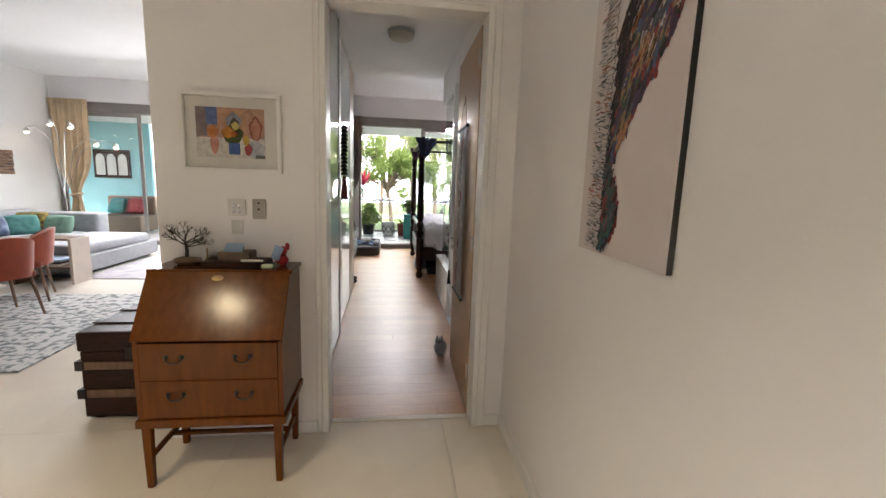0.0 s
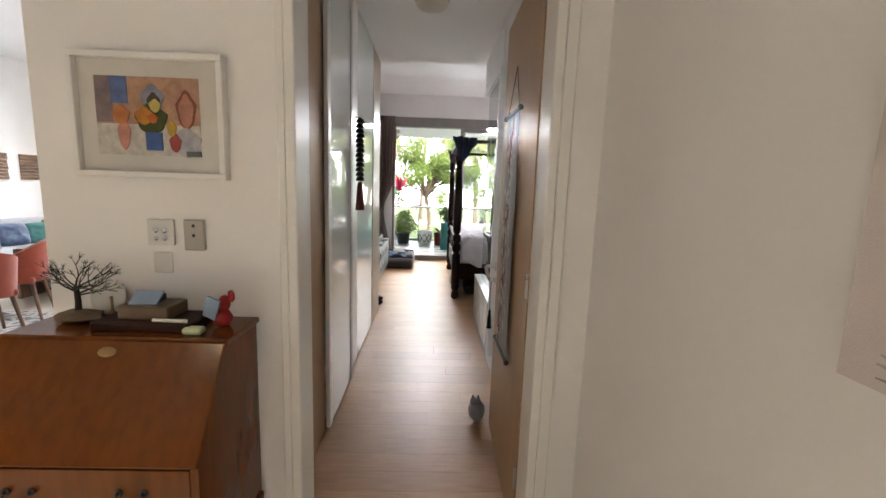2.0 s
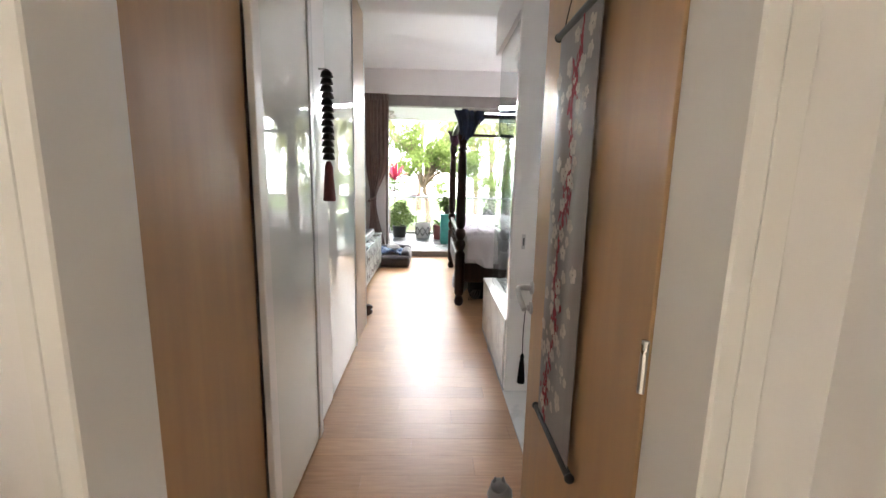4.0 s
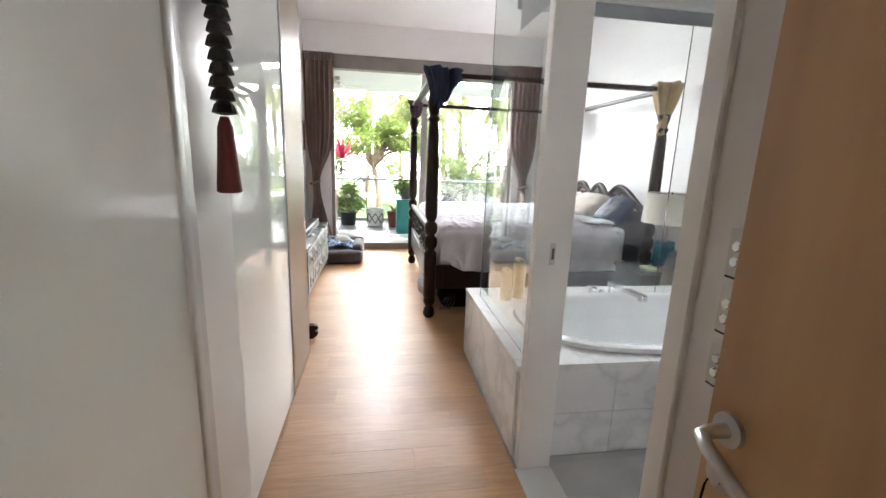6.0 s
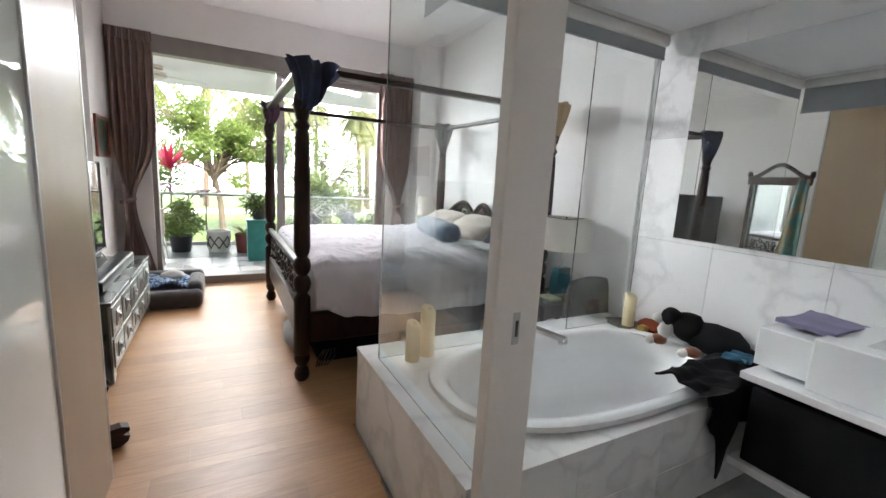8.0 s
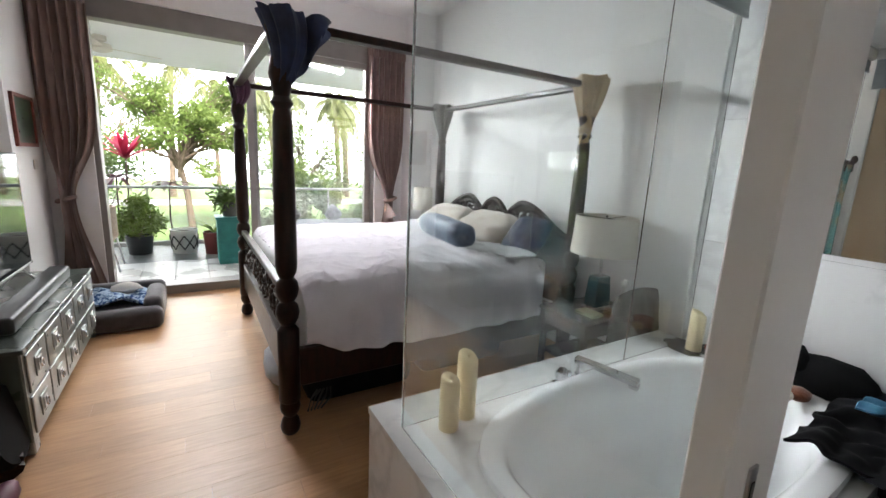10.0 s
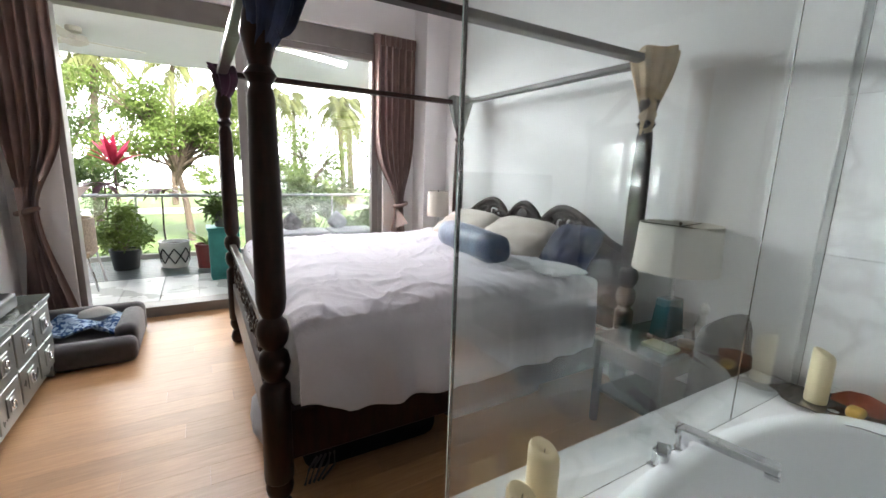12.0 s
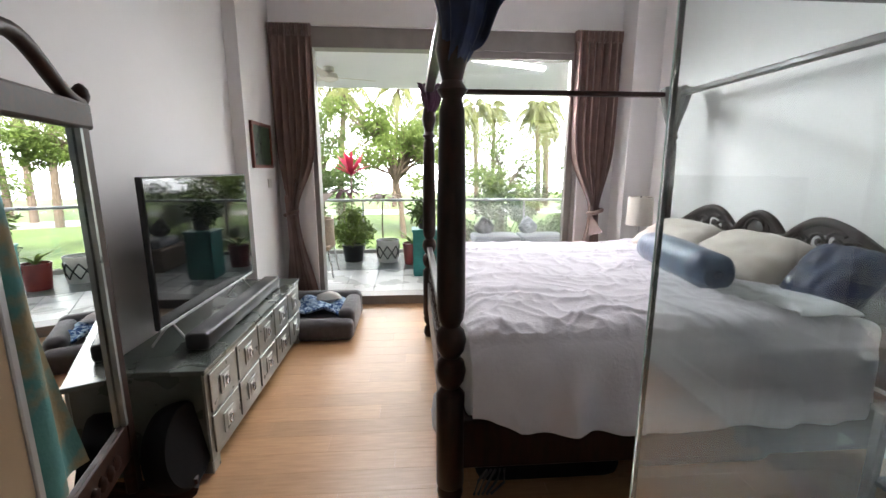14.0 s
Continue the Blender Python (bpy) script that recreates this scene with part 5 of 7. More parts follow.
for yc in (YC - 0.47, YC + 0.47):
    for k, (dy, dz, r, fl) in enumerate(((-0.2, 0.0, 0.075, 1), (0.2, 0.0, 0.075, -1), (-0.07, 0.045, 0.07, -1), (0.07, 0.045, 0.07, 1), (0, -0.06, 0.05, 1), (-0.13, -0.02, 0.06, 1), (0.13, -0.02, 0.06, -1), (0.26, 0.03, 0.05, 1), (-0.26, 0.03, 0.05, -1), (-0.3, -0.06, 0.05, 1), (0.3, -0.06, 0.05, -1))):
        bm = bmesh.new()
        spiral(bm, yc + dy * 0.72, 1.07 + dz, BX1 + 0.006, r, 1.4, fl, 1.2 * k, 0.013)
        blob(bm, (BX1 + 0.006, yc + dy * 0.72, 1.07 + dz), (0.012, 0.022, 0.022), k, 0.2, 1)
        part("scroll", bm, M_BED, hb, "pierced scroll carving", smooth=60)
bm = bmesh.new()
blob(bm, (BX1 + 0.008, YC, 1.12), (0.02, 0.09, 0.07), 2, 0.1)
spiral(bm, YC, 1.12, BX1 - 0.002, 0.10, 0.9, 1, -0.2, 0.012)
part("medallion", bm, M_BED, hb, smooth=60)
fb = part("footboard", bx(BX0 - 0.02, BX0 + 0.02, BY0 + 0.055, BY1 - 0.055, 0.28, 0.52, bevel=0.006), M_BED, bed)
part("top_rail", bx(BX0 - 0.024, BX0 + 0.024, BY0 + 0.05, BY1 - 0.05, 0.80, 0.845, bevel=0.01, seg=2), M_BED, fb)
for k in range(12):
    yc = BY0 + 0.14 + k * 0.16
    for dy, z, r, turns, flip, start, rad in ((0, 0.66, 0.075, 1.3, 1, 0.8, 0.014), (0.07, 0.60, 0.05, 1.1, -1, 1.1, 0.012), (0.07, 0.735, 0.05, 1.1, 1, 0.7, 0.012)):
        bm = bmesh.new()
        spiral(bm, yc + dy, z, BX0, r, turns, flip if k % 2 else -flip, k * start, rad)
        part("scroll", bm, M_BED, fb, "openwork scroll carving", smooth=60)


def swag(name, x, y, mat, label, r=0.085, drop=0.34, tail=0.0, seed=0, away=(1, 1)):
    """Gauze knotted round a post top."""
    def f(u, v):
        a = 2 * math.pi * u
        pleat = 0.012 * math.sin(9 * a + seed) + 0.006 * math.sin(17 * a)
        w = r * (1.25 - 0.78 * v ** 1.4) + pleat * (1 - 0.6 * v)
        lean = 0.06 * v * (1 - v) * 2
        return Vector((x + away[0] * lean + w * math.cos(a), y + away[1] * lean + w * math.sin(a), 2.20 - drop * v + 0.008 * math.sin(5 * a + 3)))
    bm = sheet(bmesh.new(), f, 64, 14)
    t = thing(name, label, "drape", (x, y, 2.2), group="drapes on the bed posts")
    part("knot", bm, mat, t, smooth=70)
    if tail:
        def g(u, v):
            return Vector((x + away[0] * 0.07 + 0.05 * (u - 0.5) * (1 + v) + 0.01 * math.sin(12 * u + 5 * v), y + away[1] * 0.07 + 0.03 * math.sin(9 * u), 2.2 - drop - tail * v + 0.04 * u))
        part("tail", sheet(bmesh.new(), g, 12, 20, 0.003), mat, t, smooth=70)


swag("post_drape", BX0, BY0, M_NAVY, "navy gauze knotted round a bed post", 0.08, 0.33, seed=1, away=(1, -1))
swag("post_drape", BX0, BY1, M_PLUM, "plum gauze knotted round a bed post", 0.07, 0.24, seed=2, away=(1, -1))
swag("post_drape", BX1, BY0, M_GOLD, "golden beige gauze knotted round a bed post", 0.10, 0.30, tail=0.18, seed=3, away=(-0.3, -0.4))
swag("post_drape", BX1, BY1, M_GREYCH, "grey-green gauze knotted round a bed post", 0.095, 0.32, seed=4, away=(-0.4, -0.4))


def navy_tail(u, v):
    return Vector((BX0 + 0.06 + 0.16 * u + 0.015 * math.sin(8 * u + 6 * v), BY0 - 0.06 + 0.05 * math.sin(7 * u), 2.19 - (0.05 + 0.24 * (1 - u) ** 0.8) * v))


mono("gauze_scarf", sheet(bmesh.new(), navy_tail, 22, 14, 0.003), M_NAVY, "loose end of navy gauze on the canopy rail", "drape", smooth=70)

for x0, x1, y0, y1, z1, lab in ((0.62, 1.35, 6.80, 7.3, 0.24, "dark soft bag stored under the bed"), (1.45, 2.2, 6.85, 7.4, 0.22, "black flat bag stored under the bed")):
    mono("bag", box(bmesh.new(), x0, x1, y0, y1, 0, z1, bevel=0.07, seg=3), M_CLOTH_BLACK, lab, "bag", smooth=60)
bm = bmesh.new()
for k in range(5):
    tube(bm, [(0.60 + 0.02 * k, 6.74, 0.02), (0.62 + 0.03 * k, 6.735, 0.10 + 0.02 * math.sin(k)), (0.66 + 0.02 * k, 6.74, 0.15)], 0.006, 6)
mono("bag_strap", bm, M_DKGREYF, "dark grey cord by the bag", "strap")
mono("bed_blanket", blob(bmesh.new(), (0.53, 7.2, 0.13), (0.11, 0.25, 0.13), 5, 0.3), M_GREYF, "grey blanket bundled at the foot of the bed", "blanket", smooth=60)

# bedside tables and lamps
for y0, y1, lab in ((6.10, 6.53, "low bedside table with tarnished mirror top"), (8.86, 9.26, "low dark bedside table")):
    n = thing("bedside_table", lab, "bedside table", (2.54, (y0 + y1) / 2, 0), group="bedside tables")
    part("top", bx(2.24, 2.834, y0, y1, 0.53, 0.555, bevel=0.004), M_DKSILVER, n)
    part("shelf", bx(2.28, 2.82, y0 + 0.03, y1 - 0.03, 0.2, 0.22), M_BED, n)
    part("drawer", bx(2.27, 2.82, y0 + 0.02, y1 - 0.02, 0.42, 0.529, bevel=0.004), M_BED, n)
    for x in (2.26, 2.78):
        for y in (y0 + 0.01, y1 - 0.05):
            part("leg", bx(x, x + 0.04, y, y + 0.04, 0, 0.53, bevel=0.004), M_BED, n)


def tapered_block(x, y, z0, z1, half, deep):
    bm = bx(x - half, x + half, y - deep, y + deep, z0, z1, bevel=0.008, seg=2)
    for v in bm.verts:
        k = 1 - 0.22 * (v.co.z - z0) / (z1 - z0)
        v.co.x, v.co.y = x + (v.co.x - x) * k, y + (v.co.y - y) * k
    return bm


for x, y, r, h, lab in ((2.585, 6.30, 0.225, 0.265, "table lamp with white drum shade and teal glass base"), (2.60, 9.08, 0.125, 0.28, "small bedside lamp with pale shade")):
    l = thing("table_lamp", lab, "table lamp", (x, y, 0.555), group="bedside lamps")
    part("base", bx(x - 0.4 * r, x + 0.4 * r, y - 0.06, y + 0.06, 0.556, 0.576, bevel=0.003), M_STEEL, l)
    part("body", tapered_block(x, y, 0.5765, 0.80, 0.085 * r / 0.225, 0.055), M_TEALGL, l, "teal glass block")
    part("neck", tube(bmesh.new(), [(x, y, 0.80), (x, y, 1.20)], 0.012, 10), M_STEEL, l)
    z0 = 0.965
    bm = bmesh.new()
    segs = 40
    ring = [[bm.verts.new((x + rr * math.cos(2 * math.pi * k / segs), y + rr * math.sin(2 * math.pi * k / segs), z)) for k in range(segs)] for rr, z in ((r, z0), (r * 0.93, z0 + h), (r * 0.93 - 0.003, z0 + h), (r - 0.003, z0))]
    for a in range(4):
        for k in range(segs):
            p, q = ring[a], ring[(a + 1) % 4]
            bm.faces.new((p[k], p[(k + 1) % segs], q[(k + 1) % segs], q[k]))
    sh = part("shade", bm, M_SHADE, l, smooth=40)
    sp = bmesh.new()
    for k in range(3):
        a = k * 2.094
        tube(sp, [(x, y, z0 + h - 0.015), (x + r * 0.92 * math.cos(a), y + r * 0.92 * math.sin(a), z0 + h - 0.004)], 0.003, 5)
    blob(sp, (x, y, z0 + h), (0.01, 0.01, 0.012), 1, 0, 1)
    part("spider", sp, M_BRONZE, sh)
mono("paperback_book", bx(2.36, 2.47, 6.14, 6.30, 0.556, 0.575, bevel=0.002), M_PALEGRN, "thin pale book on the bedside table", "book")
mono("round_box", lathe(bmesh.new(), [(0.045, 0), (0.047, 0.012), (0.045, 0.03), (0.03, 0.034)], (2.57, 6.165, 0.556), 20), M_BRASS, "small round brown box on the bedside table", "box", smooth=40)
bm = bmesh.new()
blob(bm, (2.70, 6.17, 0.645), (0.028, 0.03, 0.09), 3, 0.2)
blob(bm, (2.695, 6.165, 0.755), (0.03, 0.03, 0.034), 4, 0.2)
for s in (-1, 1):
    lathe(bm, [(0.010, 0), (0.001, 0.026)], (2.695 + s * 0.017, 6.165, 0.778), 6)
mono("cat_figurine", bm, M_PLASTIC, "small white cat figurine on the bedside table", "figurine", smooth=60)
mono("wooden_figurine", lathe(bmesh.new(), [(0.02, 0), (0.022, 0.03), (0.012, 0.05), (0.018, 0.07), (0.008, 0.10), (0.002, 0.11)], (2.755, 6.22, 0.556), 10), M_ROCK, "small dark figurine on the bedside table", "figurine", smooth=50)
pillow("floor_cushion", (2.60, 5.995, 0.40), (0.46, 0.78, 0.15), (90, 0, 0), M_DKGREYF, "dark grey cushion standing behind the bath", 21)

# ---- bedroom: west side ----
con = thing("media_console", "grey-green lacquered console with silver drawer fronts", "console", (-0.93, 7.85, 0))
CY0, CY1, CX0, CX1, CZ = 6.98, 8.68, -1.17, -0.68, 0.57
part("carcass", bx(CX0, CX1 - 0.012, CY0 + 0.01, CY1 - 0.01, 0.07, CZ - 0.025, bevel=0.003), M_CONSOLE, con)
part("top", bx(CX0, CX1 + 0.012, CY0 - 0.008, CY1 + 0.008, CZ - 0.0245, CZ, bevel=0.004, seg=2), M_CONSOLE, con)
part("front_frame", bx(CX1 - 0.0115, CX1 - 0.002, CY0 + 0.01, CY1 - 0.01, 0.07, CZ - 0.025), M_SILVERP, con)
for y in (CY0 + 0.01, CY1 - 0.09):
    for x in (CX0, CX1 - 0.082):
        part("foot", bx(x, x + 0.08, y, y + 0.08, 0, 0.07, bevel=0.006), M_SILVERP, con)
n = 5
w = (CY1 - CY0 - 0.06) / n
for i in range(n):
    for z0, z1 in ((0.10, 0.30), (0.32, 0.525)):
        y0 = CY0 + 0.03 + i * w
        d = part("drawer", bx(CX1 - 0.0015, CX1 + 0.008, y0 + 0.012, y0 + w - 0.012, z0, z1, bevel=0.003), M_SILVERP, con)
        ym, zm = y0 + w / 2, (z0 + z1) / 2
        part("raised_panel", bx(CX1 + 0.0085, CX1 + 0.014, ym - 0.06, ym + 0.06, zm - 0.055, zm + 0.055, bevel=0.004), M_SILVERP, d)
        part("pull_plate", bx(CX1 + 0.0145, CX1 + 0.018, ym - 0.03, ym + 0.03, zm - 0.035, zm + 0.035, bevel=0.001), M_STEEL, d, "square steel pull plate")
        part("pull_hole", bx(CX1 + 0.0182, CX1 + 0.019, ym - 0.012, ym + 0.012, zm - 0.004, zm + 0.022), M_BRONZE, d, "dark slot")
        part("pull_ring", tube(bmesh.new(), [(CX1 + 0.024, ym + 0.02 * math.cos(a), zm - 0.004 + 0.02 * math.sin(a)) for a in [k * math.pi / 6 for k in range(13)]], 0.004, 6), M_CHROME, d, smooth=60)
tv = thing("television", "large flat television standing on a console", "television", (-0.97, 7.75, CZ))
part("panel", bx(-0.985, -0.955, 7.16, 8.42, 0.70, 1.475, bevel=0.004), M_BLACK, tv)
part("screen", bx(-0.9545, -0.953, 7.17, 8.41, 0.715, 1.465), M_SCREEN, tv, "dark glossy screen")
part("bezel", bx(-0.957, -0.950, 7.158, 8.422, 0.698, 0.713, bevel=0.001), M_STEEL, tv)
for y in (7.28, 8.22):
    bm = bmesh.new()
    tube(bm, [(-0.97, y, 0.71), (-0.86, y - 0.02, CZ + 0.006)], 0.006, 8)
    tube(bm, [(-0.97, y, 0.71), (-1.07, y - 0.02, CZ + 0.006)], 0.006, 8)
    part("stand_leg", bm, M_STEEL, tv, "slim steel leg")
mono("soundbar", bx(-0.872, -0.75, 7.20, 8.42, CZ + 0.002, CZ + 0.095, bevel=0.02, seg=3), M_BLACK, "black soundbar lying on the console", "soundbar", smooth=40)
bm = bmesh.new()
lathe(bm, [(0.19, 0), (0.2, 0.03), (0.2, 0.08), (0.185, 0.10), (0.02, 0.105)], (0, 0, 0), 32, m=Matrix.Translation((-0.77, 6.885, 0.24)) @ Matrix.Rotation(radians(80), 4, "Y") @ Matrix.Translation((0, 0, -0.05)))
mono("round_cushion", bm, M_CLOTH_BLACK, "round black cushion leaning on the console", "cushion", smooth=50)
mono("pink_shoe", blob(bmesh.new(), (-0.70, 6.62, 0.045), (0.05, 0.12, 0.045), 3, 0.15), mk("mauve_shoe", (0.10, 0.02, 0.04), rough=0.6), "dark mauve slipper on the wooden floor", "slipper", smooth=60)

dbed = thing("dog_bed", "charcoal bolstered pet bed on the floor", "pet bed", (-0.6, 9.05, 0))
DX0, DX1, DY0, DY1 = -0.98, -0.21, 8.60, 9.38
part("cushion", bx(DX0 + 0.08, DX1 - 0.08, DY0 + 0.08, DY1 - 0.08, 0.0, 0.15, bevel=0.04, seg=3), M_DOGBED, dbed, smooth=60)
for b, top in (((DX0, DX1, DY0, DY0 + 0.15), 0.19), ((DX0, DX1, DY1 - 0.15, DY1), 0.27), ((DX0, DX0 + 0.15, DY0 + 0.12, DY1 - 0.12), 0.26), ((DX1 - 0.15, DX1, DY0 + 0.12, DY1 - 0.12), 0.26)):
    part("bolster", bx(*b, 0, top, bevel=0.06, seg=4), M_DOGBED, dbed, smooth=60)
mono("knitted_blanket", sheet(bmesh.new(), lambda u, v: Vector((-0.86 + 0.56 * u, 8.84 + 0.42 * v, 0.185 + 0.045 * noise.noise(Vector((u * 5, v * 5, 3))) + 0.05 * u * (1 - u) * 2 + 0.02 * math.sin(13 * u + 5 * v))), 30, 26, 0.02), M_KNIT, "blue and white knitted blanket in a pet bed", "blanket", smooth=70)
bm = bmesh.new()
blob(bm, (-0.52, 9.14, 0.25), (0.13, 0.08, 0.055), 4, 0.3)
blob(bm, (-0.80, 8.98, 0.24), (0.05, 0.05, 0.05), 6, 0.3)
mono("soft_blanket", bm, M_FUR_W, "rumpled cream fleece on a blue blanket", "blanket", smooth=60)

# cheval mirror
chev = thing("standing_mirror", "dark carved wooden standing mirror with arched crest", "mirror", (-0.83, 6.44, 0))
cm = Matrix.Translation((-0.833, 6.44, 0)) @ Matrix.Rotation(radians(14), 4, "Z")
W2 = 0.37
fr = part("frame", box(box(bmesh.new(), -0.02, 0.025, -W2, -W2 + 0.07, 0.12, 1.70, bevel=0.008, rot=cm), -0.02, 0.025, W2 - 0.07, W2, 0.12, 1.70, bevel=0.008, rot=cm), M_DARKW, chev)
part("top_rail", box(bmesh.new(), -0.025, 0.03, -W2 - 0.03, W2 + 0.03, 1.66, 1.76, bevel=0.012, seg=2, rot=cm), M_DARKW, chev)
part("bottom_rail", box(bmesh.new(), -0.02, 0.025, -W2 + 0.071, W2 - 0.071, 0.30, 0.46, bevel=0.006, rot=cm), M_DARKW, chev)
part("inner_bead", box(box(bmesh.new(), 0.012, 0.03, -W2 + 0.0705, -W2 + 0.09, 0.46, 1.66, rot=cm), 0.012, 0.03, W2 - 0.09, W2 - 0.0705, 0.46, 1.66, rot=cm), M_SILVERP, chev, "worn silver inner edge")
part("glass", box(bmesh.new(), 0.0, 0.008, -W2 + 0.0705, W2 - 0.0705, 0.461, 1.659, rot=cm), M_MIRROR, chev, "mirror glass")
crest = bmesh.new()
tube(crest, [cm @ Vector((0.0, (W2 + 0.02) * (1 - 2 * k / 20), 1.755 + 0.16 * math.sin(math.pi * k / 20) ** 2.2)) for k in range(21)], 0.026, 8)
for s in (-1, 1):
    blob(crest, cm @ Vector((0, s * (W2 + 0.03), 1.79)), (0.03, 0.03, 0.045), 2, 0.1)
part("crest", crest, M_DARKW, chev, "arched carved crest", smooth=60)
bm = bmesh.new()
for k in range(6):
    p = cm @ Vector((0.032, -0.15 + 0.06 * k, 0.38))
    blob(bm, p, (0.012, 0.025, 0.035), k, 0.3, 1)
part("carving", bm, M_DARKW, chev, smooth=60)
rm = Matrix.Translation((-0.905, 6.44, 0)) @ Matrix.Rotation(radians(18), 4, "Z")
foot_side = [(-0.14, 0.0), (-0.08, 0.012), (0.10, 0.035), (0.20, 0.012), (0.29, 0.0), (0.325, 0.022), (0.335, 0.05), (0.305, 0.066), (0.335, 0.078), (0.335, 0.098), (0.30, 0.112), (0.18, 0.104), (0.05, 0.125), (-0.05, 0.17), (-0.14, 0.15)]
for s in (-1, 1):
    bm = prism(bmesh.new(), foot_side, 0.06, rm @ Matrix(((1, 0, 0, 0), (0, 0, -1, s * (W2 - 0.035) + 0.03), (0, 1, 0, 0.001), (0, 0, 0, 1))))
    part("foot", bm, M_DARKW, chev, "scrolled foot")


def scarf_f(u, v):
    p = cm @ Vector((0.045 + 0.02 * math.sin(9 * u + 4 * v) + 0.03 * v, -W2 - 0.05 + 0.22 * u * (0.6 + 0.7 * v), 1.74 - 1.15 * v))
    return p


mono("patterned_scarf", sheet(bmesh.new(), scarf_f, 18, 40, 0.006), mk("teal_and_gold_print", (0.05, 0.17, 0.16), (0.20, 0.16, 0.08), scale=7, rough=0.7, bump=0.2, lo=0.42, hi=0.55), "teal and gold patterned scarf hung on the mirror", "scarf", smooth=60)

sp = thing("small_picture", "small red-framed picture of green leaves", "picture", (-1.08, 9.2, 1.72))
for b in ((8.93, 9.44, 1.52, 1.55), (8.93, 9.44, 1.90, 1.93), (8.93, 8.96, 1.55, 1.90), (9.41, 9.44, 1.55, 1.90)):
    part("frame", bx(-1.079, -1.055, *b, bevel=0.002), mk("red_brown_frame", (0.20, 0.04, 0.025), rough=0.4), sp)
part("print", bx(-1.079, -1.068, 8.96, 9.41, 1.55, 1.90), mk("dark_green_print", (0.035, 0.07, 0.03), (0.01, 0.02, 0.012), scale=16, rough=0.3, lo=0.45, hi=0.55), sp)
mono("light_switch", bx(-1.079, -1.068, 9.30, 9.385, 1.33, 1.415, bevel=0.002), M_PLASTIC, "white wall switch beside the curtain", "light switch")


def curtain(name, x0, x1, mat, label, tie, y=9.575, top=2.905, bottom=0.02):
    t = thing(name, label, "curtain", ((x0 + x1) / 2, y, 0), group="curtains")
    mid = tie

    def f(u, v):
        z = top - (top - bottom) * v
        pin = math.exp(-((z - 1.05) / 0.42) ** 2) if z > 1.05 else math.exp(-((z - 1.05) / 0.75) ** 2)
        pin *= 0.78
        a, b = x0 + (mid - x0) * pin, x1 + (mid - x1) * pin
        k = 0.035 * (1 - 0.5 * pin)
        return Vector((a + (b - a) * u + 0.006 * math.sin(40 * u), y + k * math.sin(2 * math.pi * 6.5 * u + 0.5 * math.sin(3 * v)) + 0.012 * math.sin(31 * u + 4 * v), z))
    part("cloth", sheet(bmesh.new(), f, 120, 60, 0.004), mat, t, smooth=70)
    ringm = bmesh.new()
    hw = (x1 - x0) * 0.15
    tube(ringm, [(mid + hw * math.cos(a), y + 0.06 * math.sin(a), 1.05 + 0.02 * math.cos(a)) for a in [k * math.pi / 10 for k in range(21)]], 0.022, 8)
    part("tie_back", ringm, mat, t, smooth=60)
    part("header", sheet(bmesh.new(), lambda u, v: Vector((x0 + (x1 - x0) * u, y - 0.012 + 0.03 * math.sin(2 * math.pi * 16 * u), top + 0.001 - 0.11 * v)), 120, 3, 0.004), mat, t, "pleated heading", smooth=70)
    return t


curtain("curtain", -1.07, -0.65, M_CURT, "mauve brown curtain tied back beside balcony doors", -0.95)
curtain("curtain", 2.02, 2.52, M_CURT, "mauve brown curtain tied back beside balcony doors", 2.36)
mono("curtain_track", bx(-1.0, 2.6, 9.59, 9.62, 2.908, 2.929), M_TRIM, "white curtain track under the bulkhead", "curtain track")
mono("wall_return", bx(2.56, 2.85, 9.36, 9.66, 0, 3.35), M_WALL, "white wall return in the bedroom corner", "wall", kind="structure")

# ---- windows ----
def glazing(name, x0, x1, xs, label):
    """Sliding doors: head, sill, jambs and panels."""
    t = thing(name, label, "window", ((x0 + x1) / 2, 9.75, 0), kind="structure")
    part("window_head", bx(x0, x1, 9.70, 9.86, 2.73, 2.928, bevel=0.004), M_ALU, t)
    part("window_sill", bx(x0, x1, 9.66, 9.868, 0.0, 0.098, bevel=0.004), M_ALU, t)
    for a in (x0, x1 - 0.05):
        part("window_jamb", bx(a, a + 0.05, 9.70, 9.86, 0.098, 2.73, bevel=0.003), M_ALU, t)
    for a, b, y in xs:
        p = part("sash", bx(a, a + 0.07, y, y + 0.04, 0.10, 2.728, bevel=0.003), M_ALU, t)
        part("stile", bx(b - 0.07, b, y, y + 0.04, 0.10, 2.728, bevel=0.003), M_ALU, p)
        part("rail", bx(a + 0.07, b - 0.07, y, y + 0.04, 2.66, 2.727), M_ALU, p)
        part("rail", bx(a + 0.07, b - 0.07, y, y + 0.04, 0.10, 0.17), M_ALU, p)
        g = part("pane", bx(a + 0.068, b - 0.068, y + 0.016, y + 0.022, 0.168, 2.662), M_WGLASS, p)
        g.visible_shadow = False
    return t


glazing("window_1", -0.72, 2.17, ((0.66, 2.12, 9.72), (0.70, 2.13, 9.79)), "taupe framed sliding balcony doors, half open")
glazing("window_2", -6.84, -2.2, ((-6.78, -5.20, 9.72), (-3.8, -2.25, 9.72)), "taupe framed sliding doors of the living room")
curtain("curtain", -6.82, -6.10, M_CURT_CREAM, "cream curtain hanging beside living room doors", -6.45, top=2.95)

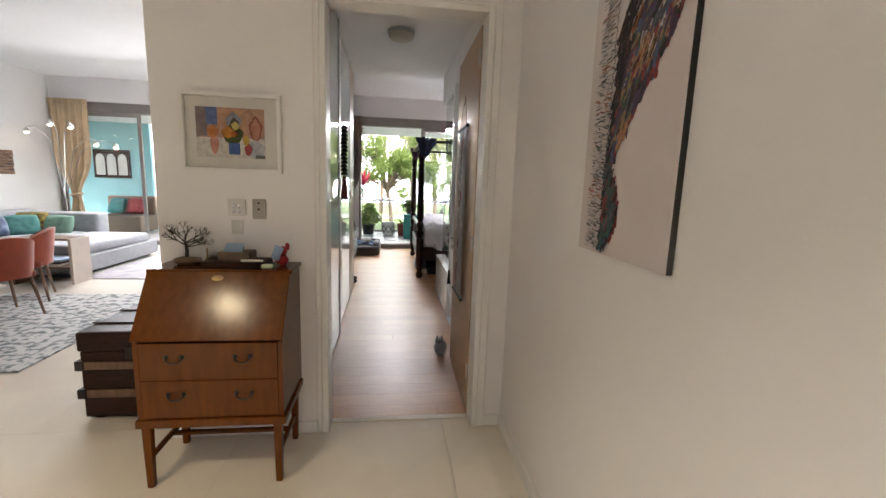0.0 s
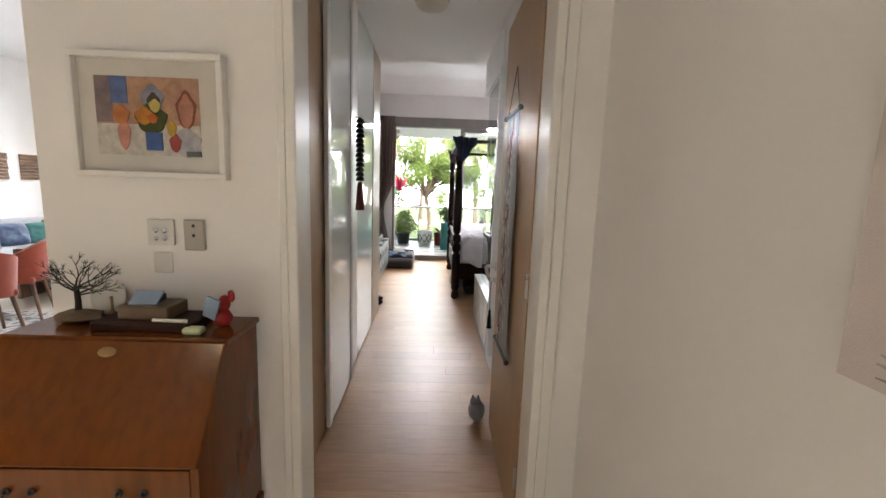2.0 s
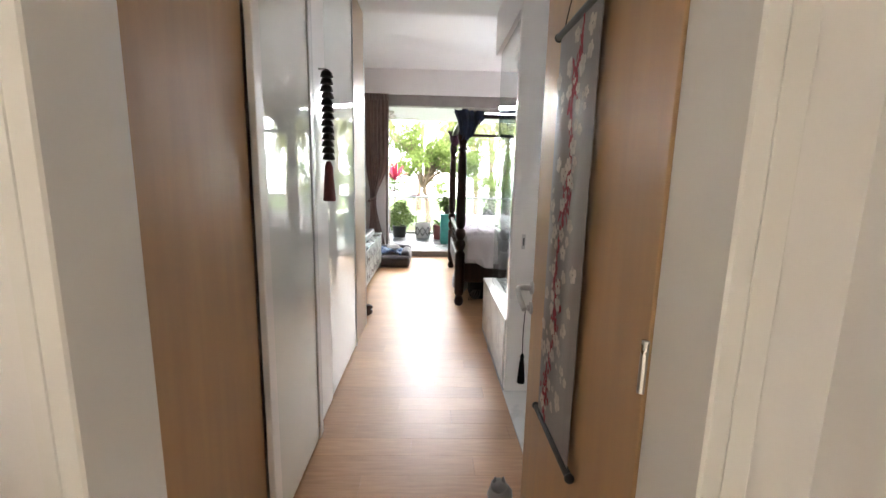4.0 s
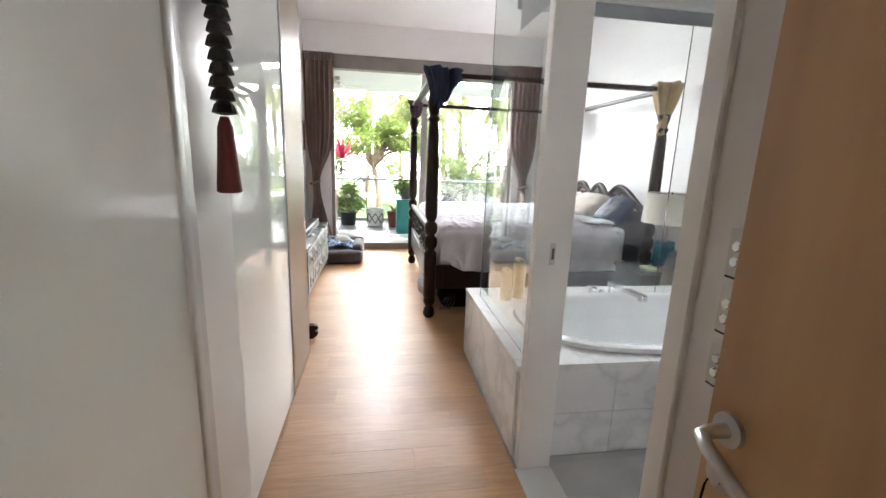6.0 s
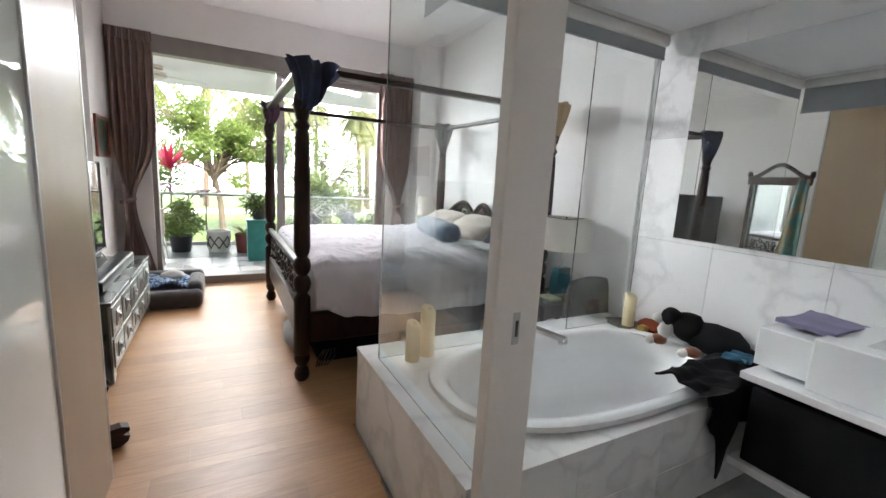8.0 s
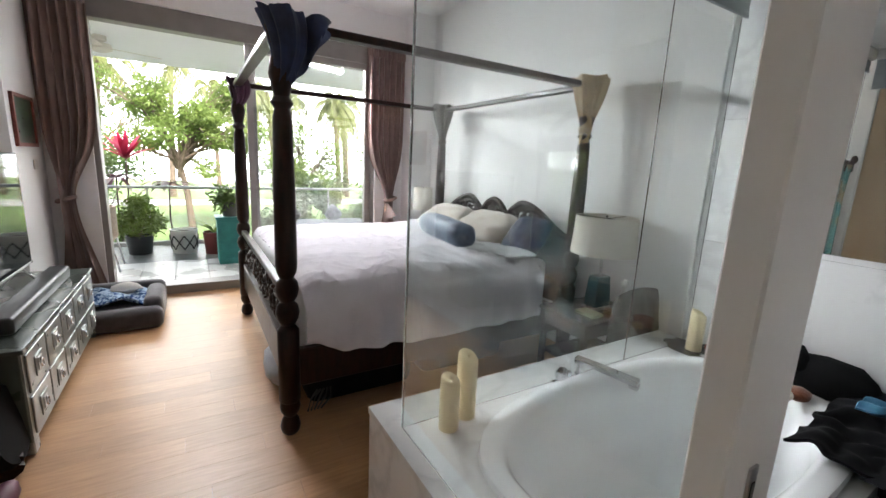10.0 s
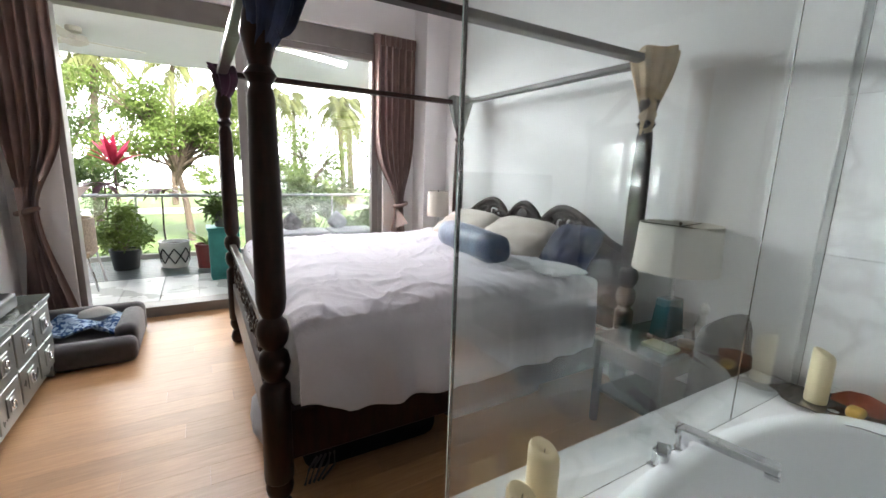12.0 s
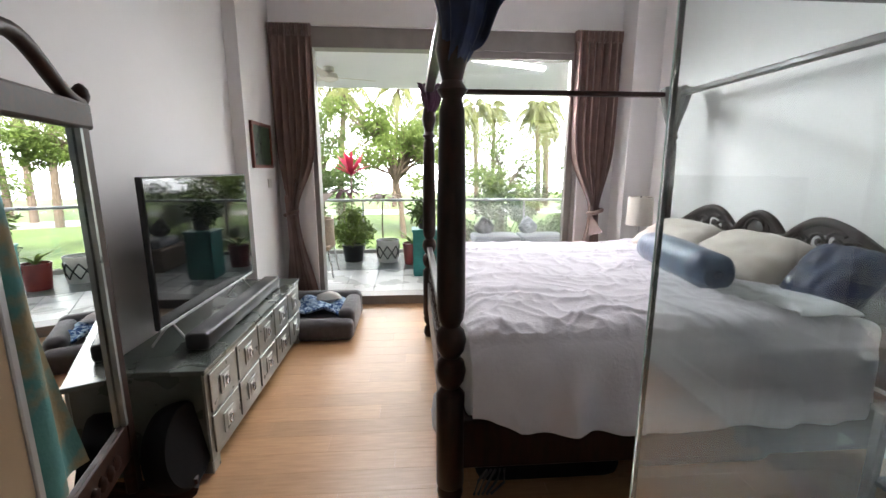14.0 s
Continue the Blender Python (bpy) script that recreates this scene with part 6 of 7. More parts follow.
# ---- balcony ----
mono("balcony_slab", bx(-9, 8, 9.87, 12.6, -0.3, 0.068), M_PATH, "concrete balcony slab", "floor", kind="structure")
mono("ceiling_balcony", bx(-9, 8, 9.87, 12.45, 2.83, 3.3), M_CEIL, "white balcony soffit", "ceiling", kind="structure")
mono("wall_facade", bx(-9, 8, 9.87, 9.90, 2.931, 2.829 + 0.002), M_WALL, "white facade strip", "wall", kind="structure")
mono("wall_balcony_end", bx(3.3, 3.42, 9.87, 12.4, 0.0, 2.829), M_WALL, "white balcony side wall", "wall", kind="structure")
mono("wall_balcony_divider", bx(-2.15, -1.95, 9.87, 11.4, 0.0, 2.829), M_WALL, "white wall between the balconies", "wall", kind="structure")
mono("wall_balcony_teal", bx(-8.9, -6.4, 12.3, 12.42, 0.0, 2.829), M_TEAL_WALL, "turquoise painted balcony wall", "wall", kind="structure")
rail = thing("balcony_railing", "glass balcony railing with a steel handrail", "railing", (0.5, 12.3, 0.07))
hrail = bmesh.new()
tube(hrail, [(-6.2, 12.3, 0.985), (6.5, 12.3, 0.985)], 0.022, 12)
part("handrail", hrail, M_STEEL, rail, smooth=60)
part("kerb", bx(-6.2, 6.5, 12.24, 12.36, 0.069, 0.13), M_PATH, rail)
for k in range(9):
    x = -6.1 + k * 1.4
    g = part("pane", bx(x, x + 1.37, 12.295, 12.307, 0.13, 0.93), M_WGLASS, rail)
    g.visible_shadow = False
    part("post", bx(x + 1.372, x + 1.398, 12.28, 12.32, 0.13, 0.965, bevel=0.003), M_STEEL, rail)


def leaf_cloud(centres, count, size, rnd, shape=(1, 0.4), droop=0.3):
    """Many single leaves scattered through lumpy clumps."""
    vs, fs = [], []
    for _ in range(count):
        c, r = rnd.choice(centres)
        d = Vector((rnd.gauss(0, 1), rnd.gauss(0, 1), rnd.gauss(0, 1))).normalized() * (rnd.random() ** 0.4)
        p = Vector(c) + Vector((d.x * r[0], d.y * r[1], d.z * r[2]))
        a = Vector((rnd.gauss(0, 1), rnd.gauss(0, 1), rnd.gauss(0, 0.6) - droop)).normalized()
        b = a.cross(Vector((rnd.gauss(0, 1), rnd.gauss(0, 1), rnd.gauss(0, 1)))).normalized()
        s = size * rnd.uniform(0.6, 1.3)
        n = a.cross(b) * s * 0.12
        i = len(vs)
        vs += [p, p + a * s * 0.5 * shape[0] + b * s * 0.5 * shape[1] + n, p + a * s * shape[0], p + a * s * 0.5 * shape[0] - b * s * 0.5 * shape[1] + n]
        fs.append((i, i + 1, i + 2, i + 3))
    return vs, fs


def leaves(name, data, mat, parent=None, label=""):
    me = bpy.data.meshes.new(name)
    me.from_pydata([tuple(v) for v in data[0]], [], data[1])
    me.materials.append(mat)
    return link(name, me, parent, label)


def strap_leaves(base, n, length, width, rnd, lift=0.9, mat=None, parent=None, name="leaves", curl=1.0):
    bm = bmesh.new()
    for k in range(n):
        a = 2.4 * k + rnd.uniform(-0.3, 0.3)
        up = lift * rnd.uniform(0.5, 1.2)
        L = length * rnd.uniform(0.7, 1.15)
        pts = []
        for j in range(7):
            f = j / 6
            r = L * f * math.cos(up * (1 - 0.5 * curl * f))
            z = L * (math.sin(up) * f - 0.45 * curl * f * f * math.cos(up))
            w = width * math.sin(math.pi * (0.12 + 0.86 * f)) ** 0.8
            c = Vector((base[0] + r * math.cos(a), base[1] + r * math.sin(a), base[2] + z))
            s = Vector((-math.sin(a), math.cos(a), 0)) * w / 2
            pts.append((bm.verts.new(c - s), bm.verts.new(c + s)))
        for p, q in zip(pts, pts[1:]):
            bm.faces.new((p[0], p[1], q[1], q[0]))
    return part(name, bm, mat, parent)


rnd = random.Random(21)


def pot(parent, x, y, z, r, h, mat, flare=0.8):
    p = part("pot", lathe(bmesh.new(), [(r * flare, 0), (r * 0.97, h * 0.9), (r, h * 0.9), (r, h), (r * 0.9, h), (r * 0.88, h * 0.9)], (x, y, z), 24), mat, parent, smooth=40)
    part("soil", lathe(bmesh.new(), [(r * 0.87, 0), (0.01, 0.01)], (x, y, z + h * 0.89), 16), M_SOIL, p)
    return p


BZ = 0.096
bush = thing("potted_plant", "leafy green shrub in a black pot", "potted plant", (-0.6, 11.55, BZ), group="balcony pots")
pot(bush, -0.60, 11.55, BZ, 0.17, 0.26, M_BLACK)
leaves("foliage", leaf_cloud([((-0.60, 11.55, 0.62), (0.30, 0.30, 0.30)), ((-0.45, 11.5, 0.55), (0.2, 0.2, 0.18)), ((-0.75, 11.55, 0.52), (0.18, 0.2, 0.18)), ((-0.58, 11.5, 0.80), (0.16, 0.16, 0.15))], 1500, 0.075, rnd, (1, 0.38)), M_LEAF_L, bush)
bm = bmesh.new()
for k in range(7):
    a = k * 0.9
    tube(bm, [(-0.6, 11.55, 0.33), (-0.6 + 0.1 * math.cos(a), 11.55 + 0.1 * math.sin(a), 0.5), (-0.6 + 0.2 * math.cos(a), 11.55 + 0.2 * math.sin(a), 0.72)], 0.008, 5, 0.003)
part("stems", bm, M_BARK, bush)
wp = thing("white_lattice_pot", "white pot with a black diamond lattice", "plant pot", (-0.06, 11.5, BZ), group="balcony pots")
p = pot(wp, -0.06, 11.50, BZ, 0.18, 0.34, M_POTW, 0.86)
for k in range(8):
    bm = bmesh.new()
    for s in (-1, 1):
        pts = []
        for j in range(9):
            f = j / 8
            a = 2 * math.pi * (k + 0.5 + s * (f - 0.5)) / 8
            r = 0.157 + 0.021 * f + 0.003
            pts.append((-0.06 + r * math.cos(a), 11.50 + r * math.sin(a), BZ + 0.06 + 0.20 * f))
        tube(bm, pts, 0.009, 5)
    part("lattice_band", bm, M_BLACK, p, "dark lattice line")
rp = thing("potted_plant", "spiky green plant in a red pot", "potted plant", (0.32, 11.3, BZ), group="balcony pots")
pot(rp, 0.32, 11.30, BZ, 0.15, 0.32, mk("red_glazed_pot", (0.20, 0.03, 0.025), (0.15, 0.02, 0.02), rough=0.3))
strap_leaves((0.32, 11.30, BZ + 0.30), 22, 0.42, 0.035, rnd, 0.9, M_LEAF_L, rp, "foliage")
tc = thing("teal_cabinet", "small teal painted wooden cabinet", "cabinet", (0.5, 10.65, BZ))
part("body", bx(0.33, 0.66, 10.50, 10.82, BZ + 0.03, 0.70, bevel=0.005), M_TEALP, tc)
part("top", bx(0.315, 0.675, 10.485, 10.835, 0.701, 0.725, bevel=0.004), M_TEALP, tc)
part("door", bx(0.35, 0.64, 10.492, 10.4995, 0.17, 0.66, bevel=0.003), M_TEALP, tc)
part("plinth", bx(0.34, 0.65, 10.51, 10.81, BZ, BZ + 0.029), M_TEALP, tc)
tp = thing("potted_plant", "dark leafy plant in a grey pot on a cabinet", "potted plant", (0.5, 10.66, 0.726), group="balcony pots")
pot(tp, 0.50, 10.66, 0.726, 0.11, 0.2, M_DKGREYF)
leaves("foliage", leaf_cloud([((0.48, 10.66, 1.0), (0.18, 0.18, 0.15)), ((0.42, 10.62, 0.95), (0.15, 0.12, 0.12))], 380, 0.10, rnd, (1, 0.3)), M_LEAF, tp)
wc = thing("wicker_chair", "brown wicker balcony armchair with metal legs", "chair", (-1.0, 10.7, BZ))
part("seat", bx(-1.30, -0.75, 10.45, 10.95, 0.46, 0.52, bevel=0.02, seg=2), M_WICKER, wc)
part("backrest", sheet(bmesh.new(), lambda u, v: Vector((-1.03 + 0.30 * math.cos(-1.2 + 2.9 * u), 10.72 + 0.28 * math.sin(-1.2 + 2.9 * u), 0.50 + 0.36 * v + 0.0)), 24, 10, 0.025), M_WICKER, wc, smooth=50)
for x, y in ((-1.27, 10.48), (-0.78, 10.48), (-1.27, 10.92), (-0.78, 10.92)):
    part("leg", tube(bmesh.new(), [(x, y, 0.47), (x + (0.06 if x > -0.95 else -0.03), y, BZ)], 0.012, 8), M_STEEL, wc)
oc = thing("outdoor_sofa", "low outdoor sofa with grey cushions", "sofa", (1.9, 11.2, BZ))
part("base", bx(1.2, 2.6, 10.9, 11.6, BZ, 0.42, bevel=0.02), M_WICKER, oc)
for x in (1.22, 1.93):
    part("seat_cushion", bx(x, x + 0.68, 10.92, 11.45, 0.421, 0.55, bevel=0.04, seg=3), M_GREYF, oc, smooth=60)
pillow("outdoor_cushion", (1.42, 11.34, 0.64), (0.27, 0.27, 0.12), (70, 45, 0), M_DKGREYF, "dark cushion tilted on the outdoor sofa", 31)
pillow("outdoor_cushion", (2.1, 11.34, 0.64), (0.27, 0.27, 0.12), (70, 45, 0), M_GREYF, "grey cushion tilted on the outdoor sofa", 33)
fan = thing("ceiling_fan", "cream three-bladed ceiling fan above the balcony", "ceiling fan", (-0.75, 11.0, 2.83))
part("canopy", lathe(bmesh.new(), [(0.07, 0), (0.07, -0.05), (0.03, -0.07)], (-0.75, 11.0, 2.829), 18), M_SHADE, fan, smooth=40)
part("motor", lathe(bmesh.new(), [(0.02, -0.07), (0.11, -0.09), (0.12, -0.15), (0.06, -0.18), (0.01, -0.19)], (-0.75, 11.0, 2.829), 22), M_SHADE, fan, smooth=40)
for k in range(3):
    part("blade", box(bmesh.new(), 0.1, 0.62, -0.06, 0.06, 0, 0.008, bevel=0.003, rot=Matrix.Translation((-0.75, 11.0, 2.70)) @ Matrix.Rotation(k * 2.094 + 0.35, 4, "Z") @ Matrix.Rotation(radians(10), 4, "X")), M_SHADE, fan)

# ---- garden and distance ----
mono("ground", bx(-600, 600, 12.62, 44, -1.4, -0.62), M_GRASS, "green lawn running to the shore", "ground", kind="structure")
mono("path", bx(-300, 300, 25.0, 27.2, -0.62, -0.60), M_PATH, "pale garden path across the lawn", "path", kind="structure")
mono("path_terrace", bx(-60, 60, 12.64, 15.2, -0.62, -0.598), M_PATH, "pale paving below the balcony", "pavement", kind="structure")
mono("water", bx(-3000, 3000, 44, 4000, -1.5, -0.95), M_WATER, "bright calm sea beyond the lawn", "water", kind="structure")
bm = bmesh.new()
for k in range(14):
    blob(bm, (-1500 + k * 240 + rnd.uniform(-50, 50), 2600, -10), (260, 120, rnd.uniform(25, 55)), k, 0.3, 2)
mono("backdrop_island", bm, M_HILL, "low wooded islands on the horizon", "island", kind="structure", smooth=60)


# Glowing sheet set up in place of open sky above the sea.
mono("backdrop", bx(-260, 260, 90.0, 90.5, -0.9, 70), M_SKY_GLOW, "glowing white sheet standing in for the sky", "sky", kind="structure")


def leafy_tree(x, y, h, clumps, count, size, mat, label, lean=0.0):
    t = thing("tree", label, "tree", (x, y, -0.62), group="garden trees")
    bm = bmesh.new()
    top = Vector((x + lean, y, -0.62 + h * 0.5))
    tube(bm, [(x, y, -0.66), (x + lean * 0.3, y, -0.62 + h * 0.25), top], 0.10, 8, 0.06)
    for c, r in clumps:
        c = Vector(c)
        mid = (top + c) / 2 + Vector((rnd.uniform(-0.2, 0.2), rnd.uniform(-0.2, 0.2), rnd.uniform(-0.1, 0.2)))
        tube(bm, [top - Vector((0, 0, rnd.uniform(0, h * 0.15))), mid, c], 0.045, 6, 0.012)
        for _ in range(4):
            e = c + Vector((rnd.gauss(0, 1) * r[0] * 0.7, rnd.gauss(0, 1) * r[1] * 0.7, rnd.gauss(0, 1) * r[2] * 0.7))
            tube(bm, [mid, (mid + e) / 2 + Vector((0, 0, 0.1)), e], 0.018, 5, 0.005)
    part("trunk", bm, M_BARK, t)
    leaves("crown", leaf_cloud(clumps, count, size, rnd), mat, t)
    return t


def clump(x, y, z, sx, sy, sz, n, r):
    return [((x + rnd.gauss(0, sx), y + rnd.gauss(0, sy), z + rnd.gauss(0, sz)), (r * rnd.uniform(0.7, 1.3), r * rnd.uniform(0.7, 1.2), r * rnd.uniform(0.5, 0.9))) for _ in range(n)]


leafy_tree(0.05, 18.0, 4.2, clump(-0.30, 18.0, 2.45, 1.0, 0.7, 0.55, 30, 0.52), 17000, 0.115, M_LEAF_L, "spreading garden tree with bright green leaves", -0.25)
leafy_tree(-2.7, 19.5, 4.4, clump(-2.6, 19.5, 2.2, 0.9, 0.8, 0.9, 20, 0.6), 9500, 0.115, M_LEAF, "dense green garden tree")
leafy_tree(2.9, 17.0, 3.4, clump(2.6, 17.0, 1.35, 0.85, 0.5, 0.6, 16, 0.45), 6000, 0.105, M_LEAF_L, "bushy bright green tree")
leafy_tree(-6.5, 22, 5.0, clump(-6.5, 22, 3.0, 1.4, 1, 0.8, 14, 0.8), 2600, 0.22, M_LEAF, "dense green garden tree")
leafy_tree(9.5, 24, 4.6, clump(9.5, 24, 2.2, 1.2, 1, 0.6, 12, 0.8), 2200, 0.22, M_LEAF, "dense green garden tree")


def shrub(x, y, clumps, count, size, mat, label):
    t = thing("shrub", label, "shrub", (x, y, -0.62), group="garden shrubs")
    bm = bmesh.new()
    for c, r in clumps:
        tube(bm, [(x, y, -0.64), (Vector((x, y, -0.62)) + Vector(c)) / 2 + Vector((rnd.uniform(-0.1, 0.1), 0, 0)), c], 0.02, 5, 0.006)
    part("stems", bm, M_BARK, t)
    leaves("foliage", leaf_cloud(clumps, count, size, rnd), mat, t)


shrub(-1.9, 14.2, clump(-1.9, 14.2, 0.75, 0.5, 0.35, 0.45, 14, 0.38), 3800, 0.11, M_LEAF, "tall green shrub outside the railing")
shrub(2.2, 14.0, clump(2.2, 14.0, 0.40, 0.75, 0.35, 0.30, 16, 0.34), 4200, 0.09, mk("grey_green_leaf", (0.22, 0.27, 0.15), (0.12, 0.16, 0.08), scale=3, rough=0.6, bump=0), "pale grey-green shrub outside the railing")
shrub(4.2, 14.6, clump(4.0, 14.6, 0.4, 0.6, 0.4, 0.3, 9, 0.35), 1500, 0.1, M_LEAF, "green shrub outside the railing")
shrub(-3.8, 15, clump(-3.8, 15, 0.5, 0.7, 0.4, 0.4, 10, 0.4), 1800, 0.12, M_LEAF, "green shrub outside the railing")
for x, y, z, L, n, mat, lab in ((-0.88, 13.6, 1.38, 0.52, 22, M_LEAF_R, "red cordyline plant with upright strap leaves"), (-0.28, 13.7, 0.95, 0.55, 20, M_LEAF_D, "maroon cordyline plant with drooping leaves"), (-1.05, 13.7, 1.05, 0.55, 16, M_LEAF_D, "maroon cordyline plant with drooping leaves")):
    t = thing("cordyline", lab, "plant", (x, y, -0.62), group="cordylines")
    part("stem", tube(bmesh.new(), [(x + 0.05, y, -0.64), (x - 0.02, y, 0.3), (x, y, z)], 0.02, 6, 0.014), M_BARK, t)
    strap_leaves((x, y, z), n, L, 0.085, rnd, 1.05 if mat is M_LEAF_R else 0.45, mat, t, "foliage", 0.5 if mat is M_LEAF_R else 1.4)


def palm(x, y, h, r, n=26, lean=0.3, label="tall fan palm with drooping fronds"):
    t = thing("palm_tree", label, "palm tree", (x, y, -0.62), group="palms")
    top = Vector((x + lean, y, -0.62 + h))
    bm = bmesh.new()
    tube(bm, [(x, y, -0.66), (x + lean * 0.2, y, -0.62 + h * 0.35), (x + lean * 0.6, y, -0.62 + h * 0.7), top], 0.15, 10, 0.09)
    part("trunk", bm, M_BARK, t)
    vs, fs = [], []
    for k in range(n):
        a = 2.4 * k + rnd.uniform(-0.2, 0.2)
        el = rnd.uniform(-0.9, 1.1)
        L = r * rnd.uniform(0.8, 1.1)
        prev = []
        for j in range(10):
            f = j / 9
            d = L * f * max(0.2, math.cos(el) * (1 - 0.25 * f))
            z = L * (math.sin(el) * f - 0.75 * f * f)
            prev.append(top + Vector((d * math.cos(a), d * math.sin(a), z)))
        for j in range(2, 10):
            c, tang = prev[j], (prev[j] - prev[j - 1]).normalized()
            side = tang.cross(Vector((0, 0, 1))).normalized()
            for s in (-1, 1):
                for q in (0, 0.5):
                    b = c - tang * (q * L / 9)
                    ln = L * 0.34 * (1.1 - 0.5 * abs(j / 9 - 0.6))
                    tip = b + side * s * ln * 0.6 + tang * ln * 0.55 - Vector((0, 0, ln * rnd.uniform(0.45, 0.85)))
                    i = len(vs)
                    vs += [b - tang * 0.045, b + tang * 0.045, tip]
                    fs.append((i, i + 1, i + 2))
    leaves("crown", (vs, fs), M_LEAF_P, t)


for x, y, h, r in ((-4.6, 26, 6.0, 1.9), (-0.7, 29, 6.4, 1.9), (3.7, 27, 5.2, 1.7), (5.1, 30, 5.6, 1.8), (8.1, 29, 5.5, 1.8), (8.6, 31, 5.2, 1.6), (-8.5, 27, 6.2, 1.9), (13.5, 30, 6, 1.9), (-13, 30, 6.3, 2), (1.6, 34, 6.0, 1.8), (-2.7, 23, 5.2, 1.7), (2.6, 25, 4.7, 1.5), (6.7, 26, 5.0, 1.6)):
    palm(x, y, h, r, lean=rnd.uniform(-0.3, 0.4))

# ---- living room ----
sofa = thing("corner_sofa", "large light grey corner sofa", "sofa", (-5.6, 7.4, 0))
part("base", bx(-6.75, -4.4, 6.42, 8.5, 0.05, 0.30, bevel=0.02), M_GREYF, sofa)
for a, b in ((-6.45, -5.45), (-5.43, -4.42)):
    part("seat_cushion", bx(a, b, 6.6, 8.3, 0.301, 0.45, bevel=0.05, seg=3), M_GREYF, sofa, smooth=60)
part("backrest", bx(-6.80, -6.48, 5.2, 8.7, 0.30, 0.80, bevel=0.06, seg=3), M_GREYF, sofa, smooth=60)
part("backrest", bx(-6.47, -5.3, 8.32, 8.65, 0.30, 0.78, bevel=0.06, seg=3), M_GREYF, sofa, smooth=60)
part("base_extension", bx(-6.75, -5.6, 5.2, 6.41, 0.05, 0.44, bevel=0.03, seg=2), M_GREYF, sofa)
part("plinth", bx(-6.7, -4.5, 6.5, 8.4, 0.0, 0.05), M_BLACK, sofa)
rack = thing("magazine_rack", "wooden end shelf holding magazines beside the sofa", "shelf", (-4.57, 6.22, 0))
part("side", bx(-4.95, -4.91, 6.05, 6.40, 0, 0.62, bevel=0.003), M_LEGW, rack)
part("side", bx(-4.24, -4.20, 6.05, 6.40, 0, 0.62, bevel=0.003), M_PILLOW, rack)
for z in (0.22, 0.60):
    part("shelf", bx(-4.91, -4.24, 6.05, 6.40, z, z + 0.025), M_LEGW, rack)
for k in range(3):
    mono("magazine", bx(-4.8 + 0.02 * k, -4.4 + 0.015 * k, 6.08, 6.34, 0.246 + 0.03 * k, 0.274 + 0.03 * k), (M_PLASTIC, M_DKGREYF, M_LTBLUE)[k], "magazine stacked on the end shelf", "magazine", group="magazines")
for x, y, z, rz, mat, lab in ((-6.25, 8.15, 0.62, 20, mk("yellow_print", (0.42, 0.32, 0.06), (0.10, 0.07, 0.04), scale=16, rough=0.9), "patterned yellow cushion on the grey sofa"),
                              (-5.75, 8.05, 0.58, 0, mk("sage_green", (0.22, 0.36, 0.28), rough=0.9), "sage green cushion on the grey sofa"), (-6.2, 7.3, 0.62, 70, M_BLUE, "blue cushion on the grey sofa"),
                              (-6.15, 6.8, 0.60, 75, mk("teal_print", (0.12, 0.22, 0.24), (0.30, 0.33, 0.32), scale=18, rough=0.9), "teal patterned cushion on the grey sofa"), (-6.2, 6.2, 0.62, 80, M_DKGREYF, "dark grey cushion on the grey sofa"),
                              (-6.1, 7.75, 0.6, 50, mk("sea_green", (0.08, 0.24, 0.22), rough=0.9), "sea green cushion on the grey sofa")):
    pillow("sofa_cushion", (x, y, z), (0.46, 0.36, 0.15), (68, 0, rz), mat, lab, x + y)


def dining_chair(m):
    c = thing("dining_chair", "rust orange upholstered dining chair with walnut legs", "chair", group="dining chairs", m=m)
    part("seat", bx(-0.24, 0.24, -0.23, 0.25, 0.40, 0.48, bevel=0.035, seg=3), M_RUST, c, smooth=60, local=True)
    part("backrest", sheet(bmesh.new(), lambda u, v: Vector(((0.25 + 0.03 * v) * math.cos(math.pi * (0.0 + u)) * -1, -0.10 - (0.20 + 0.05 * v) * math.sin(math.pi * u), 0.42 + 0.42 * v * (0.7 + 0.3 * math.sin(math.pi * u)))), 24, 10, 0.05), M_RUST, c, smooth=60, local=True)
    for x, y in ((-0.19, -0.2), (0.19, -0.2), (-0.19, 0.2), (0.19, 0.2)):
        part("leg", tube(bmesh.new(), [(x, y, 0.41), (x * 1.3, y * 1.3, 0.0)], 0.02, 8, 0.012), M_LEGW, c, "tapered walnut leg", smooth=60, local=True)
    return c


ch = dining_chair(pose(-3.95, 4.65, 0.011, 0, 0, 62))
copy_thing(ch, pose(-4.25, 5.30, 0.011, 0, 0, 120))
table = thing("dining_table", "round pale dining table", "table", (-4.95, 4.6, 0))
part("top", lathe(bmesh.new(), [(0.60, 0), (0.62, 0.01), (0.62, 0.025), (0.60, 0.03)], (-4.95, 4.6, 0.72), 40), M_WLAM, table)
part("pedestal", lathe(bmesh.new(), [(0.26, 0), (0.25, 0.02), (0.06, 0.06), (0.05, 0.66), (0.12, 0.708)], (-4.95, 4.6, 0.011), 24), M_WLAM, table, smooth=40)
mono("rug", bx(-5.9, -2.75, 3.33, 5.55, 0.0005, 0.011, bevel=0.003), M_RUG, "grey patterned rug under the dining chairs", "rug")
mono("living_rug", bx(-4.39, -2.3, 6.4, 9.2, 0.0005, 0.012, bevel=0.003), M_RUG_B, "pale pink and grey living room rug", "rug")
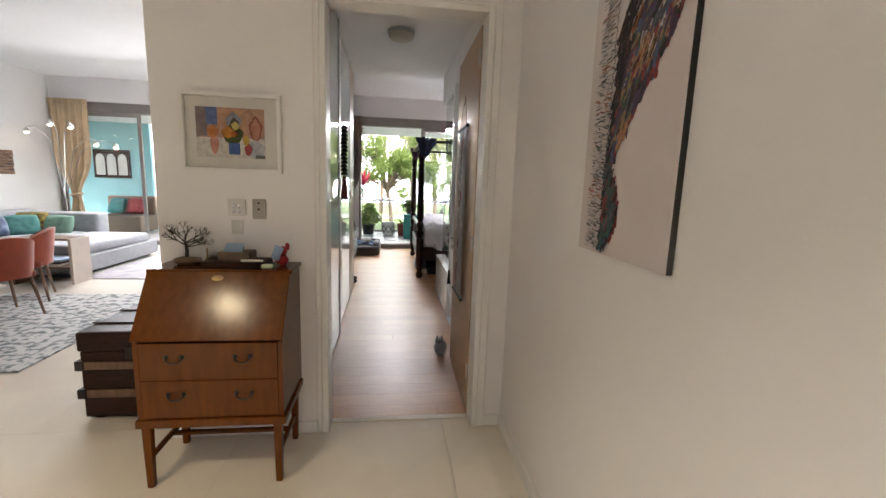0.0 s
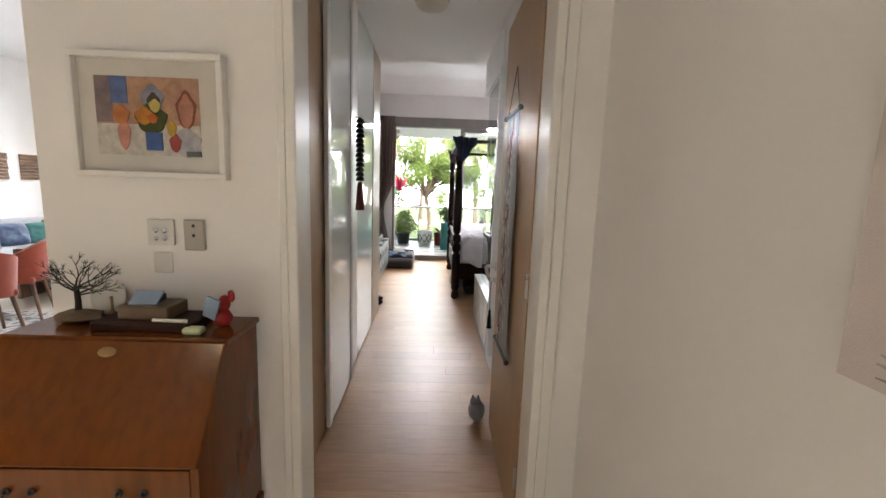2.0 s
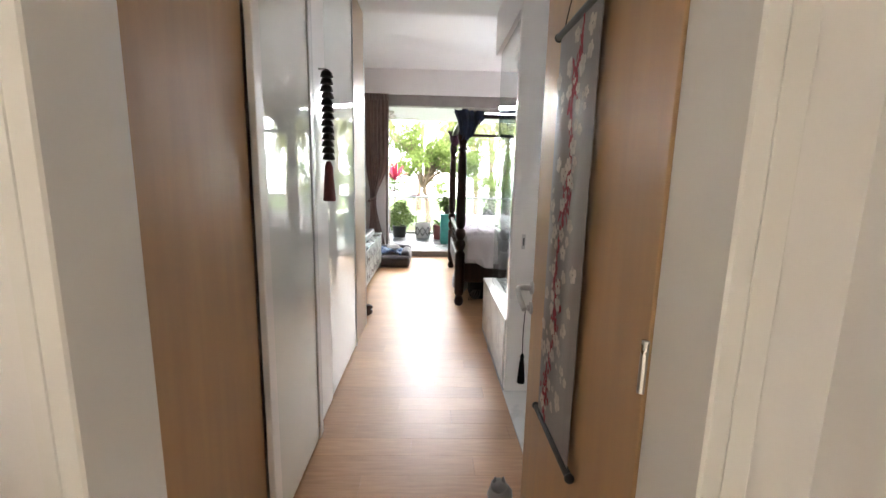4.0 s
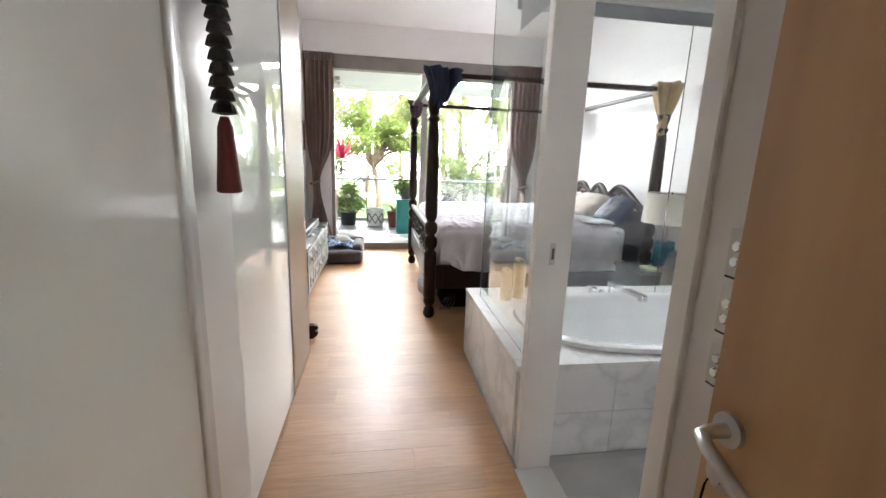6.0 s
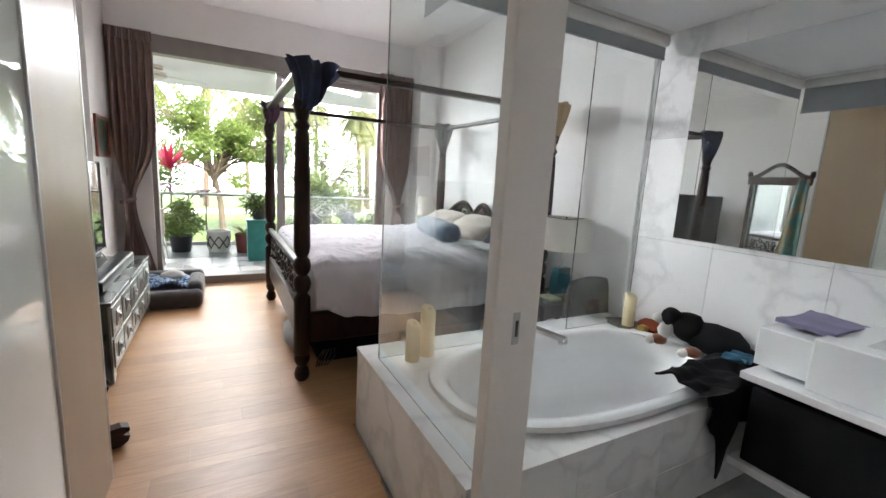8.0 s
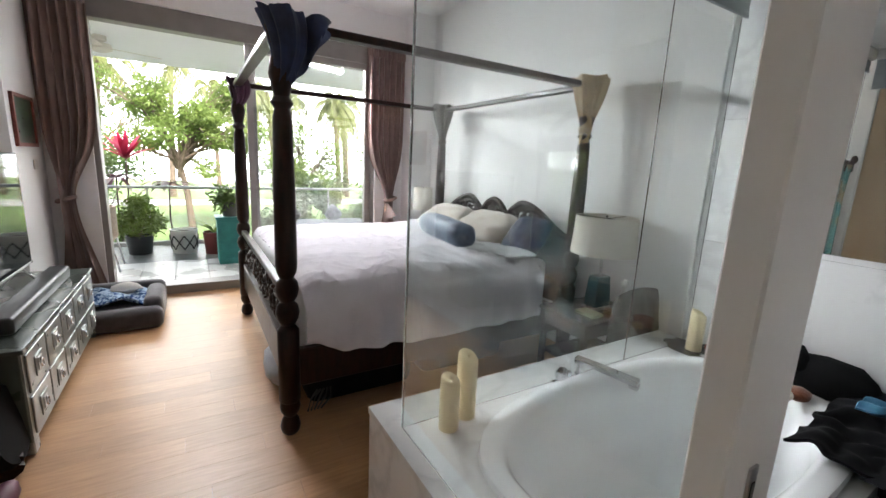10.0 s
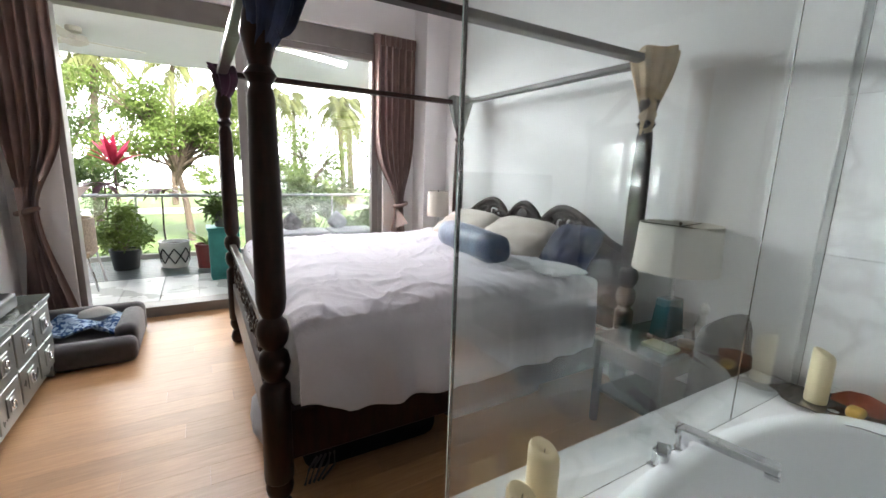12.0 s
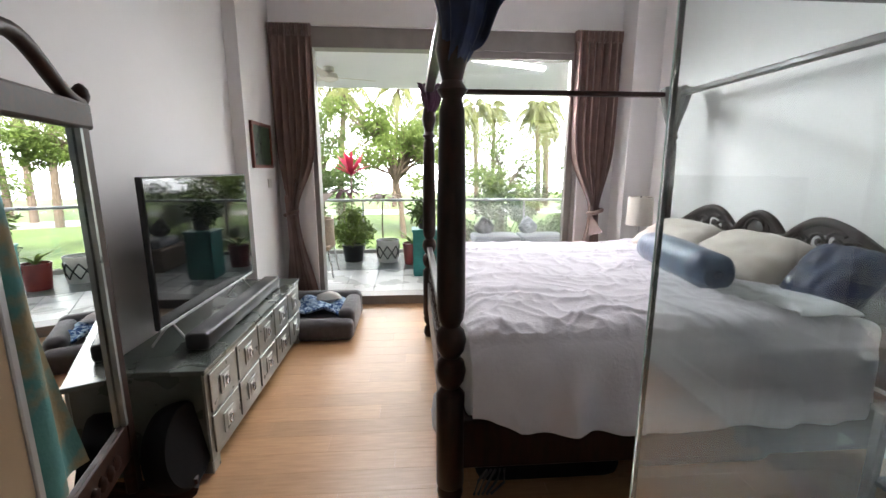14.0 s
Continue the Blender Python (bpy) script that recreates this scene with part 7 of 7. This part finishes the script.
for y0, y1 in ((7.55, 8.03), (8.24, 8.66)):
    w = thing("wall_panel", "square brown driftwood wall panel", "wall art", (-6.84, y0, 1.43), group="driftwood panels")
    for k in range(8):
        z = 1.43 + k * 0.0535
        part("strip", bx(-6.849, -6.815 - 0.006 * (k % 3), y0, y1, z, z + 0.05, bevel=0.006), M_ARTWOOD, w)
arc = thing("arc_floor_lamp", "five-armed chrome arc floor lamp, lit", "floor lamp", (-6.3, 8.95, 0))
part("base", lathe(bmesh.new(), [(0.16, 0), (0.16, 0.02), (0.02, 0.03)], (-6.2, 8.95, 0.0), 24), M_CHROME, arc)
M_BULB = mk("lit_bulb", (0.9, 0.8, 0.6), rough=0.4, bump=0, emit=((1.0, 0.82, 0.55), 5.0))
for x, z in ((-6.68, 2.29), (-6.28, 2.44), (-5.93, 2.40), (-5.52, 2.10), (-5.18, 2.06)):
    bm = bmesh.new()
    tube(bm, [(-6.2, 8.95, 0.02), (-6.22, 8.94, 1.0), (-6.2 + (x + 6.2) * 0.35, 8.9, z * 0.92), (-6.2 + (x + 6.2) * 0.75, 8.86, z + 0.05), (x, 8.82, z)], 0.007, 6)
    a = part("arm", bm, M_CHROME, arc, smooth=60)
    part("head", lathe(bmesh.new(), [(0.02, 0), (0.045, -0.05), (0.05, -0.08), (0.045, -0.08)], (x, 8.82, z), 14), M_CHROME, a, smooth=40)
    part("bulb", blob(bmesh.new(), (x, 8.82, z - 0.075), (0.04, 0.04, 0.035), 1, 0), M_BULB, a, "lit warm bulb", smooth=60)
ap = thing("arched_mirror_frame", "dark frame with three white arched openings", "wall art", (-7.4, 12.3, 1.75))
part("frame", bx(-7.80, -6.90, 12.272, 12.299, 1.38, 2.12, bevel=0.005), M_DARKW, ap)
for k in range(3):
    x0 = -7.74 + k * 0.27
    o = [(x0, 1.46), (x0 + 0.22, 1.46)] + [(x0 + 0.11 + 0.11 * math.cos(a), 1.85 + 0.16 * math.sin(a)) for a in [j * math.pi / 10 for j in range(11)]]
    part("arch", prism(bmesh.new(), o, 0.004, Matrix(((1, 0, 0, 0), (0, 0, -1, 12.2715), (0, 1, 0, 0), (0, 0, 0, 1)))), M_POTW, ap, "white arched opening")
bs = thing("balcony_armchair", "upholstered balcony armchair with bright cushions", "armchair", (-6.6, 11.2, 0.07))
part("seat", bx(-7.1, -6.0, 10.9, 11.7, 0.10, 0.5, bevel=0.04, seg=2), M_WICKER, bs)
part("backrest", bx(-7.1, -6.0, 11.55, 11.75, 0.5, 0.95, bevel=0.04, seg=2), M_WICKER, bs)
part("leg", bx(-7.0, -6.1, 11.0, 11.6, 0.069, 0.10), M_BLACK, bs)
pillow("outdoor_cushion", (-6.3, 11.35, 0.72), (0.42, 0.42, 0.14), (62, 0, 10), M_RED, "red cushion on the balcony armchair", 41)
pillow("outdoor_cushion", (-6.75, 11.35, 0.72), (0.42, 0.42, 0.14), (62, 0, -10), M_TEALP, "teal cushion on the balcony armchair", 43)

# ---- floor pieces ----
def tiles(parent, name, mat, x0, x1, y0, y1, w, d, z1, gap=0.003, thick=0.02, stagger=0.0):
    """Rows of pieces sharing a mesh per size."""
    meshes = {}
    y, r = y0, 0
    while y < y1 - 0.005:
        d2 = min(d, y1 - y)
        x = x0 - (stagger * ((r * 0.37) % 1.0))
        while x < x1 - 0.005:
            a, b = max(x, x0), min(x + w, x1)
            if b - a > 0.01:
                key = (round(b - a, 3), round(d2, 3))
                if key not in meshes:
                    bm = bmesh.new()
                    hx, hy = (b - a - gap) / 2, (d2 - gap) / 2
                    box(bm, -hx, hx, -hy, hy, -thick, 0, bevel=0.0012 if thick > 0.021 or gap > 0.0013 else 0.0004)
                    me = bpy.data.meshes.new(name)
                    bm.to_mesh(me)
                    bm.free()
                    me.materials.append(mat)
                    meshes[key] = me
                ob = new(name, meshes[key])
                ob.location = ((a + b) / 2, y + d2 / 2, z1)
                ob.parent = parent
            x += w
        y += d
        r += 1


floor_bed = thing("floor_bedroom", "honey oak plank floor", "floor", kind="structure")
tiles(floor_bed, "plank", M_PLANK, -0.555, 0.66, 2.546, 5.92, 0.9, 0.15, 0.0, gap=0.0006, stagger=0.9)
tiles(floor_bed, "plank", M_PLANK, -1.19, 2.85, 5.92, 9.655, 1.0, 0.15, 0.0, gap=0.0006, stagger=1.0)
floor_hall = thing("floor_hall", "cream stone tile floor", "floor", kind="structure")
tiles(floor_hall, "tile", M_STONE, -6.84, 0.727, -3.0, 2.499, 1.2, 1.2, 0.0, gap=0.0008)
tiles(floor_hall, "tile", M_STONE, -6.84, -1.36, 2.5, 9.655, 1.2, 1.2, 0.0, gap=0.0008)
floor_bath = thing("floor_bath", "grey veined marble tile floor", "floor", kind="structure")
tiles(floor_bath, "tile", M_MARBLE_FLOOR, 0.84, 2.73, 3.12, 4.66, 0.6, 0.3, 0.0, gap=0.002)
floor_balc = thing("floor_balcony", "pale grey tiled balcony with dark deck boards", "floor", (0, 0, 0), kind="structure")
tiles(floor_balc, "tile", M_TILE, -1.9, 3.7, 9.87, 10.92, 0.35, 0.35, 0.095, gap=0.006, thick=0.024)
tiles(floor_balc, "board", M_DECK, -1.9, 3.7, 10.925, 12.1, 1.4, 0.098, 0.095, gap=0.008, thick=0.024, stagger=1.4)
